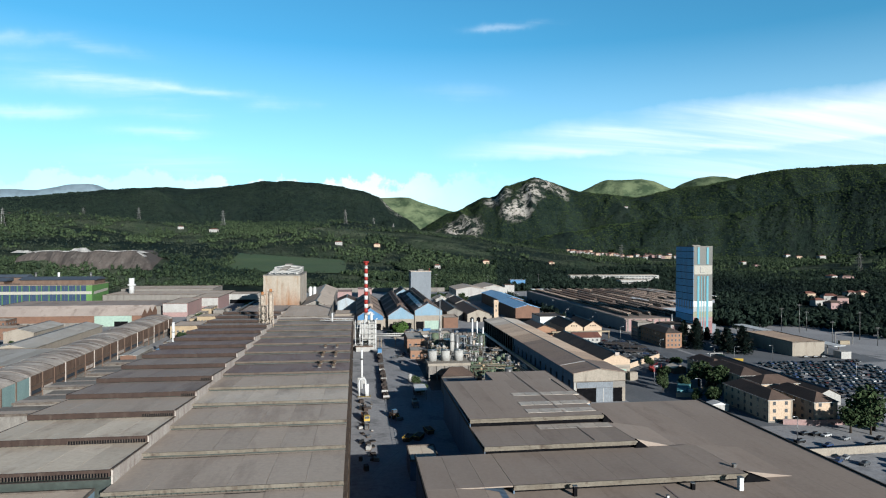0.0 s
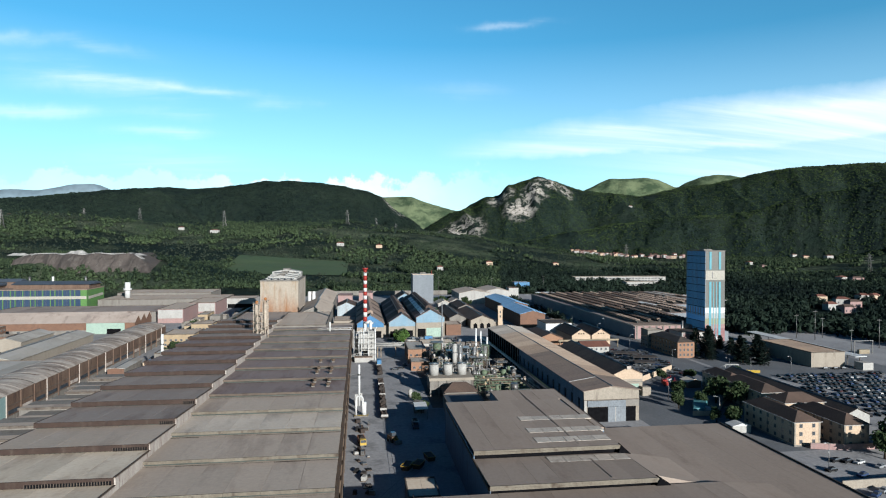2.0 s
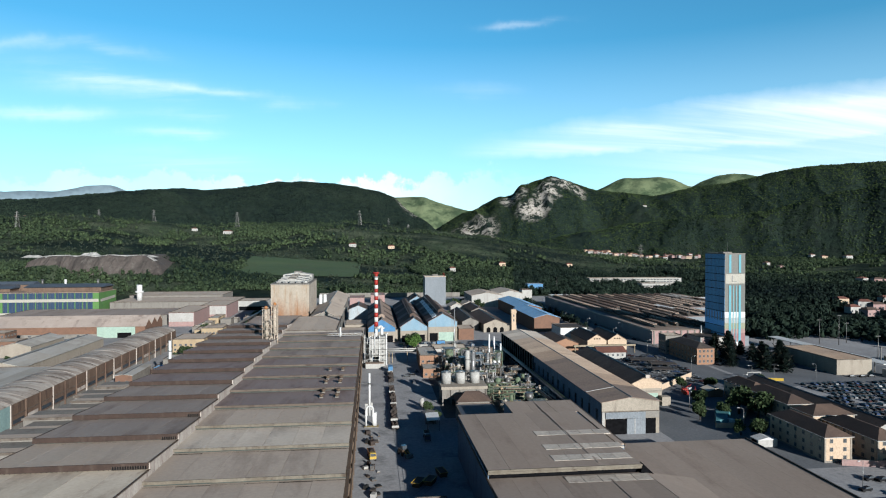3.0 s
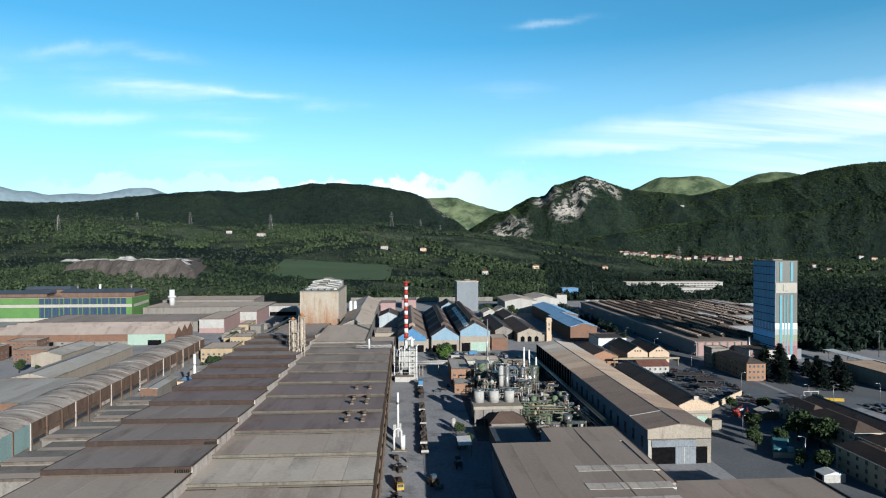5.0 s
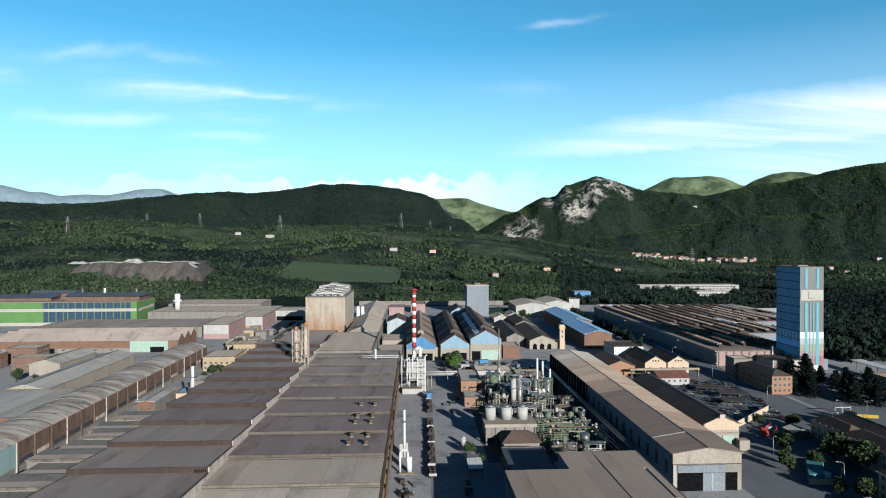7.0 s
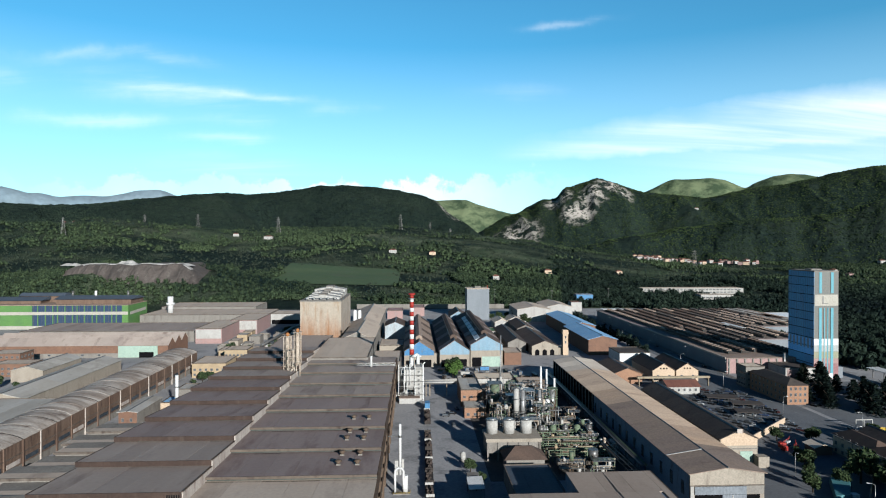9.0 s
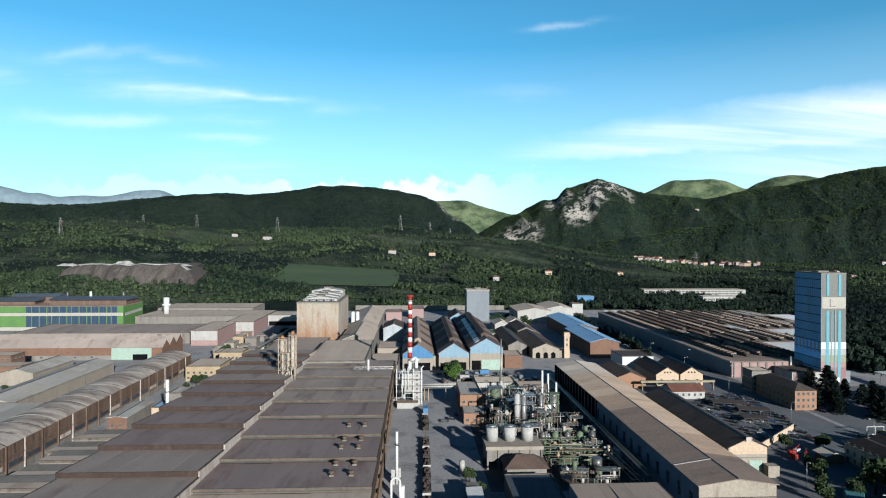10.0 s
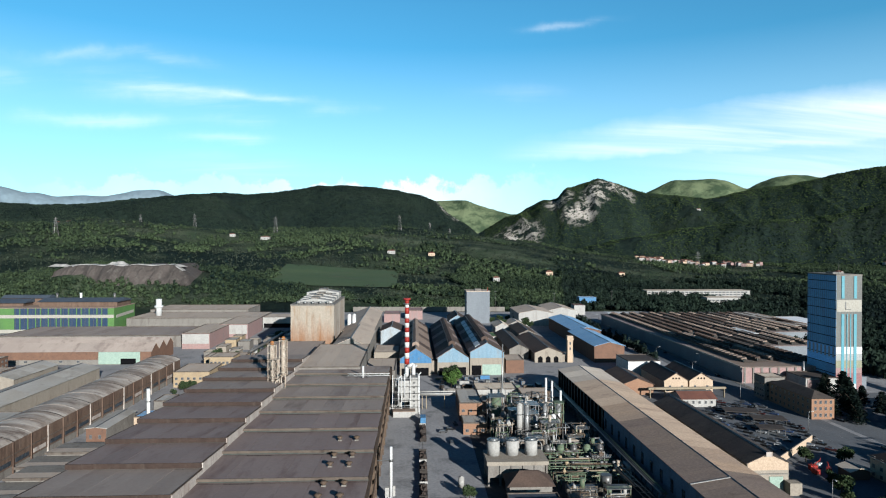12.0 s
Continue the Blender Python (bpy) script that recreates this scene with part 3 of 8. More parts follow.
def grid_mesh(name, az_list, r_list, fn):
    a, r = np.meshgrid(np.radians(az_list), r_list)
    x, y = r * np.sin(a), r * np.cos(a)
    z = fn(x, y)
    verts = np.stack([x, y, z], -1).reshape(-1, 3)
    n, k = len(az_list), len(r_list)
    i = (np.arange(k - 1)[:, None] * n + np.arange(n - 1)).reshape(-1)
    faces = np.stack([i, i + n, i + n + 1, i + 1], -1)
    me = bpy.data.meshes.new(name)
    me.from_pydata(verts.tolist(), [], faces.tolist())
    me.polygons.foreach_set("use_smooth", [True] * len(faces))
    me.update()
    return me


bearings = np.concatenate([np.linspace(-180, -50, 40)[:-1], np.linspace(-50, -40, 30)[:-1], np.linspace(-40, 47, 760)[:-1], np.linspace(47, 65, 60)[:-1], np.linspace(65, 180, 36)])
reaches = np.concatenate([np.linspace(1, 820, 10), np.linspace(850, 2000, 70), np.linspace(2010, 3700, 185), np.linspace(3715, 4880, 70)])
single("ground", grid_mesh("ground", bearings, reaches, height), terrain_material(), "green valley floor rising into wooded hills and rocky mountains", "ground", kind="structure")

# distance haze is put into the base colour of this range
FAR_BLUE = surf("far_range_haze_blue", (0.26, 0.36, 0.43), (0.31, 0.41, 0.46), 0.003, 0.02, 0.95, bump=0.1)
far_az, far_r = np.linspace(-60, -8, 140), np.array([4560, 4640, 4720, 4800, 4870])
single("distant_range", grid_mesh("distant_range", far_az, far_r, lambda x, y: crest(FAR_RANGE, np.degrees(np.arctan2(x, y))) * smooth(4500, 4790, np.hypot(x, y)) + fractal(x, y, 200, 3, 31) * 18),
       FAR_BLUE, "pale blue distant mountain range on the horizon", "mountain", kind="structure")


# ---- buildings: common builders ----
def panes(parent, spots, w, h, face, name="window", deep=0.12):
    """Windows of one size on a wall: a proud frame and a pane under it. spots: centre points; face: '-y', '+y', '-x' or '+x'."""
    turn = {"-y": 0, "+x": 90, "+y": 180, "-x": 270}[face]
    fr, t = Shape(), min(w, h) * 0.09
    fr.box(-w / 2, w / 2, -deep, 0.05, -h / 2, -h / 2 + t).box(-w / 2, w / 2, -deep, 0.05, h / 2 - t, h / 2)
    fr.box(-w / 2, -w / 2 + t, -deep, 0.05, -h / 2 + t, h / 2 - t).box(w / 2 - t, w / 2, -deep, 0.05, -h / 2 + t, h / 2 - t).box(-t / 3, t / 3, -deep, 0.05, -h / 2 + t, h / 2 - t)
    frame_me, pane_me = fr.mesh("window_frame"), Shape().box(-w / 2 + t, w / 2 - t, -deep * 0.5, 0.03, -h / 2 + t, h / 2 - t).mesh("pane")
    for p in spots:
        f = part(name, frame_me, FRAME_MAT, parent, at=pose(*p, 0, 0, turn))
        part("pane", pane_me, GLASS, f)


FRAME_MAT = surf("window_frame_grey", (0.40, 0.38, 0.35), (0.32, 0.30, 0.28), 0.8, 4.0, 0.7)


def roof_slope(parent, a, b, c, d, material, n, thick=0.22, name="roof_panel", lift=0.0):
    """A roof slope with its eave a-b and its ridge d-c, laid in n sheets side by side along the eave, each a little off its neighbour."""
    a, b, c, d = (Vector(p) for p in (a, b, c, d))
    up = (b - a).cross(d - a).normalized()
    up = up if up.z > 0 else -up
    for i in range(n):
        s, e = i / n, (i + 1) / n
        gap = 0.0
        q = [a.lerp(b, s + gap), a.lerp(b, e - gap), d.lerp(c, e - gap), d.lerp(c, s + gap)]
        o = up * (lift + random.uniform(0, 0.008))
        sh = Shape()
        low, top = [p + o for p in q], [p + o + up * thick for p in q]
        flip = (low[1] - low[0]).cross(low[3] - low[0]).z < 0
        if flip:
            low.reverse(), top.reverse()
        sh.loft(low, top)
        part(name, sh, material[i % len(material)] if isinstance(material, list) else material, parent)


def gable_hall(name, label, x0, x1, y0, y1, eave, apex, wall, roof, ridge="y", sheets=8, over=0.7, category="factory hall", group="", gable=None, ridge_at=0.5, base=0.0):
    """A pitched-roof hall on an Empty at its near left corner."""
    w, d = x1 - x0, y1 - y0
    left, right = roof if isinstance(roof, tuple) else (roof, roof)
    hall = thing(name, x0, y0, base, 0, label, category, group)
    sh = Shape()
    if ridge == "y":
        m = w * ridge_at
        sh.prism_y([(0, 0), (w, 0), (w, eave), (m, apex), (0, eave)], 0, d)
        part("wall", sh, wall, hall)
        k1, k2 = (apex - eave) / m * over, (apex - eave) / (w - m) * over
        roof_slope(hall, (-over, d + over, eave - k1), (-over, -over, eave - k1), (m, -over, apex), (m, d + over, apex), left, sheets, lift=0.02)
        roof_slope(hall, (w + over, -over, eave - k2), (w + over, d + over, eave - k2), (m, d + over, apex), (m, -over, apex), right, sheets, lift=0.02)
        part("ridge_cap", Shape().prism_y([(m - 0.5, apex + 0.10), (m + 0.5, apex + 0.10), (m, apex + 0.50)], -over, d + over), STEEL, hall)
        if gable:
            part("gable_panel", Shape().prism_y([(0.15, eave * 0.74), (w - 0.15, eave * 0.74), (w - 0.15, eave - 0.1), (m, apex - 0.25), (0.15, eave - 0.1)], -0.12, -0.005), gable, hall, "cladding of the gable")
    else:
        m = d * ridge_at
        sh.prism_x([(0, 0), (d, 0), (d, eave), (m, apex), (0, eave)], 0, w)
        part("wall", sh, wall, hall)
        k1, k2 = (apex - eave) / m * over, (apex - eave) / (d - m) * over
        roof_slope(hall, (-over, -over, eave - k1), (w + over, -over, eave - k1), (w + over, m, apex), (-over, m, apex), left, sheets, lift=0.02)
        roof_slope(hall, (w + over, d + over, eave - k2), (-over, d + over, eave - k2), (-over, m, apex), (w + over, m, apex), right, sheets, lift=0.02)
        part("ridge_cap", Shape().prism_x([(m - 0.5, apex + 0.10), (m + 0.5, apex + 0.10), (m, apex + 0.50)], -over, w + over), STEEL, hall)
    return hall


def flat_block(name, label, x0, x1, y0, y1, z1, wall, roof, base=0.0, category="building", group="", sheets=3, rim=0.5):
    """A flat-roofed block with a parapet and sheets of roofing inside it."""
    w, d, h = x1 - x0, y1 - y0, z1 - base
    b = thing(name, x0, y0, base, 0, label, category, group)
    part("wall", Shape().box(0, w, 0, d, 0, h - 0.05), wall, b)
    rimw = 0.3
    for s in (Shape().box(-0.1, w + 0.1, -0.1, rimw, h, h + rim), Shape().box(-0.1, w + 0.1, d - rimw, d + 0.1, h, h + rim),
              Shape().box(-0.1, rimw, rimw, d - rimw, h, h + rim), Shape().box(w - rimw, w + 0.1, rimw, d - rimw, h, h + rim)):
        part("parapet", s, FASCIA, b)
    for i in range(sheets):
        part("roof_panel", Shape().box(rimw + (w - 2 * rimw) * i / sheets + 0.03, rimw + (w - 2 * rimw) * (i + 1) / sheets - 0.03, rimw, d - rimw, h - 0.05, h + 0.12), roof, b)
    return b


# ---- yards and roads ----
single("factory_yard", Shape().box(-430, 420, -260, 905, -0.6, 0.0), ASPHALT, "grey asphalt factory yard with dark stains", "yard", kind="structure")

SHEET_BLACK = surf("sheet_black", (0.09, 0.075, 0.065), (0.06, 0.05, 0.045), 0.3, 2.0, 0.8)
ROOF_SLATE = surf("roof_slate_blue", (0.12, 0.15, 0.19), (0.09, 0.115, 0.15), 0.08, 1.0, 0.7)
ROOF_WHITE = surf("roof_white_sheet", (0.74, 0.75, 0.75), (0.64, 0.65, 0.65), 0.1, 1.0, 0.6, tone=0.9)
# ---- the great hall: two runs of stepped roofs ----
def stepped_roofs(hall, x0, x1, edges, z_near, z_far, roofs, sheets, board=None, deep=0.5):
    """Roof slabs that each fall away to the north, with a fascia and a glazed strip under the near edge."""
    bars = Shape()
    for k in range(len(edges) - 1):
        y0, y1 = edges[k], edges[k + 1]
        m = roofs(k)
        w = (x1 - x0) / sheets
        for i in range(sheets):
            a, b = x0 + i * w + 0.03, x0 + (i + 1) * w - 0.03
            o = random.uniform(0, 0.04)
            s = Shape().loft([(a, y0 - 0.7, z_near - 0.25 + o), (b, y0 - 0.7, z_near - 0.25 + o), (b, y1 + 0.4, z_far - 0.25 + o), (a, y1 + 0.4, z_far - 0.25 + o)],
                             [(a, y0 - 0.7, z_near + o), (b, y0 - 0.7, z_near + o), (b, y1 + 0.4, z_far + o), (a, y1 + 0.4, z_far + o)])
            part("roof_panel", s, m, hall)
        # the board runs in lengths that have sagged a little against one another
        for i in range(sheets):
            sag = random.uniform(-0.05, 0.05)
            part("fascia", Shape().box(x0 + i * w - 0.1 * (i == 0), x0 + (i + 1) * w + 0.1 * (i == sheets - 1) - 0.03, y0 - 0.95, y0 - 0.72, z_near - deep + sag, z_near + 0.1 + sag * 0.5), board or (PALE_BOARD if k < 7 else BROWN_BOARD), hall, "stained fascia of a roof step")
        # thin black strip along the foot of the step
        part("gutter", Shape().box(x0, x1, y0 - 1.5, y0 - 0.98, z_far - 0.02, z_far + 0.12), SHEET_BLACK, hall)
        part("clerestory_window", Shape().box(x0, x1, y0 + 0.2, y0 + 0.5, z_far - 0.3, z_near - 0.3), GLASS_DUSTY, hall, "dusty strip of glazing under a roof step")
        n = int((x1 - x0) / 1.25)
        for i in range(n + 1 if k < 3 else 0):
            c = x0 + (x1 - x0) * i / n
            bars.box(c - 0.1, c + 0.1, y0 - 0.1, y0 + 0.15, z_far - 0.2, z_near - 0.66)
    tagged(part("glazing_bar", bars, DARK_GREEN, hall), kind="stuff")


PALE_BOARD = surf("fascia_cream_stained", (0.47, 0.41, 0.325), (0.33, 0.275, 0.21), 0.25, 2.2, 0.85, c3=(0.20, 0.15, 0.115), streak=(0.6, 1, 0.3), tone=0.30)
BROWN_BOARD = surf("fascia_brown_stained", (0.30, 0.24, 0.19), (0.20, 0.155, 0.125), 0.25, 2.2, 0.85, c3=(0.12, 0.085, 0.07), streak=(0.6, 1, 0.3), tone=0.34)
DARK_GREEN = surf("glazing_bar_green", (0.075, 0.085, 0.065), (0.06, 0.055, 0.045), 0.5, 3.0, 0.7)
ROOF_DUST = surf("roof_brown_dusted", (0.228, 0.188, 0.164), (0.282, 0.238, 0.208), 0.035, 0.9, 0.85, c3=(0.165, 0.130, 0.113), streak=(1, 0.22, 1), tone=0.95, speck=0.4, random_value=0.05)
RUST_BOARD = surf("fascia_rust_dark", (0.135, 0.088, 0.070), (0.095, 0.063, 0.052), 0.2, 1.8, 0.85, c3=(0.17, 0.125, 0.10), streak=(1, 1, 0.2), tone=0.34)
great = thing("rolling_mill_hall", -3.5, 137, 0, 0, "huge grey-brown steelworks hall with two runs of stepped roofs", "factory hall")


def roof_kind(k):
    return ROOF_BLEACHED if k == 3 else ROOF_GREY if k < 5 else ROOF_RUST if k < 9 else ROOF_DUST


RX0, RX1, RY0, STEP, RN = -50.4, 0.0, -49.0, 24.4, 15
REDGES = [y - 137 for y in (88, 112.4, 136.7, 161.1, 184.6, 209, 231.5, 256, 280.5, 305, 330, 354.5, 378.5, 404, 429, 454)]
stepped_roofs(great, RX0, RX1, REDGES, 20.2, 18.75, lambda k: roof_kind(k - 2), 6, None, 0.72)
part("wall", Shape().box(RX0, RX1 - 0.02, RY0, RY0 + RN * STEP, 0, 17.9), RUST_WALL, great)
for i in range(31):
    y = RY0 + 2 + i * STEP / 2
    part("column", Shape().box(RX1, RX1 + 0.8, y - 0.4, y + 0.4, 0, 17.9), RUST_STEEL, great)
part("gutter", Shape().box(RX1 - 0.1, RX1 + 0.9, RY0, RY0 + RN * STEP, 17.95, 18.35), RUST_STEEL, great)
part("crane_beam", Shape().box(RX1 + 0.82, RX1 + 1.2, RY0, RY0 + RN * STEP, 12.0, 13.1), RUST_STEEL, great)

west = thing("melting_hall", -54, 142, 0, 0, "higher western run of stepped grey-brown factory roofs with pale side walls", "factory hall")


def west_kind(k):
    return ROOF_PALE if k < 2 else ROOF_GREY if k == 2 else ROOF_DUST if k < 6 else ROOF_RUST if k < 10 else ROOF_DUST


LX0, LN, LSTEP = -40.0, 14, 24.0
LEDGES = [k * LSTEP for k in range(LN + 1)]
stepped_roofs(west, LX0, 0.0, LEDGES, 23.2, 21.3, west_kind, 5, RUST_BOARD, 1.45)
part("wall", Shape().box(LX0 + 0.02, -0.02, 0.3, LN * LSTEP, 0, 20.6), RUST_WALL, west)
for k in range(LN):
    y0, y1 = k * LSTEP, (k + 1) * LSTEP
    s = Shape().loft([(0.0, y0 - 0.4, 18.0), (0.35, y0 - 0.4, 18.0), (0.35, y1 - 0.45, 18.0), (0.0, y1 - 0.45, 18.0)],
                     [(0.0, y0 - 0.4, 22.95), (0.35, y0 - 0.4, 22.95), (0.35, y1 - 0.45, 21.1), (0.0, y1 - 0.45, 21.1)])
    part("side_wall", s, SIDE_PALE, west, "pale streaked side wall above the lower roofs")
    if k < 5:
        start = (-30.0, -19.0, -9.0, -4.5, -4.0)[k]
        part("vent_louvre", Shape().box(start, -0.4, y0 - 0.99, y0 - 0.955, 21.62, 22.55), DARK, west)
        slats = Shape()
        for i in range(int(-start / 0.62)):
            slats.box(start + 0.62 * i, start + 0.62 * i + 0.16, y0 - 1.06, y0 - 0.995, 21.62, 22.55)
        tagged(part("louvre_slats", slats, BROWN_BOARD, west), kind="stuff")
    part("top_rail", Shape().loft([(-0.1, y0 - 0.6, 23.21), (0.45, y0 - 0.6, 23.21), (0.45, y1 - 0.5, 21.34), (-0.1, y1 - 0.5, 21.34)], [(-0.1, y0 - 0.6, 23.34), (0.45, y0 - 0.6, 23.34), (0.45, y1 - 0.5, 21.47), (-0.1, y1 - 0.5, 21.47)]), RUST_STEEL, west)
    part("edge_trim", Shape().loft([(LX0 - 0.25, y0 - 0.6, 22.4), (LX0 + 0.12, y0 - 0.6, 22.4), (LX0 + 0.12, y1 - 0.4, 20.5), (LX0 - 0.25, y1 - 0.4, 20.5)], [(LX0 - 0.25, y0 - 0.6, 23.3), (LX0 + 0.12, y0 - 0.6, 23.3), (LX0 + 0.12, y1 - 0.4, 21.4), (LX0 - 0.25, y1 - 0.4, 21.4)]), RUST_BOARD, west)

part("clerestory_window", Shape().box(LX0, 0.0, -0.3, 0.25, 15.0, 21.2), GLASS_DUSTY, west)
annex = flat_block("hall_annex", "low grey-roofed annex with a pale blue side wall", -94, -57, 100, 140.5, 19.0, LIGHT_BLUE, ROOF_GREY, category="factory annex", sheets=4)


GREY_CLAD = surf("cladding_blue_grey", (0.33, 0.36, 0.39), (0.27, 0.30, 0.33), 0.08, 1.2, 0.6, streak=(1, 1, 0.2), ribs=(0, 1.1))
SLATE = surf("cladding_slate_blue", (0.16, 0.40, 0.62), (0.13, 0.33, 0.54), 0.1, 1.2, 0.6, c3=(0.18, 0.31, 0.44), streak=(1, 1, 0.2), ribs=(1, 1.2), tone=0.85)
TOWER_GREY = surf("tower_concrete", (0.30, 0.305, 0.28), (0.245, 0.25, 0.235), 0.08, 1.2, 0.85, c3=(0.30, 0.29, 0.27), streak=(1, 1, 0.2))
TURQUOISE = surf("paint_turquoise", (0.14, 0.42, 0.50), (0.18, 0.46, 0.53), 0.2, 1.5, 0.6, tone=0.5)
SKY_BLUE = surf("panel_sky_blue", (0.17, 0.45, 0.80), (0.22, 0.50, 0.82), 0.14, 1.2, 0.6, streak=(1, 1, 0.25), tone=1.05)
PALE_BLUE = surf("panel_pale_blue_white", (0.60, 0.68, 0.72), (0.52, 0.60, 0.64), 0.14, 1.2, 0.7, c3=(0.46, 0.46, 0.44), streak=(1, 1, 0.25))
TOWER_PALE = surf("tower_band_pale_grey", (0.60, 0.62, 0.60), (0.52, 0.54, 0.52), 0.2, 1.5, 0.8, streak=(1, 1, 0.25))
OLIVE_BAND = surf("tower_band_olive_cream", (0.46, 0.46, 0.32), (0.40, 0.40, 0.29), 0.2, 1.5, 0.8, streak=(1, 1, 0.25))
PINK_DEEP = surf("paint_faded_red", (0.46, 0.22, 0.22), (0.40, 0.20, 0.20), 0.2, 1.5, 0.7, c3=(0.45, 0.33, 0.32))

# ---- low roofs between the melting hall and the vaulted shed ----
low_west = thing("lean_to_roofs", -140, 240, 0, 0, "low staggered grey sheet roofs beside the tall hall", "factory annex")
for k in range(8):
    y0 = 5 + k * 13.0
    x0, x1, z = 4 + (k % 3) * 2.5 + k * 0.6, 46, 9.0 + (k % 2) * 0.9
    part("wall", Shape().box(x0 + 0.3, x1 - 0.1, y0 + 0.3, y0 + 12.6, 0, z - 0.02), CONCRETE, low_west)
    part("roof_panel", Shape().loft([(x0, y0, z), (x1 - 16, y0, z), (x1 - 16, y0 + 12.9, z - 0.7), (x0, y0 + 12.9, z - 0.7)], [(x0, y0, z + 0.3), (x1 - 16, y0, z + 0.3), (x1 - 16, y0 + 12.9, z - 0.4), (x0, y0 + 12.9, z - 0.4)]), ROOF_GREY, low_west)
    part("roof_panel", Shape().loft([(x1 - 15.9, y0, z + 0.6), (x1, y0, z + 0.6), (x1, y0 + 12.9, z), (x1 - 15.9, y0 + 12.9, z)], [(x1 - 15.9, y0, z + 0.9), (x1, y0, z + 0.9), (x1, y0 + 12.9, z + 0.3), (x1 - 15.9, y0 + 12.9, z + 0.3)]), ROOF_GREY, low_west)
    part("fascia", Shape().box(x0 - 0.1, x1 - 16, y0 - 0.35, y0 - 0.02, z - 0.5, z + 0.4), FASCIA, low_west)

# ---- the long vaulted shed ----
vault = thing("vaulted_shed", -168, 262, 0, 0, "long vaulted shed with streaked sheet roof and brown panel walls", "factory hall")
VW, VL, VE, VA = 23.0, 252.0, 12.6, 15.2
part("wall", Shape().box(0.4, VW - 0.4, 0, VL, 0, VE - 0.1), CONCRETE, vault)
bays = 22
for k in range(bays):
    y0, y1 = VL * k / bays, VL * (k + 1) / bays
    lift = (VA - VE) * (1.0 + 0.06 * (k % 2))
    arc = [(VW * i / 12, VE + lift * math.sin(math.pi * i / 12) ** 0.8) for i in range(13)]
    inner = [(x, z - 0.22) for x, z in reversed(arc)]
    part("roof_panel", Shape().prism_y(inner[::-1] + arc[::-1], y0 + 0.31, y1 - 0.31), ROOF_VAULT, vault)
    part("roof_rib", Shape().prism_y([(x, z - 0.3) for x, z in arc] + [(x, z + 0.07) for x, z in reversed(arc)], y1 - 0.3, y1 + 0.3), SHEET_BLACK if k % 5 in (1, 4) else ROOF_VAULT, vault)
    part("wall_panel", Shape().box(VW - 0.38, VW - 0.1, y0 + 0.25, y1 - 0.25, 3.2, VE - 0.3), TEAL if k < 3 else RUST_WALL, vault, "pale teal wall panel" if k < 3 else "")
    part("column", Shape().box(VW - 0.3, VW + 0.25, y0 - 0.2, y0 + 0.2, 0, VE - 0.05), SIDE_PALE if k % 3 == 0 else RUST_WALL, vault)
    if k >= 3:
        part("wall_rail", Shape().box(VW - 0.09, VW + 0.12, y0 + 0.26, y1 - 0.26, 7.4, 7.7), FASCIA, vault)
        part("window_strip", Shape().box(VW - 0.09, VW + 0.02, y0 + 1.5, y1 - 1.5, 3.9, 5.6), GLASS if k % 4 else SIDE_PALE, vault)
part("end_wall", Shape().prism_y([(0.3, 0)] + [(VW - 0.3, 0)] + [(VW * i / 12, VE + (VA - VE) * math.sin(math.pi * i / 12) ** 0.8 - 0.3) for i in range(12, -1, -1)], -0.2, 0.2), BRICK, vault)

# ---- halls west of the vaulted shed ----
flat_block("flat_workshop", "wide flat grey roof on low brick walls", -240, -172, 346, 402, 8.0, BRICK, ROOF_ZINC, category="workshop", sheets=4)
gable_hall("long_store", "long grey-roofed store with pale bays", -220, -197, 405, 513, 7.4, 10.2, BEIGE_WALL, ROOF_ZINC, sheets=6, category="store")
gable_hall("gabled_store", "beige gabled store with arched gable window", -250, -230, 478, 524, 7.5, 10.2, BEIGE_WALL, ROOF_ZINC, sheets=5, category="store")
for x, y, w, d, z in ((-292, 520, 22, 16, 11.0), (-272, 495, 24, 14, 8.5), (-300, 490, 16, 20, 10.0)):
    o = flat_block("brick_office", "red brick office block with rows of windows", x, x + w, y, y + d, z, BRICK, ROOF_GREY, category="office", group="brick offices")
    panes(o, [(w * (i + 0.5) / 6, -0.02, 2.2 + 3.2 * j) for i in range(6) for j in range(int(z / 3.4))], 1.7, 1.6, "-y")
    panes(o, [(w + 0.02, d * (i + 0.5) / 4, 2.2 + 3.2 * j) for i in range(4) for j in range(int(z / 3.4))], 1.7, 1.6, "+x")

brick_hall = thing("brick_sawtooth_hall", -330, 562, 0, 0, "long brick hall with grey roofs and three dark gables", "factory hall")
part("wall", Shape().box(0, 146, 0, 42, 0, 9.4), BRICK, brick_hall)
for k in range(3):
    y0 = k * 14
    part("gable", Shape().prism_x([(y0, 9.4), (y0 + 14, 9.4), (y0 + 8, 14.6)], 0.2, 146), BRICK, brick_hall)
    roof_slope(brick_hall, (-0.4, y0 - 0.3, 9.35), (146.4, y0 - 0.3, 9.35), (146.4, y0 + 8, 14.65), (-0.4, y0 + 8, 14.65), ROOF_DUST, 8)
    roof_slope(brick_hall, (146.4, y0 + 14, 9.5), (-0.4, y0 + 14, 9.5), (-0.4, y0 + 8, 14.65), (146.4, y0 + 8, 14.65), ROOF_GREY, 8)
part("panel_door", Shape().box(108, 138, -0.3, -0.01, 0.2, 9.2), MINT, brick_hall, "large mint green sliding door")
part("gate_opening", Shape().box(124, 135, -0.42, -0.3, 0.1, 4.4), DARK, brick_hall)
part("plinth", Shape().box(-0.1, 108, -0.25, -0.01, 0, 3.6), CONCRETE, brick_hall)
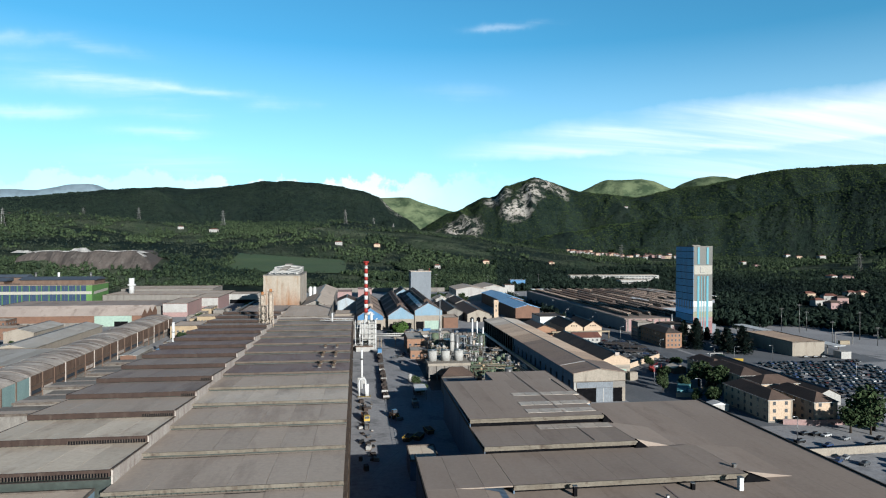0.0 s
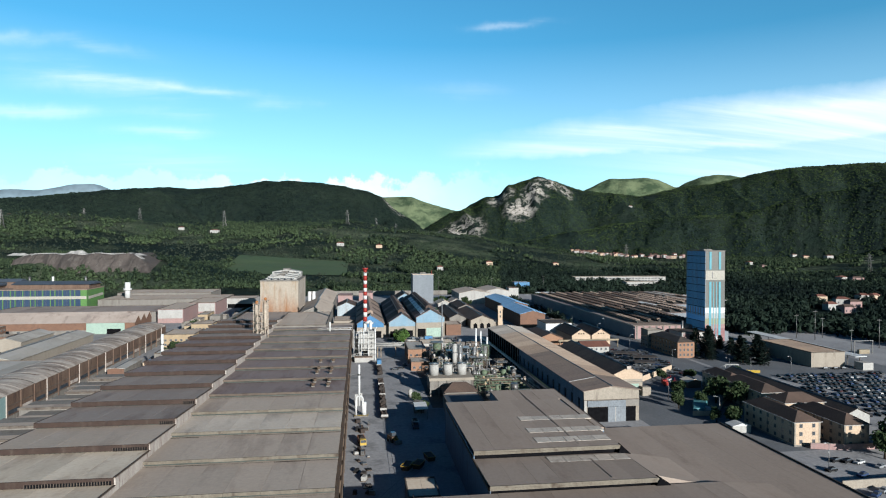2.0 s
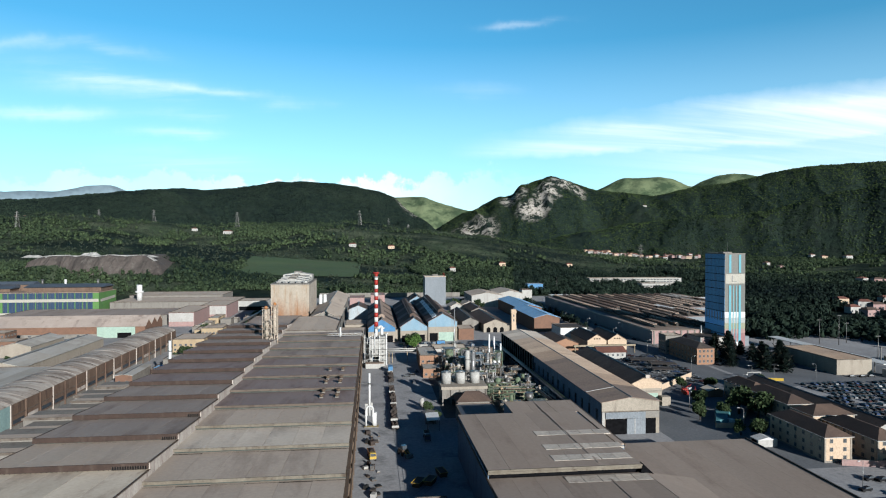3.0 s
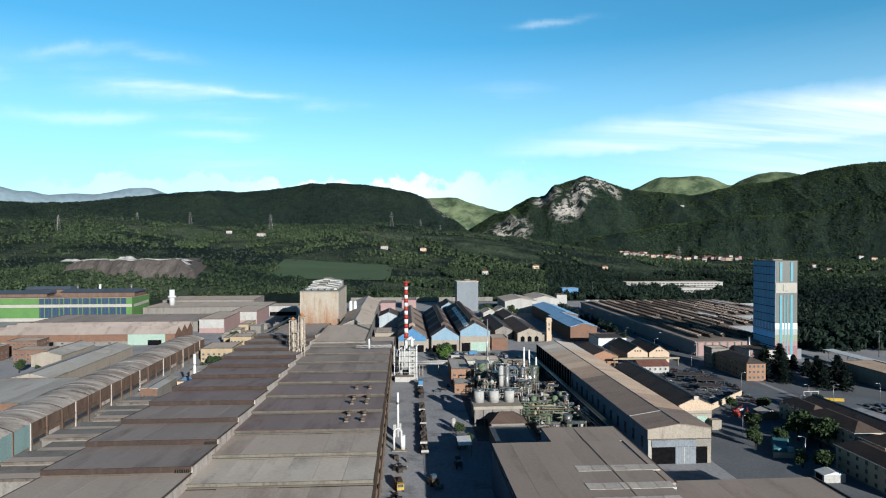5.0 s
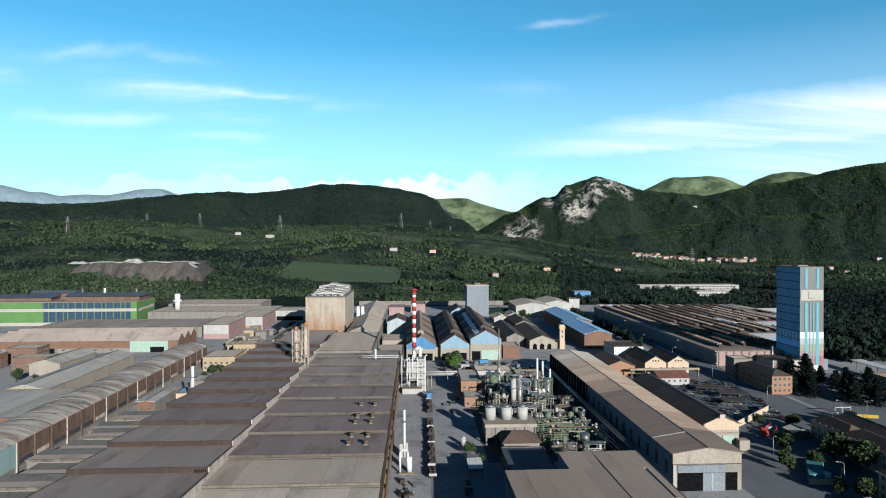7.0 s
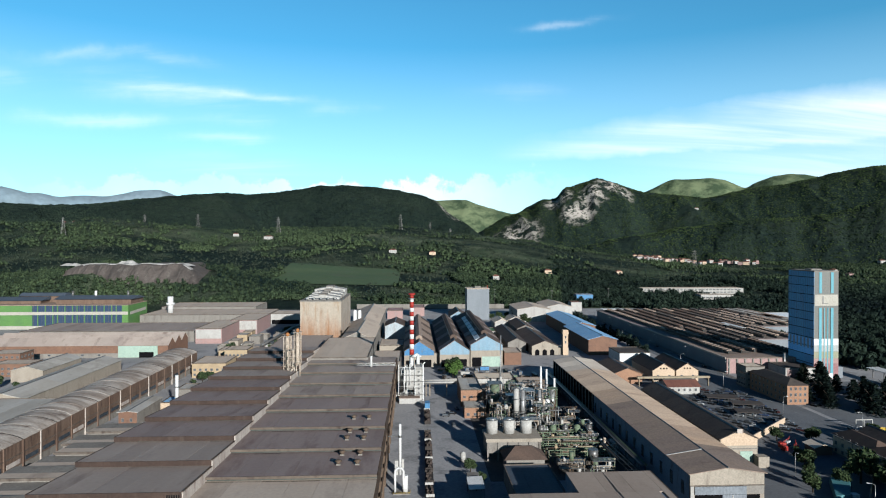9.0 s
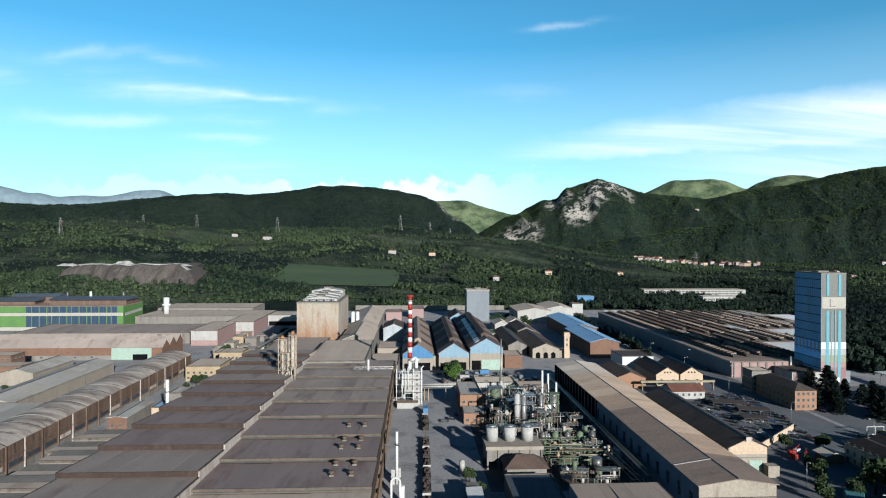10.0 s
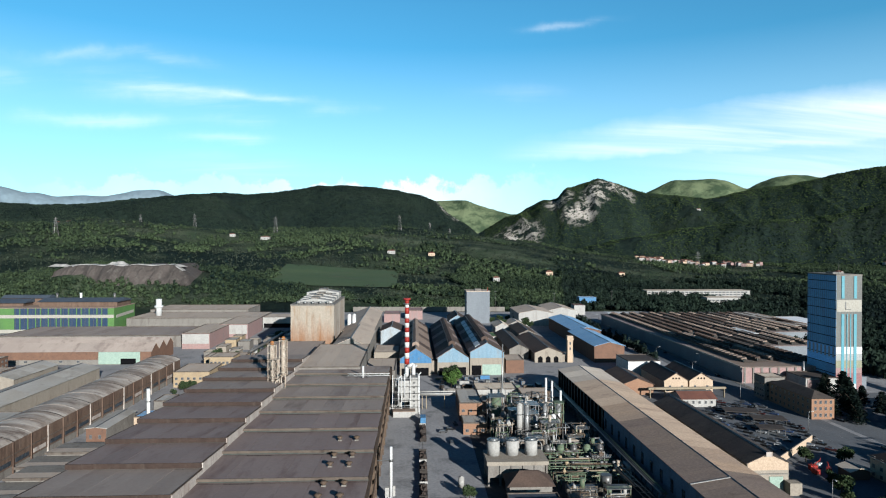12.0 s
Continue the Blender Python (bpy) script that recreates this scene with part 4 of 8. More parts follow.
panes(brick_hall, [(6 + 12.5 * i, -0.26, 2.3) for i in range(8)], 2.2, 1.5, "-y")

flat_block("long_grey_hall", "long low hall with a flat grey roof", -345, -186, 640, 700, 9.5, CONCRETE, ROOF_DUST, category="factory hall", sheets=8)
wp = flat_block("white_pink_store", "white and faded pink stepped store", -186, -163, 628, 690, 13.0, PINK_WALL, ROOF_GREY, category="store")
part("wall_panel", Shape().box(0.3, 22.5, -0.3, -0.02, 4.5, 12.6), WHITE_WALL, wp)
wp = flat_block("white_pink_store", "white and faded pink stepped store", -172, -146, 684, 740, 13.5, PINK_WALL, ROOF_GREY, category="store")
part("wall_panel", Shape().box(0.3, 25.5, -0.3, -0.02, 4.5, 13.0), WHITE_WALL, wp)
flat_block("grey_roof_hall", "low hall with stepped grey roofs", -285, -150, 745, 800, 12.0, CONCRETE, ROOF_GREY, category="factory hall", sheets=8)
flat_block("grey_roof_hall", "low hall with stepped grey roofs", -290, -180, 815, 870, 13.5, CONCRETE, ROOF_GREY, category="factory hall", sheets=6)
st = flat_block("white_store", "white flat store above dark bays", -150, -118, 760, 790, 11.0, WHITE_WALL, ROOF_GREY, category="store")
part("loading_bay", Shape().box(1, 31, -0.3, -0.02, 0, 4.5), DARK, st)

# the green and blue melt shop
melt = thing("melt_shop", -476, 728, 0, 0, "tall melt shop clad in dark blue and lime green panels", "factory hall")
MW, MD, MH = 186.5, 45.0, 24.6
part("wall", Shape().box(0, MW, 0, MD, 0, MH), DARK_BLUE, melt)
part("roof", Shape().box(-0.6, MW + 0.6, -0.6, MD + 0.6, MH, MH + 0.6), ROOF_TAN_GREY, melt)
for x0, x1, y0, y1, z in ((108, 185, 10, 40, 33.0), (10, 90, 14, 40, 31.5), (60, 104, 30, 44, 35.0)):
    part("monitor_wall", Shape().box(x0, x1, y0, y1, MH + 0.6, z - 3.0), RUST_WALL, melt)
    part("monitor_roof", Shape().prism_x([(y0 - 1.5, z - 3.0), (y1 + 1.5, z - 3.0), ((y0 + y1) / 2 + 2, z), ((y0 + y1) / 2 - 2, z)], x0 - 2, x1 + 2), ROOF_SLATE, melt)
for x in (118, 142, 176):
    part("roof_stack", Shape().tube((x, 24, 31), (x, 24, 38), 1.2, 1.2, 12), WHITE_PAINT if x == 142 else STEEL, melt)
part("cream_band", Shape().box(0, MW, -0.35, -0.02, 14.8, 18.0), CREAM_BAND, melt)
part("base_band", Shape().box(0, MW, -0.3, -0.02, 0, 3.5), CREAM_BAND, melt)
part("green_side", Shape().box(MW + 0.02, MW + 0.4, -0.4, MD, 0.0, MH - 0.1), GREEN_PANEL, melt, "lime green side cladding")
part("cream_stripe", Shape().loft([(MW + 0.42, 4, 14.5), (MW + 0.7, 4, 14.5), (MW + 0.7, MD - 3, 16.0), (MW + 0.42, MD - 3, 16.0)], [(MW + 0.42, 4, 17.5), (MW + 0.7, 4, 17.5), (MW + 0.7, MD - 3, 19.0), (MW + 0.42, MD - 3, 19.0)]), CREAM_BAND, melt)
for z0, z1 in ((3.6, 14.7), (18.1, MH - 0.1)):
    part("green_field", Shape().box(2, 90, -0.42, -0.03, z0, z1), GREEN_PANEL, melt)
    part("green_field", Shape().box(MW - 6, MW, -0.42, -0.03, z0, z1), GREEN_PANEL, melt)
    for i in range(13):
        x = 95 + i * 6.6 + (i % 3)
        part("green_stripe", Shape().box(x, x + 0.9, -0.42, -0.03, z0, z1), GREEN_PANEL, melt)
    for i in range(21):
        part("mullion", Shape().box(91 + 4.2 * i, 91.25 + 4.2 * i, -0.2, -0.03, z0, z1), STEEL, melt)

# ---- the rust-streaked block and the halls behind the great hall ----
block = thing("tall_block_building", -82, 562, 0, 0, "tall windowless beige block with rust streaks", "factory building")
part("wall", Shape().box(0, 32, 0, 70, 0, 43.0), BLOCK_WALL, block)
part("parapet", Shape().box(-0.3, 32.3, -0.3, 70.3, 43.0, 43.9), CONCRETE, block)
for y0, y1, z in ((10, 22, 46.0), (24, 36, 46.6), (38, 50, 47.4), (52, 68, 49.4)):
    part("roof_house", Shape().prism_y([(3, 43.9), (29.5, 43.9), (29.5, z - 0.6), (16, z + 1.6), (3, z - 0.6)], y0, y1), WHITE_WALL, block)
    part("vent_strip", Shape().box(13, 19, y0 + 1, y1 - 1, z + 0.9, z + 2.4), CONCRETE, block)
    part("window", Shape().box(5, 27.5, y0 - 0.12, y0 - 0.01, z - 1.6, z - 0.9), GLASS, block)
part("roof_house", Shape().box(14, 24, 44, 60, 43.9, 48.5), CONCRETE, block)
for i in range(5):
    part("roof_vent", Shape().tube((4 + i * 5.6, 7, 43.9), (4 + i * 5.6, 7, 45.6), 0.9, 0.9, 10), STEEL_BRIGHT, block)
for i in range(9):
    part("pilaster", Shape().box(32, 32.4, 3 + i * 8, 3.8 + i * 8, 0, 42.9), CONCRETE, block)
for x in (-46.6, -42.4):
    s = thing("white_silo", x, 640, 0, 0, "white cylindrical silo with domed top", "silo", "silos")
    part("shell", Shape().tube((0, 0, 0), (0, 0, 27), 1.7, 1.7, 14), WHITE_PAINT, s)
    part("dome", Shape().dome(0, 0, 27, 1.7, 1.0), WHITE_PAINT, s)
flat_block("foreyard_hall", "low grey hall in front of the tall block", -93, -55.5, 481, 556, 17.0, CONCRETE, ROOF_DUST, category="factory hall", sheets=4)
flat_block("inner_hall", "grey flat hall roof behind the rolling mill", -54, -20, 442, 520, 20.5, CONCRETE, ROOF_GREY, category="factory hall", sheets=4)
gable_hall("inner_gable_hall", "hall with weathered grey pitched roof", -46, -22, 524, 600, 19.0, 24.0, CONCRETE, ROOF_GREY, sheets=7)
gable_hall("inner_long_hall", "long hall with weathered grey pitched roof", -50, -24, 606, 760, 17.0, 22.0, CONCRETE, ROOF_GREY, sheets=10)

# ---- the blue-gabled sheds ----
for x0, x1, e, a, g, lbl in ((0.5, 22, 11.5, 18.5, STRONG_BLUE, "strong blue"), (26, 47.5, 12.0, 19.0, LIGHT_BLUE, "pale blue"), (48.2, 71.5, 15.8, 22.2, LIGHT_BLUE, "pale blue")):
    o = gable_hall("blue_gabled_shed", "long brown-roofed shed with a %s gable" % lbl, x0, x1, 515, 680, e, a, BEIGE_WALL, [ROOF_TAN_GREY, ROOF_TAN_GREY, ROOF_BROWN] if x0 < 1 else [ROOF_BROWN, ROOF_BROWN, ROOF_RUST], sheets=12, group="gabled sheds", gable=g)
    m = (x1 - x0) / 2
    part("roof_lantern", Shape().prism_y([(m - 2.4, a - 1.2), (m + 2.4, a - 1.2), (m + 2.4, a + 1.4), (m, a + 2.6), (m - 2.4, a + 1.4)], 14, 150), ROOF_TAN_GREY if g is STRONG_BLUE else ROOF_BROWN, o)
    part("lantern_glazing", Shape().box(m - 2.55, m - 2.42, 15, 149, a - 0.2, a + 1.1), GLASS_DUSTY, o)
    for k in range(7 if x0 > 40 else 0):
        # pale rooflights along the western slope
        s0, s1, y0 = m * 0.34, m * 0.62, 6 + 19.5 * k
        z0, z1 = e + (a - e) * 0.34 + 0.27, e + (a - e) * 0.62 + 0.27
        part("rooflight", Shape().loft([(s0, y0, z0), (s1, y0, z1), (s1, y0 + 16.5, z1), (s0, y0 + 16.5, z0)], [(s0, y0, z0 + 0.2), (s1, y0, z1 + 0.2), (s1, y0 + 16.5, z1 + 0.2), (s0, y0 + 16.5, z0 + 0.2)]), ROOF_WHITE, o)
    part("shed_door", Shape().box((x1 - x0) * 0.36, x1 - x0 - 2, -0.25, -0.02, 0, e * 0.46), MINT if x0 > 48 else DARK, o)
    part("dark_bay", Shape().box(1.2, (x1 - x0) * 0.33, -0.2, -0.02, 0, e * 0.42), DARK, o)
flat_block("dark_court_roof", "dark low roof between the sheds", 22.2, 25.8, 520, 680, 9.0, BEIGE_WALL, ROOF_DARK, category="factory annex", sheets=1)

grey = thing("grey_tower_block", 69, 788, 0, 0, "tall grey clad tower block", "factory building")
part("wall", Shape().box(0, 26, 0, 26, 0, 35.6), GREY_CLAD, grey)
part("roof", Shape().box(-0.4, 26.4, -0.4, 26.4, 35.6, 36.3), ROOF_GREY, grey)
part("roof_house", Shape().box(10, 17, 8, 14, 36.3, 38.4), CONCRETE, grey)
part("mast", Shape().tube((24, 3, 36.3), (24, 3, 40.5), 0.35, 0.3, 8), RED_PAINT, grey)
for x0, x1, y0 in ((124, 162, 765), (163, 194, 792)):
    gable_hall("white_hall", "large pale grey hall with a low pitched roof", x0, x1, y0, y0 + 60, 14.0, 17.5, WHITE_WALL, ROOF_GREY, sheets=6, group="pale halls")
gable_hall("blue_roofed_hall", "long hall with a blue sheet roof", 152, 177, 642, 742, 12.0, 15.0, BRICK, ROOF_BLUE, sheets=9)
gable_hall("blue_roofed_hall", "brick hall with a pale blue sheet roof", 146, 169, 556, 636, 12.5, 15.5, BRICK, ROOF_BLUE, sheets=6)
bh = gable_hall("brown_hall", "brown-roofed hall with beige gable and dark arched doors", 101, 122, 558, 640, 7.4, 11.4, BEIGE_WALL, ROOF_BROWN, sheets=6)
for i in range(3):
    part("arched_door", Shape().prism_y([(2.6 + 6 * i, 0), (6.0 + 6 * i, 0), (6.0 + 6 * i, 3.6), (4.3 + 6 * i, 4.8), (2.6 + 6 * i, 3.6)], -0.2, -0.02), DARK, bh)
part("porch_wall", Shape().box(21.2, 30, 2, 14, 0, 5.5), BEIGE_WALL, bh)
gable_hall("brown_hall", "brown-roofed hall with beige gable", 84, 99, 572, 660, 8.0, 11.5, CONCRETE, ROOF_DARK, sheets=6)
gable_hall("brown_hall", "low dark-roofed hall beside the sheds", 104, 120, 646, 700, 9.0, 12.5, CONCRETE, ROOF_BROWN, sheets=5)
flat_block("white_house", "white rendered house with a dark flat roof", 154, 176, 505, 530, 10.5, WHITE_PAINT, ROOF_DARK, category="house")
for x in (161, 176.5):
    o = gable_hall("gabled_house", "beige gabled house with dark tiled roof and round vents", x, x + 14.5, 462, 500, 7.2, 11.6, CREAM_WALL, ROOF_BROWN, sheets=4, category="house", group="gabled houses")
    for i in range(3):
        part("round_vent", Shape().tube((5.4 + 1.9 * i, -0.06, 8.3), (5.4 + 1.9 * i, 0.1, 8.3), 0.55, 0.55, 12), DARK, o)
    panes(o, [(3.5, -0.02, 3.2), (11, -0.02, 3.2)], 1.4, 1.8, "-y")
gable_hall("brown_house", "small brick house with brown pitched roof", 133, 152, 456, 492, 6.4, 10.0, ORANGE, ROOF_BROWN, sheets=3, category="house")
o = gable_hall("red_roof_house", "low house with red tiled roof", 157, 176, 428, 442, 4.6, 7.2, WHITE_WALL, ROOF_RED, ridge="x", sheets=4, category="house")
panes(o, [(3 + 3.4 * i, -0.02, 2.6) for i in range(5)], 1.2, 1.5, "-y")
clock = thing("clock_tower", 127.8, 557, 0, 0, "slim cream tower with a flared top", "tower")
part("shaft", Shape().box(-2, 2, 0, 4, 0, 17), CREAM_WALL, clock)
part("cornice", Shape().box(-2.5, 2.5, -0.5, 4.5, 17, 18.2), CREAM_WALL, clock)
part("crown", Shape().box(-2.2, 2.2, -0.2, 4.2, 18.2, 20.0), CREAM_WALL, clock)
panes(clock, [(0, -0.02, 14.5), (0, -0.02, 10.5)], 1.1, 2.0, "-y")

# ---- the long tan-roofed hall ----
# the east slope's sunlit brightness is partly put into its peach sheets
tan = gable_hall("long_tan_hall", "long hall with tan sheet roof and open end bays", 98.0, 123.0, 269.2, 467, 13.4, 15.3, BEIGE_WALL, ([ROOF_BLEACHED] * 3 + [ROOF_PEACH] * 4 + [ROOF_TAN] * 2 + [ROOF_TAN_GREY] * 7, [ROOF_TAN_GREY] * 2 + [ROOF_TAN] * 2 + [ROOF_PEACH] * 9 + [ROOF_BLEACHED] * 3), sheets=16)
part("flashing", Shape().loft([(-0.6, 17.4, 13.58), (12.3, 17.4, 15.52), (12.3, 18.0, 15.52), (-0.6, 18.0, 13.58)], [(-0.6, 17.4, 13.75), (12.3, 17.4, 15.7), (12.3, 18.0, 15.7), (-0.6, 18.0, 13.75)]), WHITE_WALL, tan)
part("side_cladding", Shape().box(-0.2, -0.01, 0.5, 108, 0, 13.0), BLUE_WALL, tan)
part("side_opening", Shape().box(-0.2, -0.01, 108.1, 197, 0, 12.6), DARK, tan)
for i in range(12):
    part("window", Shape().box(-0.34, -0.2, 4 + 9.1 * i, 6.2 + 9.1 * i, 5.0, 9.5), GLASS, tan)
for i in range(15):
    part("side_post", Shape().box(-0.6, -0.22, 110 + 6.2 * i, 110.5 + 6.2 * i, 0, 12.8), CONCRETE, tan)
    part("kerb_block", Shape().box(-4.6, -3.6, 108 + 6.2 * i, 109.2 + 6.2 * i, 0, 2.6), CONCRETE, tan)
part("end_opening", Shape().box(1.7, 10.6, -0.28, -0.02, 0, 6.4), DARK, tan)
part("end_opening", Shape().box(18.9, 23.4, -0.28, -0.02, 0, 6.4), DARK, tan)
part("end_door", Shape().box(10.7, 18.8, -0.55, -0.02, 0, 6.5), GREY_CLAD, tan)
part("door_leaf", Shape().box(14.0, 14.3, -0.62, -0.56, 0.1, 6.4), WHITE_WALL, tan)
part("pale_panel", Shape().box(18.9, 24.8, -0.2, -0.02, 6.6, 9.3), CONCRETE, tan)
part("corner_post", Shape().box(0.1, 1.3, -0.24, -0.02, 0, 9.3), WHITE_WALL, tan)
part("lintel", Shape().box(1.5, 18.8, -0.5, -0.02, 6.6, 9.2), GREY_CLAD, tan)
part("gable_rail", Shape().box(-0.1, 25.1, -0.3, -0.02, 9.35, 9.6), FASCIA, tan)
# ---- the dark-roofed hall beside it ----
dark_hall = gable_hall("dark_roofed_hall", "hall with dark sheet roof and cream stepped gable", 130.2, 145.6, 313, 398, 10.6, 14.0, BEIGE_WALL, ROOF_DARK, sheets=9, gable=CREAM_WALL)
part("shed_door", Shape().box(8.2, 13.2, -0.3, -0.02, 0, 5.5), MINT, dark_hall)
part("gable_block", Shape().box(6.6, 9.0, -0.9, -0.72, 13.0, 14.7), SIDE_PALE, dark_hall)
part("string_course", Shape().box(0, 15.4, -0.35, -0.13, 6.3, 6.7), CONCRETE, dark_hall)
part("porch", Shape().box(13.6, 18.0, -4, -0.35, 0, 4.4), BEIGE_WALL, dark_hall)

# ---- the eastern factory with its north lights ----
east = thing("north_light_factory", 221, 484, 0, 0, "broad factory under many dark north-light roofs", "factory hall")
for x1, y0, y1 in ((64, 0, 80), (108, 80, 155), (175, 155, 300)):
    part("wall", Shape().box(0, x1, y0, y1, 0, 10.2), GREY_CLAD, east)
    part("deck", Shape().box(-0.4, x1 + 0.4, y0 - 0.4, y1 - 0.41, 10.2, 10.6), ROOF_TAN_GREY if y0 == 0 else ROOF_RUST, east)
part("roof_edge", Shape().box(-0.9, -0.41, 0, 300, 9.8, 10.9), SIDE_PALE, east)
rs = random.Random(21)
for k in range(15):
    # one long ridge after another, each with a glazed west side and a row of hoods that break its line
    x = 9 + k * 11.0
    y = 14.0 + 3 * (k % 3) if x < 56 else 84.0 if x < 100 else 160.0
    while y < 285:
        y1 = min(y + rs.uniform(38, 70), 297)
        m = rs.choice((ROOF_BROWN, ROOF_RUST, ROOF_TAN_GREY, ROOF_DARK, ROOF_TAN_GREY))
        part("north_light", Shape().prism_y([(x, 10.5), (x + 8.4, 10.5), (x + 1.4, 12.9), (x, 12.8)], y, y1), m, east)
        part("glazing", Shape().box(x - 0.25, x - 0.01, y, y1, 10.9, 12.7), GLASS_DUSTY, east)
        # black caps are added so that the sunlit ridge ends stay dark
        part("end_cap", Shape().prism_y([(x, 10.62), (x + 8.2, 10.62), (x + 1.4, 12.85), (x, 12.75)], y - 0.12, y - 0.01), SHEET_BLACK, east)
        hoods = Shape()
        for i in range(int((y1 - y) / 5.4)):
            c = y + 1.2 + i * 5.4
            hoods.loft([(x - 1.0, c, 12.2), (x + 2.6, c, 12.5), (x + 2.6, c + 3.0, 12.5), (x - 1.0, c + 3.0, 12.2)], [(x - 1.2, c - 0.2, 13.3), (x + 2.2, c - 0.2, 13.9), (x + 2.2, c + 3.2, 13.9), (x - 1.2, c + 3.2, 13.3)])
        tagged(part("light_hood", hoods, rs.choice((ROOF_BROWN, ROOF_BROWN, ROOF_TAN_GREY, ROOF_TAN_GREY, ROOF_DARK)), east), kind="stuff")
        if rs.random() < 0.45:
            a = rs.uniform(y, y1 - 16)
            part("roof_sheet", Shape().loft([(x + 2.4, a, 12.55), (x + 7.6, a, 10.78), (x + 7.6, a + 14, 10.78), (x + 2.4, a + 14, 12.55)], [(x + 2.4, a, 12.75), (x + 7.6, a, 10.98), (x + 7.6, a + 14, 10.98), (x + 2.4, a + 14, 12.75)]), rs.choice((ROOF_PALE, ROOF_BLEACHED, ROOF_TAN, WHITE_WALL)), east)
        y = y1 + rs.choice((0.6, 0.6, 6.0))
for x0, x1, y0, y1, m in ((75, 84, 128, 166, WHITE_PAINT), (3, 26, 286, 298, WHITE_PAINT), (146, 168, 176, 290, ROOF_ZINC), (150, 164, 196, 236, WHITE_PAINT)):
    part("roof_sheet", Shape().box(x0, x1, y0, y1, 13.0, 13.3), m, east)
for x in (40, 52):
    part("wall_vent", Shape().tube((x, -1.2, 0), (x, -1.2, 14), 0.7, 0.6, 10), STEEL_BRIGHT, east)
part("front_wall", Shape().box(0, 50, -0.4, -0.01, 0, 10.0), PINK_WALL, east)
for i in range(9):
    part("pilaster", Shape().box(1 + i * 5.6, 2.1 + i * 5.6, -0.9, -0.42, 0, 10.1), CONCRETE, east)
front = flat_block("factory_front_office", "low pale office before the tower", 249, 269.5, 462, 482, 7.6, WHITE_WALL, ROOF_DARK, category="office")
part("faded_panel", Shape().box(1, 13, -0.25, -0.02, 1.5, 6.9), PINK_WALL, front)
office = thing("brick_office_block", 213, 402, 0, 0, "three-storey brick office with a dark hipped roof", "office")
part("wall", Shape().box(0, 12, 0, 38, 0, 10.6), ORANGE, office)
part("roof", Shape().loft([(-0.6, -0.6, 10.6), (12.6, -0.6, 10.6), (12.6, 38.6, 10.6), (-0.6, 38.6, 10.6)], [(5.4, 6, 13.4), (6.6, 6, 13.4), (6.6, 32, 13.4), (5.4, 32, 13.4)]), ROOF_DARK, office)
panes(office, [(2 + 2.7 * i, -0.02, 2.2 + 3.3 * j) for i in range(4) for j in range(3)], 1.2, 1.7, "-y")
panes(office, [(-0.02, 3 + 4.0 * i, 2.2 + 3.3 * j) for i in range(9) for j in range(3)], 1.3, 1.7, "-x")
ga = flat_block("grey_annex_block", "grey annex with bands of windows", 211, 223, 441, 452, 13.0, CONCRETE, ROOF_PALE, category="office", sheets=2)

panes(ga, [(2 + 2.7 * i, -0.02, 2.2 + 3.3 * j) for i in range(4) for j in range(3)], 1.9, 1.4, "-y")
panes(ga, [(-0.02, 1.6 + 2.6 * i, 2.2 + 3.3 * j) for i in range(4) for j in range(3)], 1.9, 1.4, "-x")

# ---- the banded tower ----
tower = thing("banded_tower", 269.9, 465, 0, 0, "tall grey concrete tower with turquoise stripes and a white band", "tower")
TW, TD, TH = 16.4, 27.6, 70.3
part("shaft", Shape().box(0, TW, 0, TD, 0, TH), TOWER_GREY, tower)
part("parapet", Shape().box(-0.15, TW + 0.15, -0.15, TD + 0.15, TH, TH + 0.7), CONCRETE, tower)
part("white_panel", Shape().box(0.4, TW - 0.3, -0.22, -0.01, 48.0, 55.3), CREAM_BAND, tower, "cream white sign panel")
part("panel_mark", Shape().box(5.4, 6.2, -0.3, -0.23, 49.2, 54.2), STEEL, tower)
part("panel_mark", Shape().box(6.3, 9.4, -0.3, -0.23, 49.2, 49.6), STEEL, tower)
for z0, z1, m, nm in ((22.0, 26.3, WHITE_PAINT, "white_band"), (17.9, 21.95, TOWER_PALE, "pale_band"), (13.4, 17.8, OLIVE_BAND, "olive_band"), (10.0, 13.3, PINK_WALL, "pink_band"), (0, 9.9, PINK_DEEP, "red_base")):
    part(nm, Shape().box(-0.1, TW + 0.1, -0.18, -0.01, z0, z1), m, tower)
for x, w in ((3.2, 1.8), (6.5, 0.55), (8.8, 0.6), (11.1, 1.8)):
    part("turquoise_stripe", Shape().box(x, x + w, -0.34, -0.19, 0.5, 46.6), TURQUOISE, tower)
    if w > 1:
        part("turquoise_stripe", Shape().box(x, x + w, -0.34, -0.02, 56.2, TH - 0.4), TURQUOISE, tower)
part("side_cladding", Shape().box(-0.12, -0.005, 0, TD, 25.9, TH - 0.1), SLATE, tower, "slate blue cladding of the side wall")
part("side_band", Shape().box(-0.16, -0.006, 0, TD, 15.2, 25.85), SKY_BLUE, tower, "light blue band of the side wall")
part("side_base", Shape().box(-0.12, -0.006, 0, TD, 0, 15.1), SLATE, tower)
for i in range(12):
    part("floor_joint", Shape().box(0, TW, -0.1, -0.01, 3.6 + 5.7 * i, 3.8 + 5.7 * i), CONCRETE, tower)
    part("floor_joint", Shape().box(-0.24, -0.02, 0, TD, 3.6 + 5.7 * i, 4.05 + 5.7 * i), SHEET_BLACK, tower)
for i in range(14):
    part("side_joint", Shape().box(-0.17, -0.125, 0.9 + 1.95 * i, 1.05 + 1.95 * i, 26, TH - 0.3), STEEL, tower)
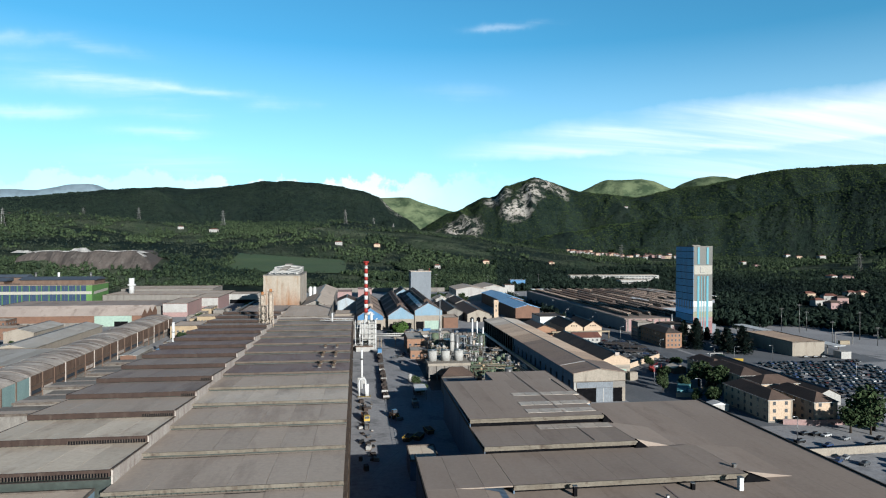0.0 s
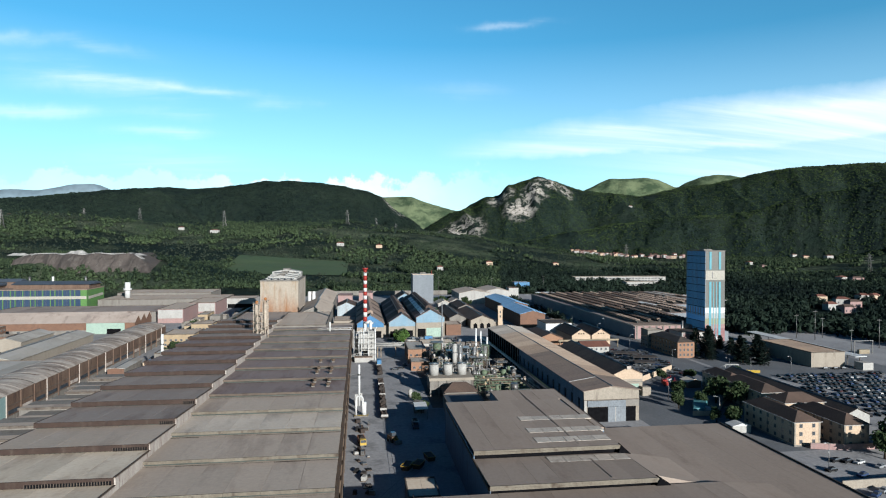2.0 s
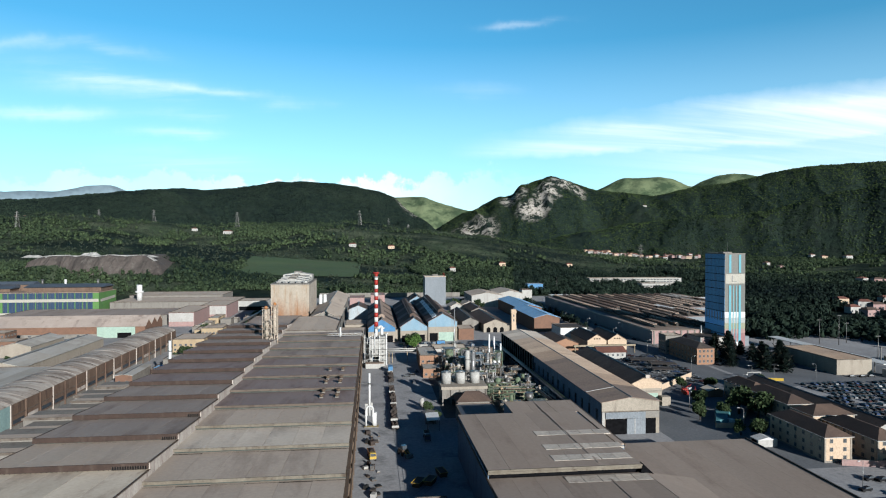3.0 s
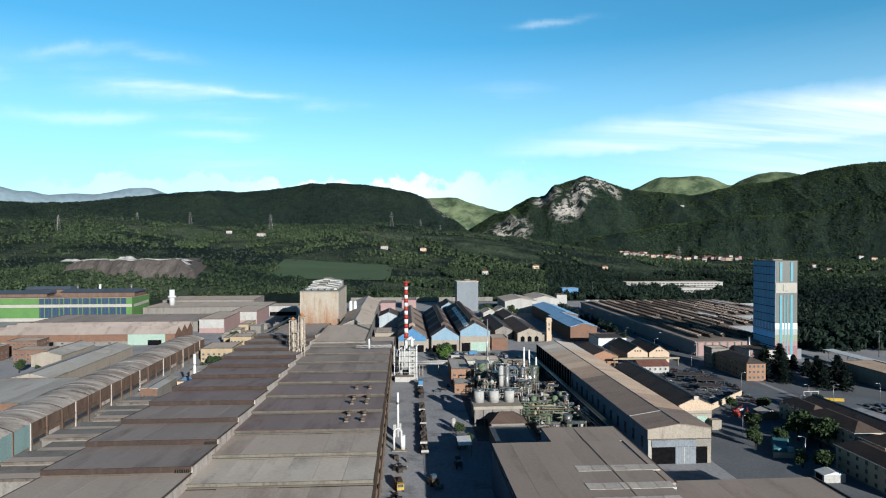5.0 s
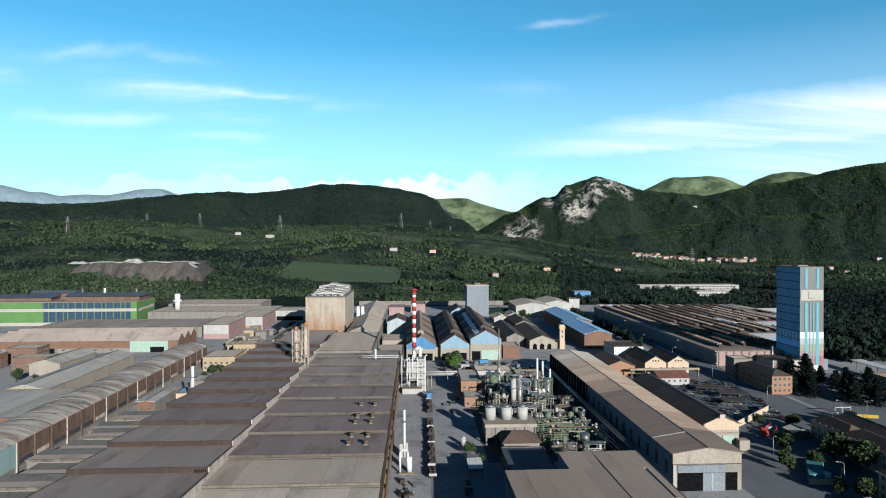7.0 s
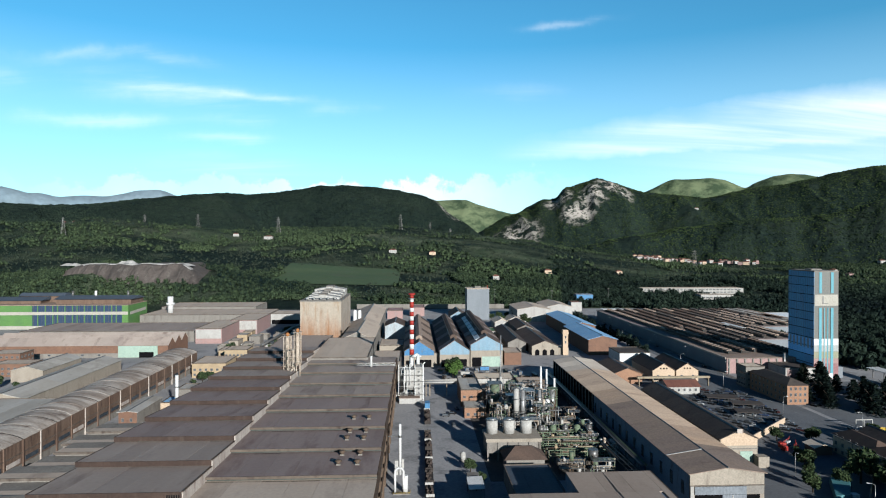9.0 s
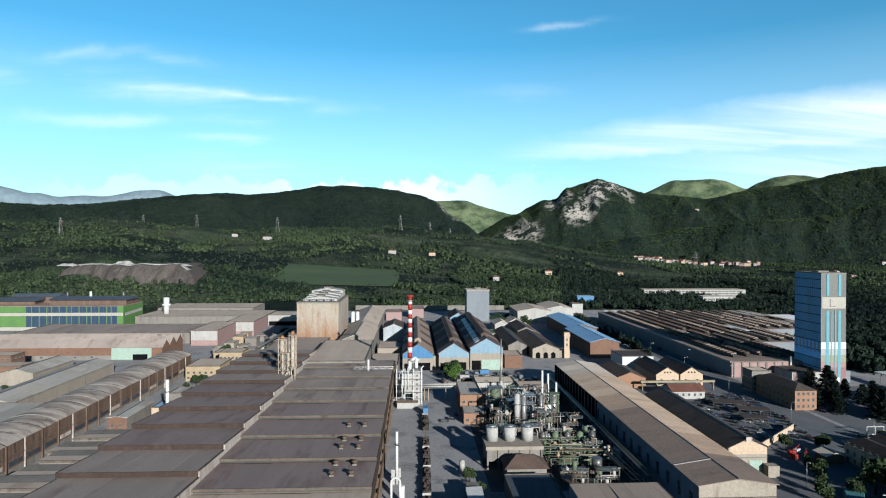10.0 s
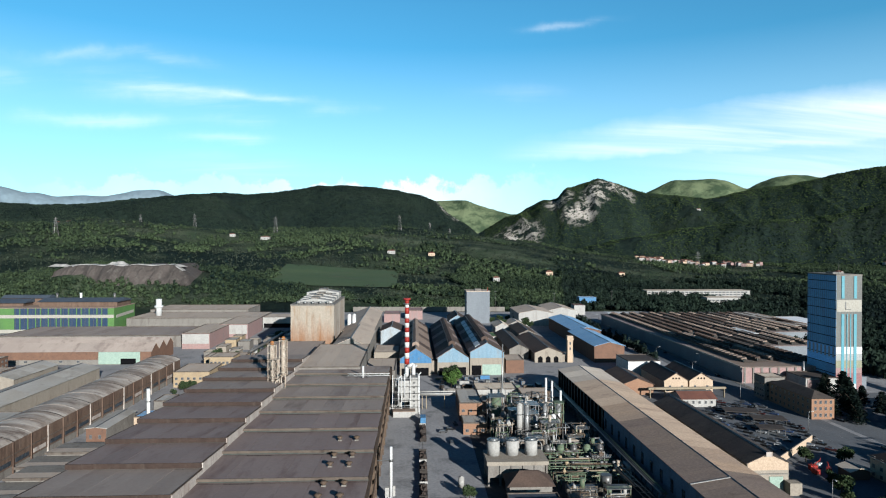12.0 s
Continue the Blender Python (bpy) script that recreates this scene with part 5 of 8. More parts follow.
for i in range(7):
    part("white_strip", Shape().box(-0.26, -0.17, 1.2 + 3.8 * i, 2.9 + 3.8 * i, 19.5, 25.8), PALE_BLUE, tower)
part("roof_mast", Shape().tube((5, 5, TH), (5, 5, TH + 9), 0.12, 0.06, 6), STEEL, tower)
part("roof_house", Shape().box(4, 11, 9, 16, TH, TH + 1.6), CONCRETE, tower)
part("base_door", Shape().box(9.2, 12.4, -0.5, -0.36, 0, 3.6), WHITE_PAINT, tower)
part("side_porch", Shape().box(TW, TW + 4, 1, 9, 0, 7.5), GREY_CLAD, tower)

# ---- the near shed ----
ROOF_LIGHT = surf("rooflight_sheet_dusty", (0.42, 0.375, 0.32), (0.33, 0.29, 0.245), 0.12, 1.4, 0.6, c3=(0.25, 0.21, 0.175), random_value=0.10, tone=0.95)
near = thing("near_shed", 35.2, 100, 0, 0, "broad near shed with stepped grey roofs and rooflights", "factory hall")
part("wall", Shape().box(0, 96, -60, 112, 0, 11.6), BLUE_WALL, near)
for i in range(12):
    part("roof_panel", Shape().box(8.07 * i + 0.012, 8.07 * (i + 1) - 0.012, -60, 122.5 if i >= 6 else 112, 11.6, 12.05), ROOF_NEAR, near)
part("east_parapet", Shape().box(96.3, 96.7, -60, 122.5, 11.2, 12.5), SHEET_BLACK, near)
part("wall", Shape().box(48.6, 96, 112.2, 122.4, 0, 11.55), CONCRETE, near)
# raised roof steps of the near shed: each slab rises over the one in front and dies into the flat roof on the east
def near_step(y0, y1, x1, z_near, z_far, x0=0.0, taper=5.5, sheets=7, run=15.0):
    w = (x1 - x0) / sheets
    for i in range(sheets):
        a, b = x0 + w * i + 0.015, x0 + w * (i + 1) - 0.015
        o = random.uniform(0, 0.03)
        s = Shape().loft([(a, y0 - 0.8, z_near - 0.3 + o), (b, y0 - 0.8, z_near - 0.3 + o), (b, y1, z_far - 0.3 + o), (a, y1, z_far - 0.3 + o)], [(a, y0 - 0.8, z_near + o), (b, y0 - 0.8, z_near + o), (b, y1, z_far + o), (a, y1, z_far + o)])
        part("roof_panel", s, ROOF_NEAR, near)
        sag = random.uniform(-0.04, 0.04)
        part("fascia", Shape().box(a - 0.04, b + 0.02, y0 - 1.15, y0 - 0.82, z_near - 0.42 + sag, z_near + 0.12 + sag), PALE_BOARD, near)
        part("lower_fascia", Shape().box(a - 0.04, b + 0.02, y0 - 0.98, y0 - 0.7, z_near - 1.15 - sag, z_near - 0.5 - sag), PALE_BOARD, near)
    part("roof_end", Shape().loft([(x1, y0 + 1.3, 12.0), (x1 + run, y0 + 1.3, 12.0), (x1 + run, y1, 12.0), (x1, y1, 12.0)], [(x1, y0 + 1.3, z_near), (x1 + 0.4, y0 + 1.3, z_near - 0.15), (x1 + 0.4, y1, max(z_far, 12.2)), (x1, y1, max(z_far, 12.2))]), ROOF_NEAR, near)
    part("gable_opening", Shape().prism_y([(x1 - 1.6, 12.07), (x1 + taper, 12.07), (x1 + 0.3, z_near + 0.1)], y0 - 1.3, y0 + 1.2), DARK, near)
    # black, not glass: the shade under the roof step is put into the colour
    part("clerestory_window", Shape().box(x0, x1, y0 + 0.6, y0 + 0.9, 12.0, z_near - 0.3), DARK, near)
    part("step_wall", Shape().box(x0, x0 + 0.3, y0 - 0.5, y1, 11.6, z_far - 0.3), BLUE_WALL, near)


near_step(91.5, 150.5, 44.6, 16.8, 15.6, run=4.0)
near_step(69.0, 91, 45.5, 15.4, 14.4)
near_step(44.0, 68.5, 63.4, 14.2, 13.4, x0=2.0, taper=6.5, sheets=9)
# west of the third step the roof runs on unbroken and falls into the flat roof
part("wall", Shape().box(-19.4, -0.05, -60, 68.5, 0, 12.9), BLUE_WALL, near)
for i in range(3):
    a, b = -19.5 + 7.15 * i + 0.03, -19.5 + 7.15 * (i + 1) - 0.03
    part("roof_panel", Shape().loft([(a, 43.2, 13.9), (b, 43.2, 13.9), (b, 68.5, 13.1), (a, 68.5, 13.1)], [(a, 43.2, 14.2), (b, 43.2, 14.2), (b, 68.5, 13.4), (a, 68.5, 13.4)]), ROOF_NEAR, near)
    za, zb = (14.2, 14.2) if i == 0 else (14.2, 13.7) if i == 1 else (13.7, 12.08)
    part("roof_panel", Shape().loft([(a, -60, za - 0.3), (b, -60, zb - 0.3), (b, 43.15, zb - 0.3), (a, 43.15, za - 0.3)], [(a, -60, za), (b, -60, zb), (b, 43.15, zb), (a, 43.15, za)]), ROOF_NEAR, near)
part("edge_trim", Shape().box(-19.8, -19.52, -60, 68.6, 12.9, 14.3), SHEET_BLACK, near)
part("wall", Shape().box(0.02, 46, 112.2, 150.4, 0, 15.2), BLUE_WALL, near)
part("wall", Shape().box(21, 46, 150.6, 167, 0, 15.0), BLUE_WALL, near)
for i in range(3):
    part("roof_panel", Shape().box(21 + 8.4 * i + 0.03, 21 + 8.4 * (i + 1) - 0.03, 150.6, 167, 15.0, 15.52), ROOF_NEAR, near)
# the straight east wall of the raised roof
part("wall", Shape().box(46.2, 48.5, 112.3, 167, 0, 15.0), BLUE_WALL, near)
part("roof_panel", Shape().box(46.23, 48.7, 112.3, 167.2, 15.0, 15.52), ROOF_NEAR, near)
part("edge_trim", Shape().box(48.52, 48.75, 112, 167.2, 14.7, 15.62), RUST_STEEL, near)
part("edge_trim", Shape().box(-0.3, -0.02, 69, 150.5, 13.9, 14.6), RUST_STEEL, near)
# felt strips laid over leaking joints
for x, y0, y1, z0, z1 in ((32.6, 93, 166, 16.83, 15.55), (33.4, 70, 90, 15.45, 14.5), (40.5, 30, 43, 12.1, 12.1)):
    part("felt_strip", Shape().loft([(x, y0, z0), (x + 0.5, y0, z0), (x + 0.7, y1, z1), (x + 0.2, y1, z1)], [(x, y0, z0 + 0.06), (x + 0.5, y0, z0 + 0.06), (x + 0.7, y1, z1 + 0.06), (x + 0.2, y1, z1 + 0.06)]), ROOF_NEAR if z0 > 15 else ROOF_RUST, near)
for y, xa, xb, z in ((96.2, 20.6, 44.2, 16.72), (106.5, 21, 46, 16.5), (121.0, 22, 47.4, 16.2), (84.8, 21.2, 45.4, 14.66)):
    for i in range(5):
        a, b = xa + (xb - xa) * i / 5, xa + (xb - xa) * (i + 1) / 5
        part("rooflight", Shape().box(a + 0.08, b - 0.08, y, y + 4.6, z - 0.3, z + 0.07), ROOF_LIGHT, near, "pale weathered rooflight sheet")
for x, y, w, h, m in ((58.5, 38.5, 1.1, 3.2, WHITE_PAINT), (16.5, 40.5, 0.9, 2.4, DARK), (47.0, 40.5, 0.9, 1.6, DARK), (38.0, 36.0, 0.5, 0.8, WHITE_PAINT), (63.0, 48.0, 0.8, 0.9, STEEL)):
    v = thing("roof_outlet", 35.2 + x, 100 + y, 12.02 if y < 42 else 14.0, 0, "small square outlet standing on the flat roof", "vent", "roof outlets")
    part("shaft", Shape().box(-w / 2, w / 2, -w / 2, w / 2, 0, h), m, v)
    part("cap", Shape().box(-w / 2 - 0.12, w / 2 + 0.12, -w / 2 - 0.12, w / 2 + 0.12, h, h + 0.15), STEEL, v)

# ---- the striped chimney ----
chim = thing("striped_chimney", 6.2, 432.4, 0, 0, "slim red and white striped chimney", "chimney")
rings = [0, 24, 27.2, 30.2, 33.2, 36.0, 38.8, 41.4, 44.0, 46.5, 49.0, 51.4, 54.8, 57.0, 58.9]
for k, (a, b) in enumerate(zip(rings, rings[1:])):
    r0, r1 = 1.5 - 0.006 * a, 1.5 - 0.006 * b
    part("flue_ring", Shape().tube((0, 0, a), (0, 0, b), r0, r1, 18), WHITE_PAINT if k % 2 == 0 else RED_PAINT, chim)
part("collar", Shape().tube((0, 0, 58.9), (0, 0, 59.9), 2.0, 2.0, 18), RED_PAINT, chim)
part("gallery", Shape().tube((0, 0, 56.6), (0, 0, 56.9), 2.1, 2.1, 18), STEEL, chim)
GREEN_ROOF = surf("roof_faded_green", (0.16, 0.30, 0.14), (0.14, 0.25, 0.13), 0.1, 1.2, 0.8)
PLANT_SHADE = surf("plant_ground_shade", (0.060, 0.056, 0.052), (0.085, 0.080, 0.072), 0.07, 0.8, 0.9, c3=(0.035, 0.032, 0.03), tone=0.95)
OCHRE = surf("wall_ochre_render", (0.64, 0.49, 0.31), (0.55, 0.41, 0.26), 0.2, 2.0, 0.85, c3=(0.46, 0.36, 0.25))

# ---- on and beside the great hall ----
for j, y in enumerate((265.3, 276, 290, 300.4, 316)):
    for x in (-16.1, -10.2):
        k = max(i for i, v in enumerate(REDGES) if v + 137 <= y)
        z = 20.2 - 1.45 * (y - 137 - REDGES[k]) / (REDGES[k + 1] - REDGES[k])
        v = thing("roof_vent", x, y, z, 0, "mushroom roof vent on the rust-brown roof", "vent", "roof vents")
        part("base", Shape().box(-0.7, 0.7, -0.55, 0.55, -0.1, 0.5), CONCRETE, v)
        part("stack", Shape().tube((0, 0, 0.55), (0, 0, 1.3), 0.65, 0.65, 12), RUST_STEEL, v)
        part("cap", Shape().tube((0, 0, 1.3), (0, 0, 1.75), 1.25, 0.5, 12), RUST_STEEL, v)


def lattice_column(name, label, x, y, z0, z1, w, material, vessel=None, group=""):
    """An open steel frame with platforms and, if asked for, a vessel inside."""
    t = thing(name, x, y, z0, 0, label, "process column", group)
    h = z1 - z0
    for a in (-w, w):
        for b in (-w, w):
            part("post", Shape().box(a - 0.14, a + 0.14, b - 0.14, b + 0.14, 0, h), material, t)
    n = max(2, int(h / 4))
    for k in range(1, n + 1):
        z = h * k / n
        part("platform", Shape().box(-w - 0.4, w + 0.4, -w - 0.4, w + 0.4, z - 0.18, z), material, t)
        part("handrail", Shape().box(-w - 0.4, w + 0.4, -w - 0.45, -w - 0.38, z + 0.95, z + 1.05).box(-w - 0.45, -w - 0.38, -w - 0.4, w + 0.4, z + 0.95, z + 1.05), material, t)
        part("brace", Shape().tube((-w, -w - 0.02, z - h / n), (w, -w - 0.02, z), 0.09, 0.09, 5), material, t)
    if vessel:
        part("vessel", Shape().tube((0, 0, 0), (0, 0, h - 1.5), w * 0.72, w * 0.72, 14).dome(0, 0, h - 1.5, w * 0.72, 1.2), vessel, t)
        part("pipe", Shape().pipe([(w * 0.9, 0, h), (w * 0.9, 0, 1)], 0.22), RUST_STEEL, t)
    return t


lattice_column("process_column", "rust-stained beige process column with platforms", -60.0, 405, 19.4, 39.5, 1.7, PALE_STEEL, PALE_STEEL, "roof columns")
lattice_column("process_column", "rust-stained beige process column with platforms", -55.6, 410, 19.4, 41.0, 1.6, PALE_STEEL, PALE_STEEL, "roof columns")
lattice_column("process_column", "rust-stained beige process column with platforms", -57.5, 401, 19.4, 33.0, 1.2, PALE_STEEL, None, "roof columns")
for cx, cy, cz in ((-60.0, 405, 39.5), (-55.6, 410, 41.0)):
    v = thing("column_head", cx, cy, cz, 0, "orange domed head on a process column", "vessel", "column heads")
    part("drum", Shape().tube((0, 0, 0), (0, 0, 1.2), 0.95, 0.95, 14), ORANGE_PAINT, v)
    part("dome", Shape().dome(0, 0, 1.2, 0.95, 0.6), ORANGE_PAINT, v)
for j in range(5):
    v = thing("roof_duct", -58 + 1.4 * j, 399 - 2.2 * (j % 2), 19.3, 20 * j, "rusty pale duct at the foot of the columns", "duct", "roof ducts")
    part("pipe", Shape().pipe([(0, 0, 0), (0, 0, 2.5 + j), (1.5, 0.5, 3.2 + j), (1.5, 3, 3.2 + j)], 0.32, 8), PALE_STEEL, v)
    part("foot", Shape().box(-0.6, 0.6, -0.6, 0.6, -0.1, 0.3), CONCRETE, v)
pipe_run = thing("roof_truss", -2.5, 419, 20.2, 0, "thin white lattice truss with an upright vent pipe", "pipe")
part("pipe", Shape().pipe([(-22, 0, 1.6), (0, 0, 1.6)], 0.13), WHITE_PAINT, pipe_run)
part("pipe", Shape().pipe([(-22, 0, 0.4), (0, 0, 0.4)], 0.13), WHITE_PAINT, pipe_run)
for i in range(11):
    part("brace", Shape().tube((-22 + 2 * i, 0, 0.4 + 1.2 * (i % 2)), (-20 + 2 * i, 0, 1.6 - 1.2 * (i % 2)), 0.08, 0.08, 5), WHITE_PAINT, pipe_run)
part("upright", Shape().tube((-14, 0.8, -0.6), (-14, 0.8, 5.4), 0.6, 0.6, 10), WHITE_PAINT, pipe_run)
for i in range(5):
    part("support", Shape().box(-21.9 + 5.4 * i, -21.7 + 5.4 * i, -0.1, 0.1, -1, 0.4), STEEL, pipe_run)

# filter house under the chimney
filt = thing("filter_house", 4, 430, 0, 0, "white filter house with ducts and platforms under the chimney", "filter plant")
part("body", Shape().box(-4.5, -0.5, -4, 8, 0, 15.0), WHITE_WALL, filt)
part("body", Shape().box(4.2, 8.2, -9, 3, 0, 19.0), WHITE_WALL, filt)
part("hopper", Shape().loft([(-0.3, -8, 6), (4.0, -8, 6), (4.0, -3, 6), (-0.3, -3, 6)], [(-1.5, -9.5, 11), (4.1, -9.5, 11), (4.1, -2, 11), (-1.5, -2, 11)]), WHITE_WALL, filt)
part("housing", Shape().box(-1.5, 4.1, -9.5, -2, 11, 17.5), WHITE_WALL, filt)
part("duct", Shape().pipe([(2.2, 0, 17), (2.2, 0, 23), (5.8, -1, 24.5), (5.8, -3, 19.2)], 1.0, 12), WHITE_PAINT, filt)
part("duct", Shape().pipe([(-2.5, -4.2, 3), (-2.5, -7, 5), (-2.5, -7, 13), (-1, -6, 15)], 0.9, 12), STEEL_BRIGHT, filt)
for i in range(7):
    part("fan_port", Shape().tube((6.2, -9.1, 2.0 + 2.4 * i), (6.2, -9.35, 2.0 + 2.4 * i), 0.6, 0.6, 14), STEEL, filt)
for k in range(5):
    part("platform", Shape().box(-5.2, 9.0, -10.2, -9.5, 3.6 + 3.6 * k, 3.75 + 3.6 * k), STEEL, filt)
    part("handrail", Shape().box(-5.2, 9.0, -10.25, -10.15, 4.6 + 3.6 * k, 4.7 + 3.6 * k), WHITE_PAINT, filt)
for x in (-5.1, -0.4, 4.1, 8.9):
    part("post", Shape().box(x - 0.15, x + 0.15, -10.2, -9.9, 0, 20.5), WHITE_PAINT, filt)
part("bridge", Shape().tube((9, 1, 7.9), (28.5, 1, 7.9), 0.5, 0.5, 10), WHITE_WALL, filt)
part("bridge", Shape().tube((9, 1, 9.2), (28.5, 1, 9.2), 0.38, 0.38, 10), WHITE_WALL, filt)
part("bridge_frame", Shape().box(9, 28.5, 0.2, 0.4, 7.0, 7.25).box(9, 28.5, 1.7, 1.9, 7.0, 7.25), STEEL, filt)
for lx in (10.4, 12.6, 22.5):
    part("bridge_leg", Shape().box(lx, lx + 0.3, 0.2, 0.5, 0, 7.0).box(lx, lx + 0.3, 1.6, 1.9, 0, 7.0), OCHRE, filt)
part("ladder", Shape().box(8.3, 8.45, -9.8, -9.4, 0, 20).box(8.9, 9.05, -9.8, -9.4, 0, 20), WHITE_PAINT, filt)

for i, (x, y, z0, z1, r) in enumerate(((-3.4, -4.6, 0, 17, 0.4), (-1.9, -9.9, 5, 19, 0.3), (1.2, -10.0, 9, 21, 0.3), (8.6, -6.0, 0, 20, 0.35), (6.4, 3.6, 0, 22, 0.45))):
    part("riser", Shape().tube((x, y, z0), (x, y, z1), r, r, 10).tube((x, y, z1), (x + 1.2, y + 0.6, z1 + 0.9), r, r, 10), WHITE_PAINT, filt)
part("fan_box", Shape().box(-6.8, -4.6, -8, -3, 0, 3.2), WHITE_WALL, filt)
part("lean_to", Shape().box(-4.6, 6.5, -16, -10.6, 0, 3.0), WHITE_WALL, filt)
part("lean_to_roof", Shape().box(-4.9, 6.8, -16.3, -10.5, 3.0, 3.2), ROOF_TAN_GREY, filt)

# white pipes that stand beside the hall
upipe = thing("inverted_u_pipe", 0.8, 291, 0, 0, "thick white inverted U pipe beside the hall wall", "pipe")
bend = [(0, 0, 0.4)] + [(1.5 - 1.5 * math.cos(math.pi * i / 10), 0, 7.6 + 1.5 * math.sin(math.pi * i / 10)) for i in range(11)] + [(3.0, 0, 1.6)]
part("pipe", Shape().pipe(bend, 0.42, 12), WHITE_PAINT, upipe)
part("tank", Shape().tube((3.6, 0.6, 0), (3.6, 0.6, 6.2), 1.0, 1.0, 14), WHITE_PAINT, upipe)
part("rail", Shape().pipe([(-0.8, -2.2, 1.0), (5.2, -2.2, 1.0), (5.6, 1.5, 1.0)], 0.07, 6), YELLOW, upipe)
part("foundation", Shape().box(-0.8, 5.4, -1.4, 1.8, 0, 0.35), CONCRETE, upipe)
stack = thing("white_stack", 2.2, 309, 0, 0, "slim white stack with a cabinet at its foot", "stack")
part("pipe", Shape().tube((0, 0, 0), (0, 0, 19.5), 0.55, 0.5, 12), WHITE_PAINT, stack)
part("cabinet", Shape().box(-2.0, -0.7, -0.6, 0.9, 0, 5.5), WHITE_WALL, stack)
part("box", Shape().box(0.6, 1.5, -0.5, 0.7, 2.5, 6.0), WHITE_WALL, stack)
part("bracket", Shape().box(-4.8, -0.5, -0.1, 0.1, 14.6, 14.9), STEEL, stack)
part("ring", Shape().tube((0, 0, 14.4), (0, 0, 15.2), 0.8, 0.8, 12), STEEL, stack)

# ---- the gas plant ----
# dark pad added: the shade between the plant units is put into its colour
single("plant_ground", Shape().box(36.2, 96, 300.2, 470, 0, 0.03), PLANT_SHADE, "ground under the gas plant, darkened for shade", "ground", kind="structure")
plat = thing("tank_platform", 37, 322, 0, 0, "beige concrete platform that carries three tanks", "platform")
part("deck", Shape().box(0, 23, 0, 14, 7.6, 9.0), BEIGE_WALL, plat)
part("wall", Shape().box(0.4, 22.6, 0.6, 13.6, 3.0, 7.6), CONCRETE, plat)
for i in range(6):
    part("column", Shape().box(0.4 + 4.3 * i, 1.1 + 4.3 * i, 0.1, 0.58, 0, 7.6), CONCRETE, plat)
    part("column", Shape().box(0.4 + 4.3 * i, 1.1 + 4.3 * i, 12.8, 13.5, 0, 3.0), CONCRETE, plat)
for x in (40.4, 47.6, 54.9):
    t = thing("round_tank", x, 330.5, 9.0, 0, "pale grey upright tank with a flat rimmed lid", "tank", "platform tanks")
    part("shell", Shape().tube((0, 0, 0), (0, 0, 5.6), 2.45, 2.45, 20), WHITE_WALL, t)
    part("rim", Shape().tube((0, 0, 5.6), (0, 0, 5.85), 2.6, 2.6, 20), STEEL, t)
    part("lid", Shape().tube((0, 0, 5.85), (0, 0, 6.1), 1.9, 0.6, 20), STEEL_BRIGHT, t)
hip = thing("hip_roofed_hut", 51, 314.5, 0, 0, "small hut with a dark hipped roof", "hut")
part("wall", Shape().box(-7.5, 7.5, -5, 5, 0, 5.0), CONCRETE, hip)
part("roof", Shape().loft([(-8.6, -6, 4.9), (8.6, -6, 4.9), (8.6, 6, 4.9), (-8.6, 6, 4.9)], [(-3.4, -0.3, 8.6), (3.4, -0.3, 8.6), (3.4, 0.3, 8.6), (-3.4, 0.3, 8.6)]), ROOF_BROWN, hip)
part("door", Shape().box(-1.6, 1.6, -5.2, -5.0, 0, 3.4), MINT, hip)
for x, y, r, h, m in ((57.6, 372, 1.35, 17, WHITE_WALL), (61.0, 373, 1.2, 16, STEEL_BRIGHT), (75.5, 384, 1.4, 8.5, WHITE_PAINT), (72.0, 386, 0.9, 13, STEEL_BRIGHT), (66.0, 378, 1.1, 10, STEEL_BRIGHT), (52.5, 388, 1.2, 9, STEEL_BRIGHT)):
    t = thing("process_vessel", x, y, 0, 0, "upright steel process vessel with domed head", "vessel", "vessels")
    part("shell", Shape().tube((0, 0, 0.6), (0, 0, h), r, r, 16), m, t)
    part("head", Shape().dome(0, 0, h, r, r * 0.6, 16), m, t)
    part("skirt", Shape().tube((0, 0, 0), (0, 0, 0.6), r * 0.9, r * 0.9, 16), CONCRETE, t)
    part("pipe", Shape().pipe([(r + 0.35, 0, 0.5), (r + 0.35, 0, h + 0.6), (0, 0, h + 1.2), (0, 0, h + 0.3)], 0.2), STEEL, t)
    for k in range(2):
        part("ring", Shape().tube((0, 0, h * (0.4 + 0.35 * k)), (0, 0, h * (0.4 + 0.35 * k) + 0.2), r + 0.7, r + 0.7, 14), STEEL, t)
for x, y, h in ((76.0, 402, 22.5), (79.5, 404, 20.5), (82.0, 396, 17.5)):
    t = thing("slim_stack", x, y, 0, 0, "slim white vent stack in the gas plant", "stack", "slim stacks")
    part("pipe", Shape().tube((0, 0, 0), (0, 0, h), 0.6, 0.55, 12), WHITE_PAINT, t)
    part("collar", Shape().tube((0, 0, h * 0.6), (0, 0, h * 0.6 + 0.3), 0.85, 0.85, 12), STEEL, t)
    part("foot", Shape().tube((0, 0, 0), (0, 0, 1.2), 0.95, 0.8, 12), CONCRETE, t)
mast = thing("flare_mast", 55, 408, 0, 0, "tall thin flare pipe held in a lattice frame", "stack")
part("pipe", Shape().tube((0, 0, 0), (0, 0, 38.5), 0.42, 0.3, 10), STEEL_BRIGHT, mast)
part("sleeve", Shape().tube((0, 0, 0), (0, 0, 16), 0.95, 0.75, 12), WHITE_WALL, mast)
for a in range(3):
    part("leg", Shape().tube((3.2 * math.cos(2.1 * a), 3.2 * math.sin(2.1 * a), 0), (0.5 * math.cos(2.1 * a), 0.5 * math.sin(2.1 * a), 24), 0.16, 0.1, 6), STEEL, mast)
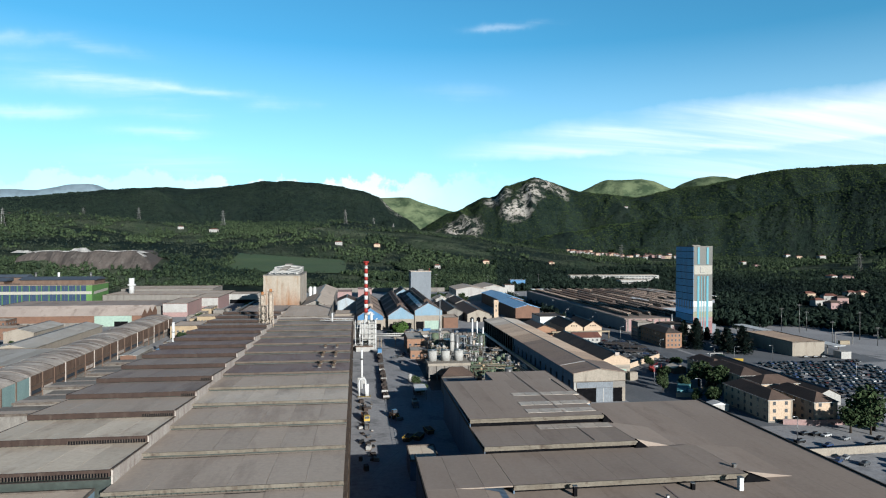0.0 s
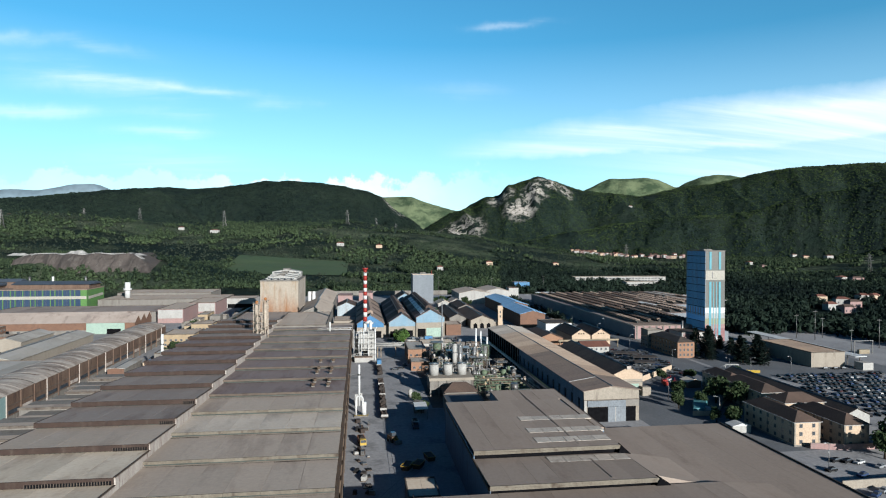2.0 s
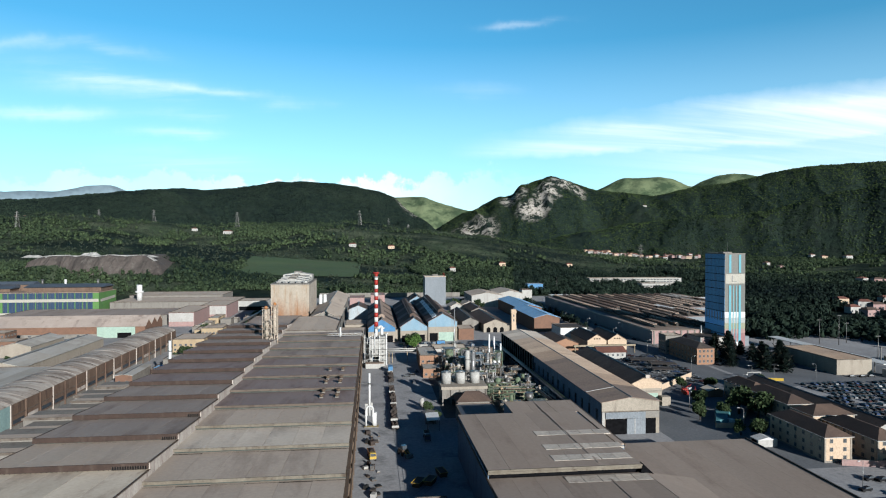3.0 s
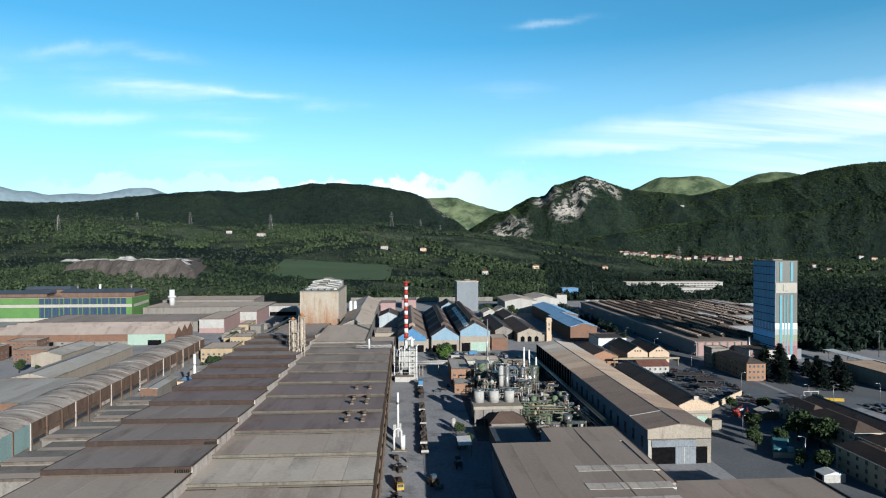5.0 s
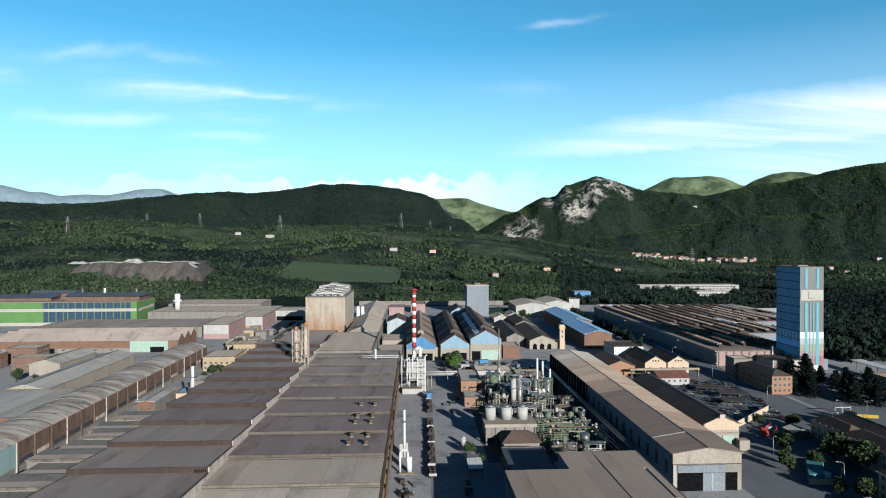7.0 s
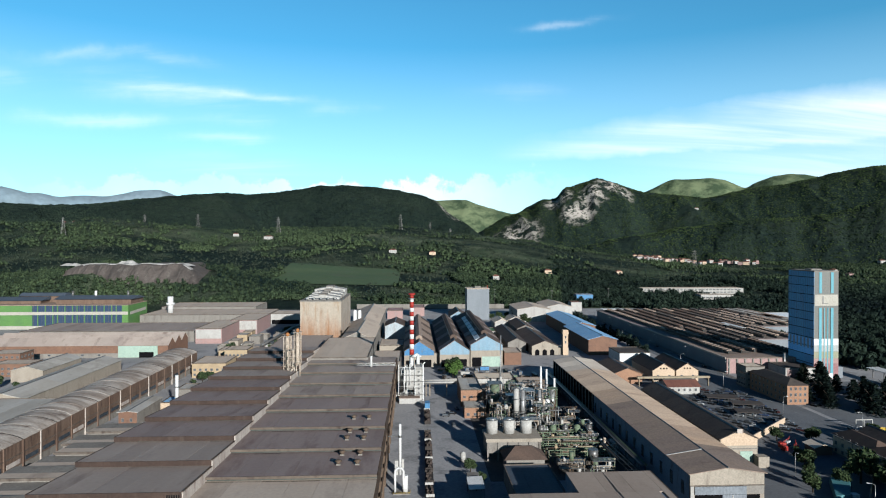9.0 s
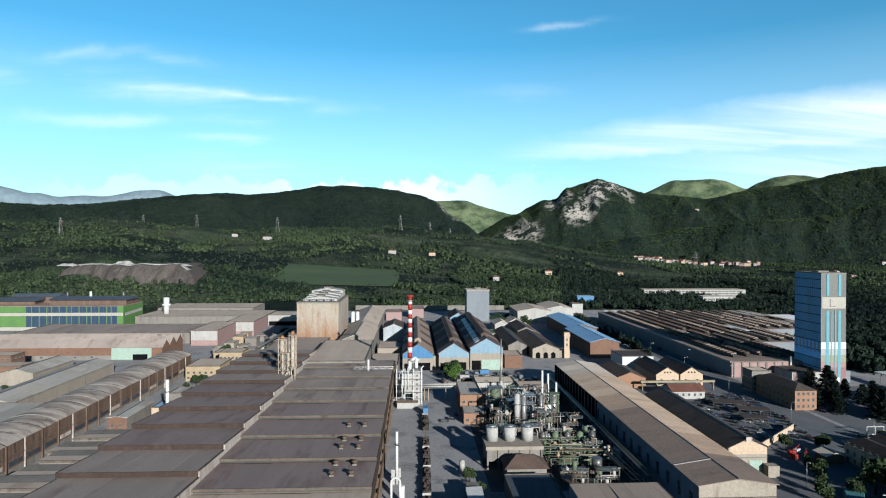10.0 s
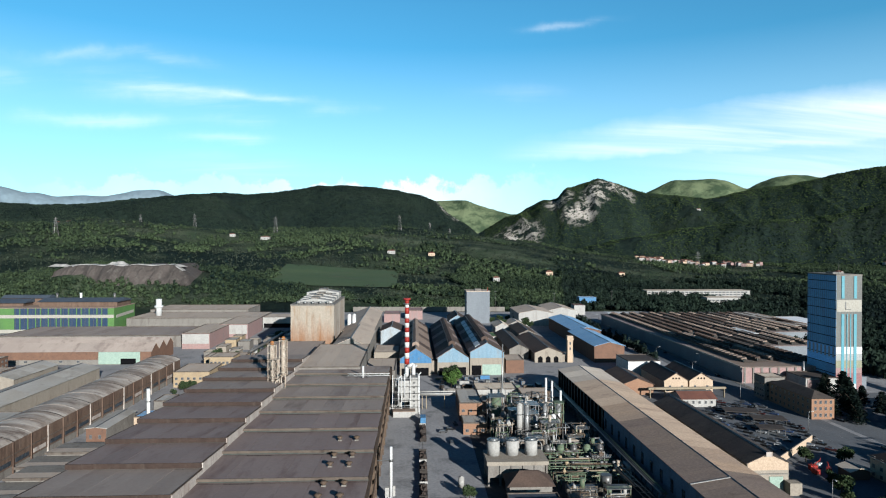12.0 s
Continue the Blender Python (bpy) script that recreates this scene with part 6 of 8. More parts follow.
lattice_column("process_tower", "open steel frame crowded with green vessel and pipes", 50.5, 398, 0, 15, 3.4, STEEL, GREEN_STEEL, "frames")
lattice_column("process_tower", "open steel process frame with pale pipes", 66, 392, 0, 12.5, 3.6, STEEL_BRIGHT, None, "frames")
lattice_column("process_tower", "open steel process frame with pale pipes", 72, 372, 0, 9.5, 3.0, GREEN_STEEL, STEEL_BRIGHT, "frames")
lattice_column("process_tower", "open steel process frame with pale pipes", 57, 384, 0, 12, 2.4, STEEL_BRIGHT, STEEL, "frames")
lattice_column("process_tower", "open steel process frame with pale pipes", 79, 388, 0, 14, 2.0, GREEN_STEEL, STEEL_BRIGHT, "frames")
rng = random.Random(7)
for i in range(58):
    x, y, z = rng.uniform(44, 80), rng.uniform(346, 426), rng.uniform(2.5, 11)
    t = thing("process_pipe", x, y, 0, 0, "bent process pipe on thin supports", "pipe", "process pipes")
    a, b = rng.uniform(4, 12), rng.uniform(-9, 9)
    m = rng.choice((STEEL_BRIGHT, STEEL, STEEL, WHITE_WALL, GREEN_STEEL, RUST_STEEL, RUST_STEEL))
    part("pipe", Shape().pipe([(0, 0, 0), (0, 0, z), (a, 0, z), (a, b, z), (a, b, 0)], rng.uniform(0.16, 0.38), 8), m, t)
    part("flange", Shape().tube((a * 0.5 - 0.12, 0, z), (a * 0.5 + 0.12, 0, z), 0.6, 0.6, 10), STEEL, t)
    part("support", Shape().box(a * 0.5 - 0.12, a * 0.5 + 0.12, -0.12, 0.12, 0, z), STEEL, t)
for i in range(18):
    x, y = rng.uniform(46, 82), rng.uniform(346, 424)
    t = thing("control_cabin", x, y, 0, 0, "small grey equipment cabin between the pipes", "cabin", "cabins")
    w, d, h = rng.uniform(2.5, 6), rng.uniform(2.5, 5), rng.uniform(2.4, 6.5)
    part("body", Shape().box(0, w, 0, d, 0, h), rng.choice((WHITE_WALL, CONCRETE, CONCRETE, STEEL, RUST_STEEL)), t)
    part("roof", Shape().box(-0.2, w + 0.2, -0.2, d + 0.2, h, h + 0.2), ROOF_GREY, t)
    part("door", Shape().box(w * 0.3, w * 0.3 + 0.9, -0.08, -0.005, 0, 2.0), GREEN_STEEL, t)


def process_skid(x, y, turn, w, d, h, main):
    """A small unit of plant: a frame of two floors with drums, pipes and rails."""
    t = thing("process_skid", x, y, 0, turn, "crowded process unit with drums and pipes on a steel frame", "process unit", "process units")
    for a in (0, w):
        for b in (0, d):
            part("post", Shape().box(a - 0.12, a + 0.12, b - 0.12, b + 0.12, 0, h), main, t)
    for z in (h * 0.5, h):
        part("platform", Shape().box(-0.3, w + 0.3, -0.3, d + 0.3, z - 0.16, z), STEEL, t)
        rail = Shape()
        for zz in (0.5, 1.0):
            rail.box(-0.3, w + 0.3, -0.33, -0.27, z + zz, z + zz + 0.06).box(-0.33, -0.27, -0.3, d + 0.3, z + zz, z + zz + 0.06)
        for i in range(5):
            rail.box(w * i / 4 - 0.03, w * i / 4 + 0.03, -0.33, -0.27, z, z + 1.05)
        part("handrail", rail, rng.choice((WHITE_WALL, OCHRE, main)), t)
    for i in range(3):
        r, px = rng.uniform(0.45, 0.95), w * (i + 0.5) / 3
        z = rng.choice((0.0, h * 0.5, h))
        if rng.random() < 0.6:
            part("drum", Shape().tube((px, d / 2, z), (px, d / 2, z + rng.uniform(1.8, 3.6)), r, r, 12).dome(px, d / 2, z + 1.8, r, r * 0.5), rng.choice((STEEL_BRIGHT, WHITE_WALL, GREEN_STEEL, PALE_STEEL)), t)
        else:
            part("drum", Shape().tube((px, 0.2, z + r + 0.2), (px, d - 0.2, z + r + 0.2), r, r, 12), rng.choice((STEEL_BRIGHT, WHITE_WALL, GREEN_STEEL, RUST_STEEL)), t)
    for i in range(5):
        xa, xb, ya, z = rng.uniform(-0.5, w), rng.uniform(0, w + 1.5), rng.uniform(-0.8, d), rng.uniform(h * 0.4, h + 2)
        part("pipe", Shape().pipe([(xa, ya, 0), (xa, ya, z), (xb, ya, z), (xb, d + 0.4, z), (xb, d + 0.4, z * 0.4)], rng.uniform(0.1, 0.24), 8), rng.choice((STEEL_BRIGHT, PALE_STEEL, WHITE_WALL, STEEL, RUST_STEEL)), t)
    part("ladder", Shape().box(w + 0.3, w + 0.36, 0.3, 0.36, 0, h + 1).box(w + 0.3, w + 0.36, 0.8, 0.86, 0, h + 1), STEEL, t)


for x, y, turn, w, d, h in ((46, 352, 0, 7, 4, 7), (57, 349, 0, 8, 5, 9), (68, 352, 0, 6, 4, 6), (76, 356, 8, 7, 4, 7), (47, 366, 0, 6, 5, 9), (66, 364, 0, 8, 4, 11), (82, 368, 0, 6, 5, 7), (46, 380, 0, 5, 5, 8), (60, 392, 0, 5, 5, 12),
                            (72, 400, 0, 8, 5, 9), (48, 412, 0, 9, 6, 10), (62, 412, 0, 8, 6, 8), (74, 416, 0, 8, 6, 7), (50, 430, 0, 8, 5, 6), (62, 428, 0, 7, 6, 7), (84, 348, 0, 5, 6, 6), (80, 334, 0, 7, 4, 6), (64, 305.5, 0, 9, 4, 5), (76, 303, 0, 8, 4, 6), (86, 322, 0, 5, 5, 5)):
    process_skid(x, y, turn, w, d, h, rng.choice((STEEL, GREEN_STEEL, RUST_STEEL, STEEL_BRIGHT)))
# green pipe racks east of the tanks
for k in range(4):
    y = 318 + k * 7.5 + (k % 2) * 1.2
    t = thing("pipe_rack", 62, y, 0, 0, "green steel pipe rack with rows of pipes", "pipe rack", "pipe racks")
    for i in range(6):
        part("post", Shape().box(i * 5.2, i * 5.2 + 0.3, 0, 0.3, 0, 5.2), GREEN_STEEL, t)
        part("post", Shape().box(i * 5.2, i * 5.2 + 0.3, 3.4, 3.7, 0, 5.2), GREEN_STEEL, t)
    for z in (3.2, 5.2):
        part("beam", Shape().box(-0.3, 26.8, -0.1, 0.3, z, z + 0.25), GREEN_STEEL, t)
        part("beam", Shape().box(-0.3, 26.8, 3.4, 3.8, z, z + 0.25), GREEN_STEEL, t)
        for j in range(3):
            xa = rng.uniform(-2, 9)
            xb = xa + rng.uniform(7, 18)
            part("pipe", Shape().pipe([(xa, 0.7 + j * 1.1, 0.2), (xa, 0.7 + j * 1.1, z + 0.55), (xb, 0.7 + j * 1.1, z + 0.55), (xb, 0.7 + j * 1.1, z - 1.5)], rng.uniform(0.14, 0.3), 8), (GREEN_STEEL, RUST_STEEL, BEIGE_STEEL, STEEL)[(j + k) % 4], t)
        for j in range(5):
            xa = rng.uniform(0, 25)
            part("valve", Shape().tube((xa, 1.8, z), (xa, 1.8, z + rng.uniform(0.8, 2.4)), 0.3, 0.3, 8).tube((xa - 0.6, 1.8, z + 0.9), (xa + 0.6, 1.8, z + 0.9), 0.45, 0.45, 8), rng.choice((RUST_STEEL, OCHRE, GREEN_STEEL, STEEL, STEEL_BRIGHT)), t)
    for i in range(5 if k == 3 else 0):
        part("drum", Shape().tube((2 + i * 5.4, 1.8, 5.4), (2 + i * 5.4, 1.8, 7.4), 1.5, 1.5, 14).dome(2 + i * 5.4, 1.8, 7.4, 1.5, 0.8), GREEN_STEEL if i % 2 else STEEL, t)
drum = thing("horizontal_drum", 70, 312.5, 0, 0, "beige horizontal drum on concrete saddles", "vessel")
part("shell", Shape().tube((-6, 0, 2.6), (7, 0, 2.6), 1.5, 1.5, 16), BEIGE_WALL, drum)
for sx in (-4, 5):
    part("saddle", Shape().box(sx - 0.4, sx + 0.4, -1.2, 1.2, 0, 1.5), CONCRETE, drum)
flat_block("slate_roofed_store", "low store with a dark slate-blue flat roof", 41, 58, 271, 300, 6.0, CONCRETE, ROOF_SLATE, category="store", sheets=3)
conv = thing("conveyor_bridge", 84, 318, 0, 0, "inclined dark truss conveyor", "conveyor")
for s in (-0.9, 0.9):
    part("chord", Shape().tube((s, 0, 7.5), (8 + s, -34, 1.6), 0.16, 0.16, 6), STEEL, conv)
    part("chord", Shape().tube((s, 0, 9.3), (8 + s, -34, 3.4), 0.16, 0.16, 6), STEEL, conv)
    for i in range(9):
        part("strut", Shape().tube((8 * i / 9 + s, -34 * i / 9, 7.5 - 5.9 * i / 9), (8 * (i + 1) / 9 + s, -34 * (i + 1) / 9, 9.3 - 5.9 * (i + 1) / 9), 0.09, 0.09, 5), STEEL, conv)
part("belt", Shape().loft([(-0.8, 0, 7.6), (7.2, -34, 1.7), (8.8, -34, 1.7), (0.8, 0, 7.6)], [(-0.8, 0, 7.8), (7.2, -34, 1.9), (8.8, -34, 1.9), (0.8, 0, 7.8)]), RUBBER, conv)
part("trestle", Shape().box(3.6, 4.2, -16.5, -16.1, 0, 4.6), STEEL, conv)
bin_ = thing("hopper_bin", 78, 311, 0, 0, "dark steel hopper on four legs", "hopper")
part("bin", Shape().tube((0, 0, 4.2), (0, 0, 8.0), 2.0, 2.0, 14), STEEL, bin_)
part("cone", Shape().tube((0, 0, 2.2), (0, 0, 4.2), 0.5, 2.0, 14), RUST_STEEL, bin_)
for a in (-1.5, 1.5):
    for b in (-1.5, 1.5):
        part("leg", Shape().box(a - 0.12, a + 0.12, b - 0.12, b + 0.12, 0, 4.4), STEEL, bin_)
long_rack = thing("long_pipe_bridge", 93.5, 300, 0, 0, "long pipe bridge that follows the hall wall", "pipe rack")
for i in range(16):
    part("trestle", Shape().box(-1.5, -1.2, i * 11, i * 11 + 0.3, 0, 5.4).box(1.2, 1.5, i * 11, i * 11 + 0.3, 0, 5.4).box(-1.5, 1.5, i * 11, i * 11 + 0.3, 5.4, 5.7), STEEL, long_rack)
for j, m in enumerate((STEEL_BRIGHT, STEEL, GREEN_STEEL)):
    part("pipe", Shape().tube((-0.9 + 0.9 * j, -2, 6.1), (-0.9 + 0.9 * j, 172, 6.1), 0.38, 0.38, 8), m, long_rack)
for x, y, w, d, h, m in ((33, 406, 11.5, 30, 9.0, ORANGE), (33.2, 384, 11.0, 13, 5.2, ORANGE)):
    o = flat_block("orange_cabin_block", "orange brick block with a pale flat roof", x, x + w, y, y + d, h, m, ROOF_ZINC, category="building", group="orange blocks", sheets=2)
    panes(o, [(w * (i + 0.5) / 3, -0.02, 2.0 + 3.4 * j) for i in range(3) for j in range(int(h / 3.4))], 1.5, 1.4, "-y")
    panes(o, [(-0.02, d * (i + 0.5) / 5, 2.0 + 3.4 * j) for i in range(5) for j in range(int(h / 3.4))], 1.5, 1.4, "-x")
flat_block("low_plant_store", "low grey store with pale roof sheets", 46, 70, 452, 468, 5.0, WHITE_WALL, ROOF_PALE, category="store")
flat_block("low_plant_store", "low grey store with pale roof sheets", 70, 92, 430, 452, 5.5, BEIGE_WALL, ROOF_GREY, category="store")
flat_block("low_plant_store", "low grey store with pale roof sheets", 44, 60, 425, 440, 4.5, WHITE_WALL, ROOF_GREY, category="store")
flat_block("brick_switch_house", "red brick switch house beside the sheds", 73.5, 86, 520, 540, 9.0, BRICK, ROOF_GREY, category="building", sheets=2)
flat_block("pale_annex", "low pale annex with a flat sheet roof", -19.4, -1.2, 555, 585, 9.0, BEIGE_WALL, ROOF_GREY, category="factory annex", sheets=2)
gable_hall("pale_blue_shed", "pale blue shed with a brown pitched roof", -19.5, -0.5, 646, 684, 12.0, 16.0, PALE_BLUE, ROOF_BROWN, sheets=4, category="factory annex")
gable_hall("blue_ended_shed", "far shed with a light blue gable", 44, 60, 690, 730, 16.0, 21.0, BEIGE_WALL, ROOF_BROWN, sheets=4, gable=LIGHT_BLUE, category="factory annex")
gable_hall("small_gabled_store", "small store with a pale grey roof", 90, 104, 700, 728, 8.0, 11.5, WHITE_WALL, ROOF_PALE, sheets=3, category="store")
gable_hall("small_gabled_store", "small store with a pale grey roof", 105, 120, 712, 740, 8.5, 12.0, WHITE_WALL, ROOF_GREY, sheets=3, category="store")
flat_block("green_roofed_annex", "low annex with a green sheet roof", 76, 92, 640, 664, 7.5, WHITE_WALL, GREEN_ROOF, category="factory annex", sheets=2)
flat_block("grey_shed", "low grey box shed with sheet roof", -20, -1.5, 470, 510, 12.5, CONCRETE, ROOF_GREY, category="factory annex", sheets=2)
flat_block("pink_shed", "faded pink shed with a pink sheet roof", -24, -6, 800, 832, 9.5, PINK_WALL, PINK_WALL, category="store", sheets=3)
flat_block("pink_shed", "faded pink shed with a pink sheet roof", 2, 20, 826, 860, 10.5, PINK_WALL, PINK_WALL, category="store", sheets=3)

# ---- the street between the halls ----
for k in range(10):
    y = 284 + k * 12.6
    if k == 6:
        continue
    w = thing("scrap_wagon", 13.2 + 0.012 * (y - 284), y, 0, rng.uniform(-1.2, 1.2), "flat rail wagon heaped with rusty scrap" if k != 9 else "small blue rail tractor", "wagon", "rail wagons")
    part("bed", Shape().box(-1.5, 1.5, 0, 10.8, 0.9, 1.4), SHEET_BLACK, w)
    for yy in (1.6, 9.2):
        for xx in (-1.2, 1.0):
            part("wheel", Shape().tube((xx, yy, 0.45), (xx + 0.2, yy, 0.45), 0.45, 0.45, 12), STEEL, w)
    if k == 9:
        part("cab", Shape().box(-1.3, 1.3, 1.5, 7.5, 1.4, 4.0), STRONG_BLUE, w)
        continue
    part("end_board", Shape().box(-1.5, 1.5, 0, 0.2, 1.4, 2.3), WHITE_WALL if k % 3 == 0 else SHEET_BLACK, w)
    part("end_board", Shape().box(-1.5, 1.5, 10.6, 10.8, 1.4, 2.3), WHITE_WALL if k % 4 == 0 else SHEET_BLACK, w)
    for i in range(9):
        sx, sy, sz = rng.uniform(-1.0, 1.0), rng.uniform(1.2, 9.6), rng.uniform(0.5, 1.3)
        part("scrap_piece", Shape().loft([(sx - 0.6, sy - 0.7, 1.4), (sx + 0.6, sy - 0.6, 1.4), (sx + 0.5, sy + 0.8, 1.4), (sx - 0.7, sy + 0.6, 1.4)], [(sx - 0.3, sy - 0.4, 1.4 + sz), (sx + 0.4, sy - 0.2, 1.2 + sz), (sx + 0.2, sy + 0.5, 1.5 + sz), (sx - 0.4, sy + 0.3, 1.3 + sz)]), SCRAP, w)
rails = thing("rail_track", 13.2, 200, 0, 0, "twin steel rails sunk in the yard", "track", kind="structure")
for x in (-0.75, 0.75):
    part("rail", Shape().box(x - 0.05, x + 0.05, 0, 230, 0.0, 0.06), STEEL, rails)


arc = thing("curved_track", 20, 215, 0, 0, "worn pale curve of sunken rails in the yard", "track", kind="structure")
curve = [(-17 + 2.0 * i, -27 + 4.6 * i - 0.085 * i * i, 0) for i in range(16)]
for off, w in ((0.0, 0.75), (1.5, 0.22), (-1.3, 0.22)):
    band = Shape()
    for (xa, ya, _), (xb, yb, _) in zip(curve, curve[1:]):
        band.loft([(xa + off, ya, -0.02), (xa + off + w, ya - w * 0.4, -0.02), (xb + off + w, yb - w * 0.4, -0.02), (xb + off, yb, -0.02)], [(xa + off, ya, 0.012), (xa + off + w, ya - w * 0.4, 0.012), (xb + off + w, yb - w * 0.4, 0.012), (xb + off, yb, 0.012)])
    part("rail_bed" if off == 0 else "rail", band, TRACK_PAINT if off == 0 else STEEL, arc)


def lorry(x, y, turn, cab, body, label):
    t = thing("tipper_lorry", x, y, 0, turn, label, "lorry", "lorries")
    part("chassis", Shape().box(-1.1, 1.1, -3.8, 3.8, 0.75, 1.05), STEEL, t)
    c = part("cab", Shape().loft([(-1.2, -3.9, 1.05), (1.2, -3.9, 1.05), (1.2, -1.9, 1.05), (-1.2, -1.9, 1.05)], [(-1.1, -3.6, 3.1), (1.1, -3.6, 3.1), (1.1, -1.95, 3.1), (-1.1, -1.95, 3.1)]), cab, t)
    part("windscreen", Shape().loft([(-1.0, -3.86, 2.0), (1.0, -3.86, 2.0), (1.0, -3.74, 2.0), (-1.0, -3.74, 2.0)], [(-0.95, -3.71, 2.9), (0.95, -3.71, 2.9), (0.95, -3.6, 2.9), (-0.95, -3.6, 2.9)]), GLASS, c)
    part("tipper_body", Shape().loft([(-1.15, -1.6, 1.1), (1.15, -1.6, 1.1), (1.15, 3.9, 1.1), (-1.15, 3.9, 1.1)], [(-1.3, -1.7, 2.7), (1.3, -1.7, 2.7), (1.3, 4.1, 2.7), (-1.3, 4.1, 2.7)]), body, t)
    part("load", Shape().loft([(-1.1, -1.4, 2.7), (1.1, -1.4, 2.7), (1.1, 3.8, 2.7), (-1.1, 3.8, 2.7)], [(-0.3, 0, 3.3), (0.4, 0.2, 3.2), (0.3, 2.2, 3.3), (-0.4, 2, 3.2)]), SCRAP, t)
    for yy in (-2.9, 1.6, 3.0):
        for xx in (-1.2, 0.9):
            part("wheel", Shape().tube((xx, yy, 0.5), (xx + 0.3, yy, 0.5), 0.5, 0.5, 14), RUBBER, t)


lorry(3.2, 252, 8, YELLOW, ORANGE_PAINT, "yellow lorry with an orange tipper body")
lorry(25.5, 272, 0, DARK_BLUE, STEEL, "dark lorry parked in the shade")
ld = thing("wheel_loader", 15.6, 253.5, 0, 25, "dark wheel loader with a raised arm", "loader")
part("body", Shape().box(-1.3, 1.3, -0.5, 3.4, 1.1, 2.3), RUST_STEEL, ld)
part("cab", Shape().box(-0.9, 0.9, 0.2, 1.9, 2.3, 3.7), GLASS, ld)
part("arm", Shape().tube((-0.6, -0.4, 1.9), (-0.6, -3.0, 1.2), 0.2, 0.2, 8).tube((0.6, -0.4, 1.9), (0.6, -3.0, 1.2), 0.2, 0.2, 8), YELLOW, ld)
part("bucket", Shape().loft([(-1.5, -4.0, 0.2), (1.5, -4.0, 0.2), (1.5, -2.9, 0.2), (-1.5, -2.9, 0.2)], [(-1.5, -3.5, 1.4), (1.5, -3.5, 1.4), (1.5, -2.9, 1.5), (-1.5, -2.9, 1.5)]), STEEL, ld)
for yy in (-0.2, 2.8):
    for xx in (-1.5, 1.0):
        part("wheel", Shape().tube((xx, yy, 0.75), (xx + 0.5, yy, 0.75), 0.75, 0.75, 14), RUBBER, ld)
for x, y, turn in ((27, 233, 12), (18.5, 225, -25), (22.5, 226, -25)):
    s = thing("scrap_skip", x, y, 0, turn, "dark open skip with yellow rim", "skip", "skips")
    part("body", Shape().loft([(-1.2, -2.4, 0.1), (1.2, -2.4, 0.1), (1.2, 2.4, 0.1), (-1.2, 2.4, 0.1)], [(-1.4, -3, 1.7), (1.4, -3, 1.7), (1.4, 3, 1.7), (-1.4, 3, 1.7)]), RUST_STEEL, s)
    part("rim", Shape().box(-1.5, -1.35, -3.1, 3.1, 1.7, 1.85).box(1.35, 1.5, -3.1, 3.1, 1.7, 1.85).box(-1.5, 1.5, -3.1, -2.95, 1.7, 1.85), YELLOW, s)
    part("load", Shape().box(-1.2, 1.2, -2.7, 2.7, 1.55, 1.72), SCRAP, s)
can = thing("white_canopy", 29.2, 287, 0, 0, "white sheet canopy on posts beside a shed", "canopy")
part("roof", Shape().loft([(-2.8, -5, 4.4), (2.8, -5, 4.6), (2.8, 5, 5.2), (-2.8, 5, 5.0)], [(-2.8, -5, 4.55), (2.8, -5, 4.75), (2.8, 5, 5.35), (-2.8, 5, 5.15)]), WHITE_PAINT, can)
for a in (-2.5, 2.5):
    for b in (-4.6, 4.6):
        part("post", Shape().box(a - 0.1, a + 0.1, b - 0.1, b + 0.1, 0, 4.6), STEEL, can)
part("shed", Shape().box(-2.2, 2.2, 5.5, 12, 0, 4.2), CONCRETE, can)
box = flat_block("yard_box", "pale roofed box shed at the near wall", 15.8, 24.8, 186, 200, 6.0, BLUE_WALL, ROOF_PALE, category="shed", sheets=2)
tank = thing("white_yard_tank", 27.5, 322, 0, 0, "upright white tank in the yard", "tank")
part("shell", Shape().tube((0, 0, 0.5), (0, 0, 3.4), 1.1, 1.1, 16).dome(0, 0, 3.4, 1.1, 0.6), WHITE_WALL, tank)
part("foot", Shape().tube((0, 0, 0), (0, 0, 0.5), 1.0, 1.0, 12), CONCRETE, tank)
for i in range(34):
    x, y = rng.uniform(0.8, 6.5), rng.uniform(196, 284)
    if 246 < y < 259 and x > 0.5:
        continue
    s = thing("scrap_pallet", x, y, 0, rng.uniform(-30, 30), "stack of rusty plates and timber along the hall wall", "pallet", "yard clutter")
    w, d, h = rng.uniform(0.8, 2.2), rng.uniform(0.8, 2.8), rng.uniform(0.4, 1.8)
    part("pallet", Shape().box(-w / 2, w / 2, -d / 2, d / 2, 0, 0.2), RUST_STEEL, s)
    part("load", Shape().box(-w / 2.3, w / 2.2, -d / 2.2, d / 2.4, 0.2, h), rng.choice((SCRAP, SCRAP, STEEL, RUBBER, SHEET_BLACK, WHITE_WALL)), s)

def container(x, y, turn, material, label, l=6.1, h=2.6):
    t = thing("yard_container", x, y, 0, turn, label, "container", "yard containers")
    part("box", Shape().box(-1.2, 1.2, -l / 2, l / 2, 0.15, h), material, t)
    part("roof", Shape().box(-1.26, 1.26, -l / 2 - 0.05, l / 2 + 0.05, h, h + 0.08), STEEL, t)
    part("door", Shape().box(-1.05, 1.05, -l / 2 - 0.06, -l / 2 - 0.005, 0.25, h - 0.1), STEEL, t)
    part("skid", Shape().box(-1.1, 1.1, -l / 2 + 0.1, l / 2 - 0.1, 0, 0.15), SHEET_BLACK, t)


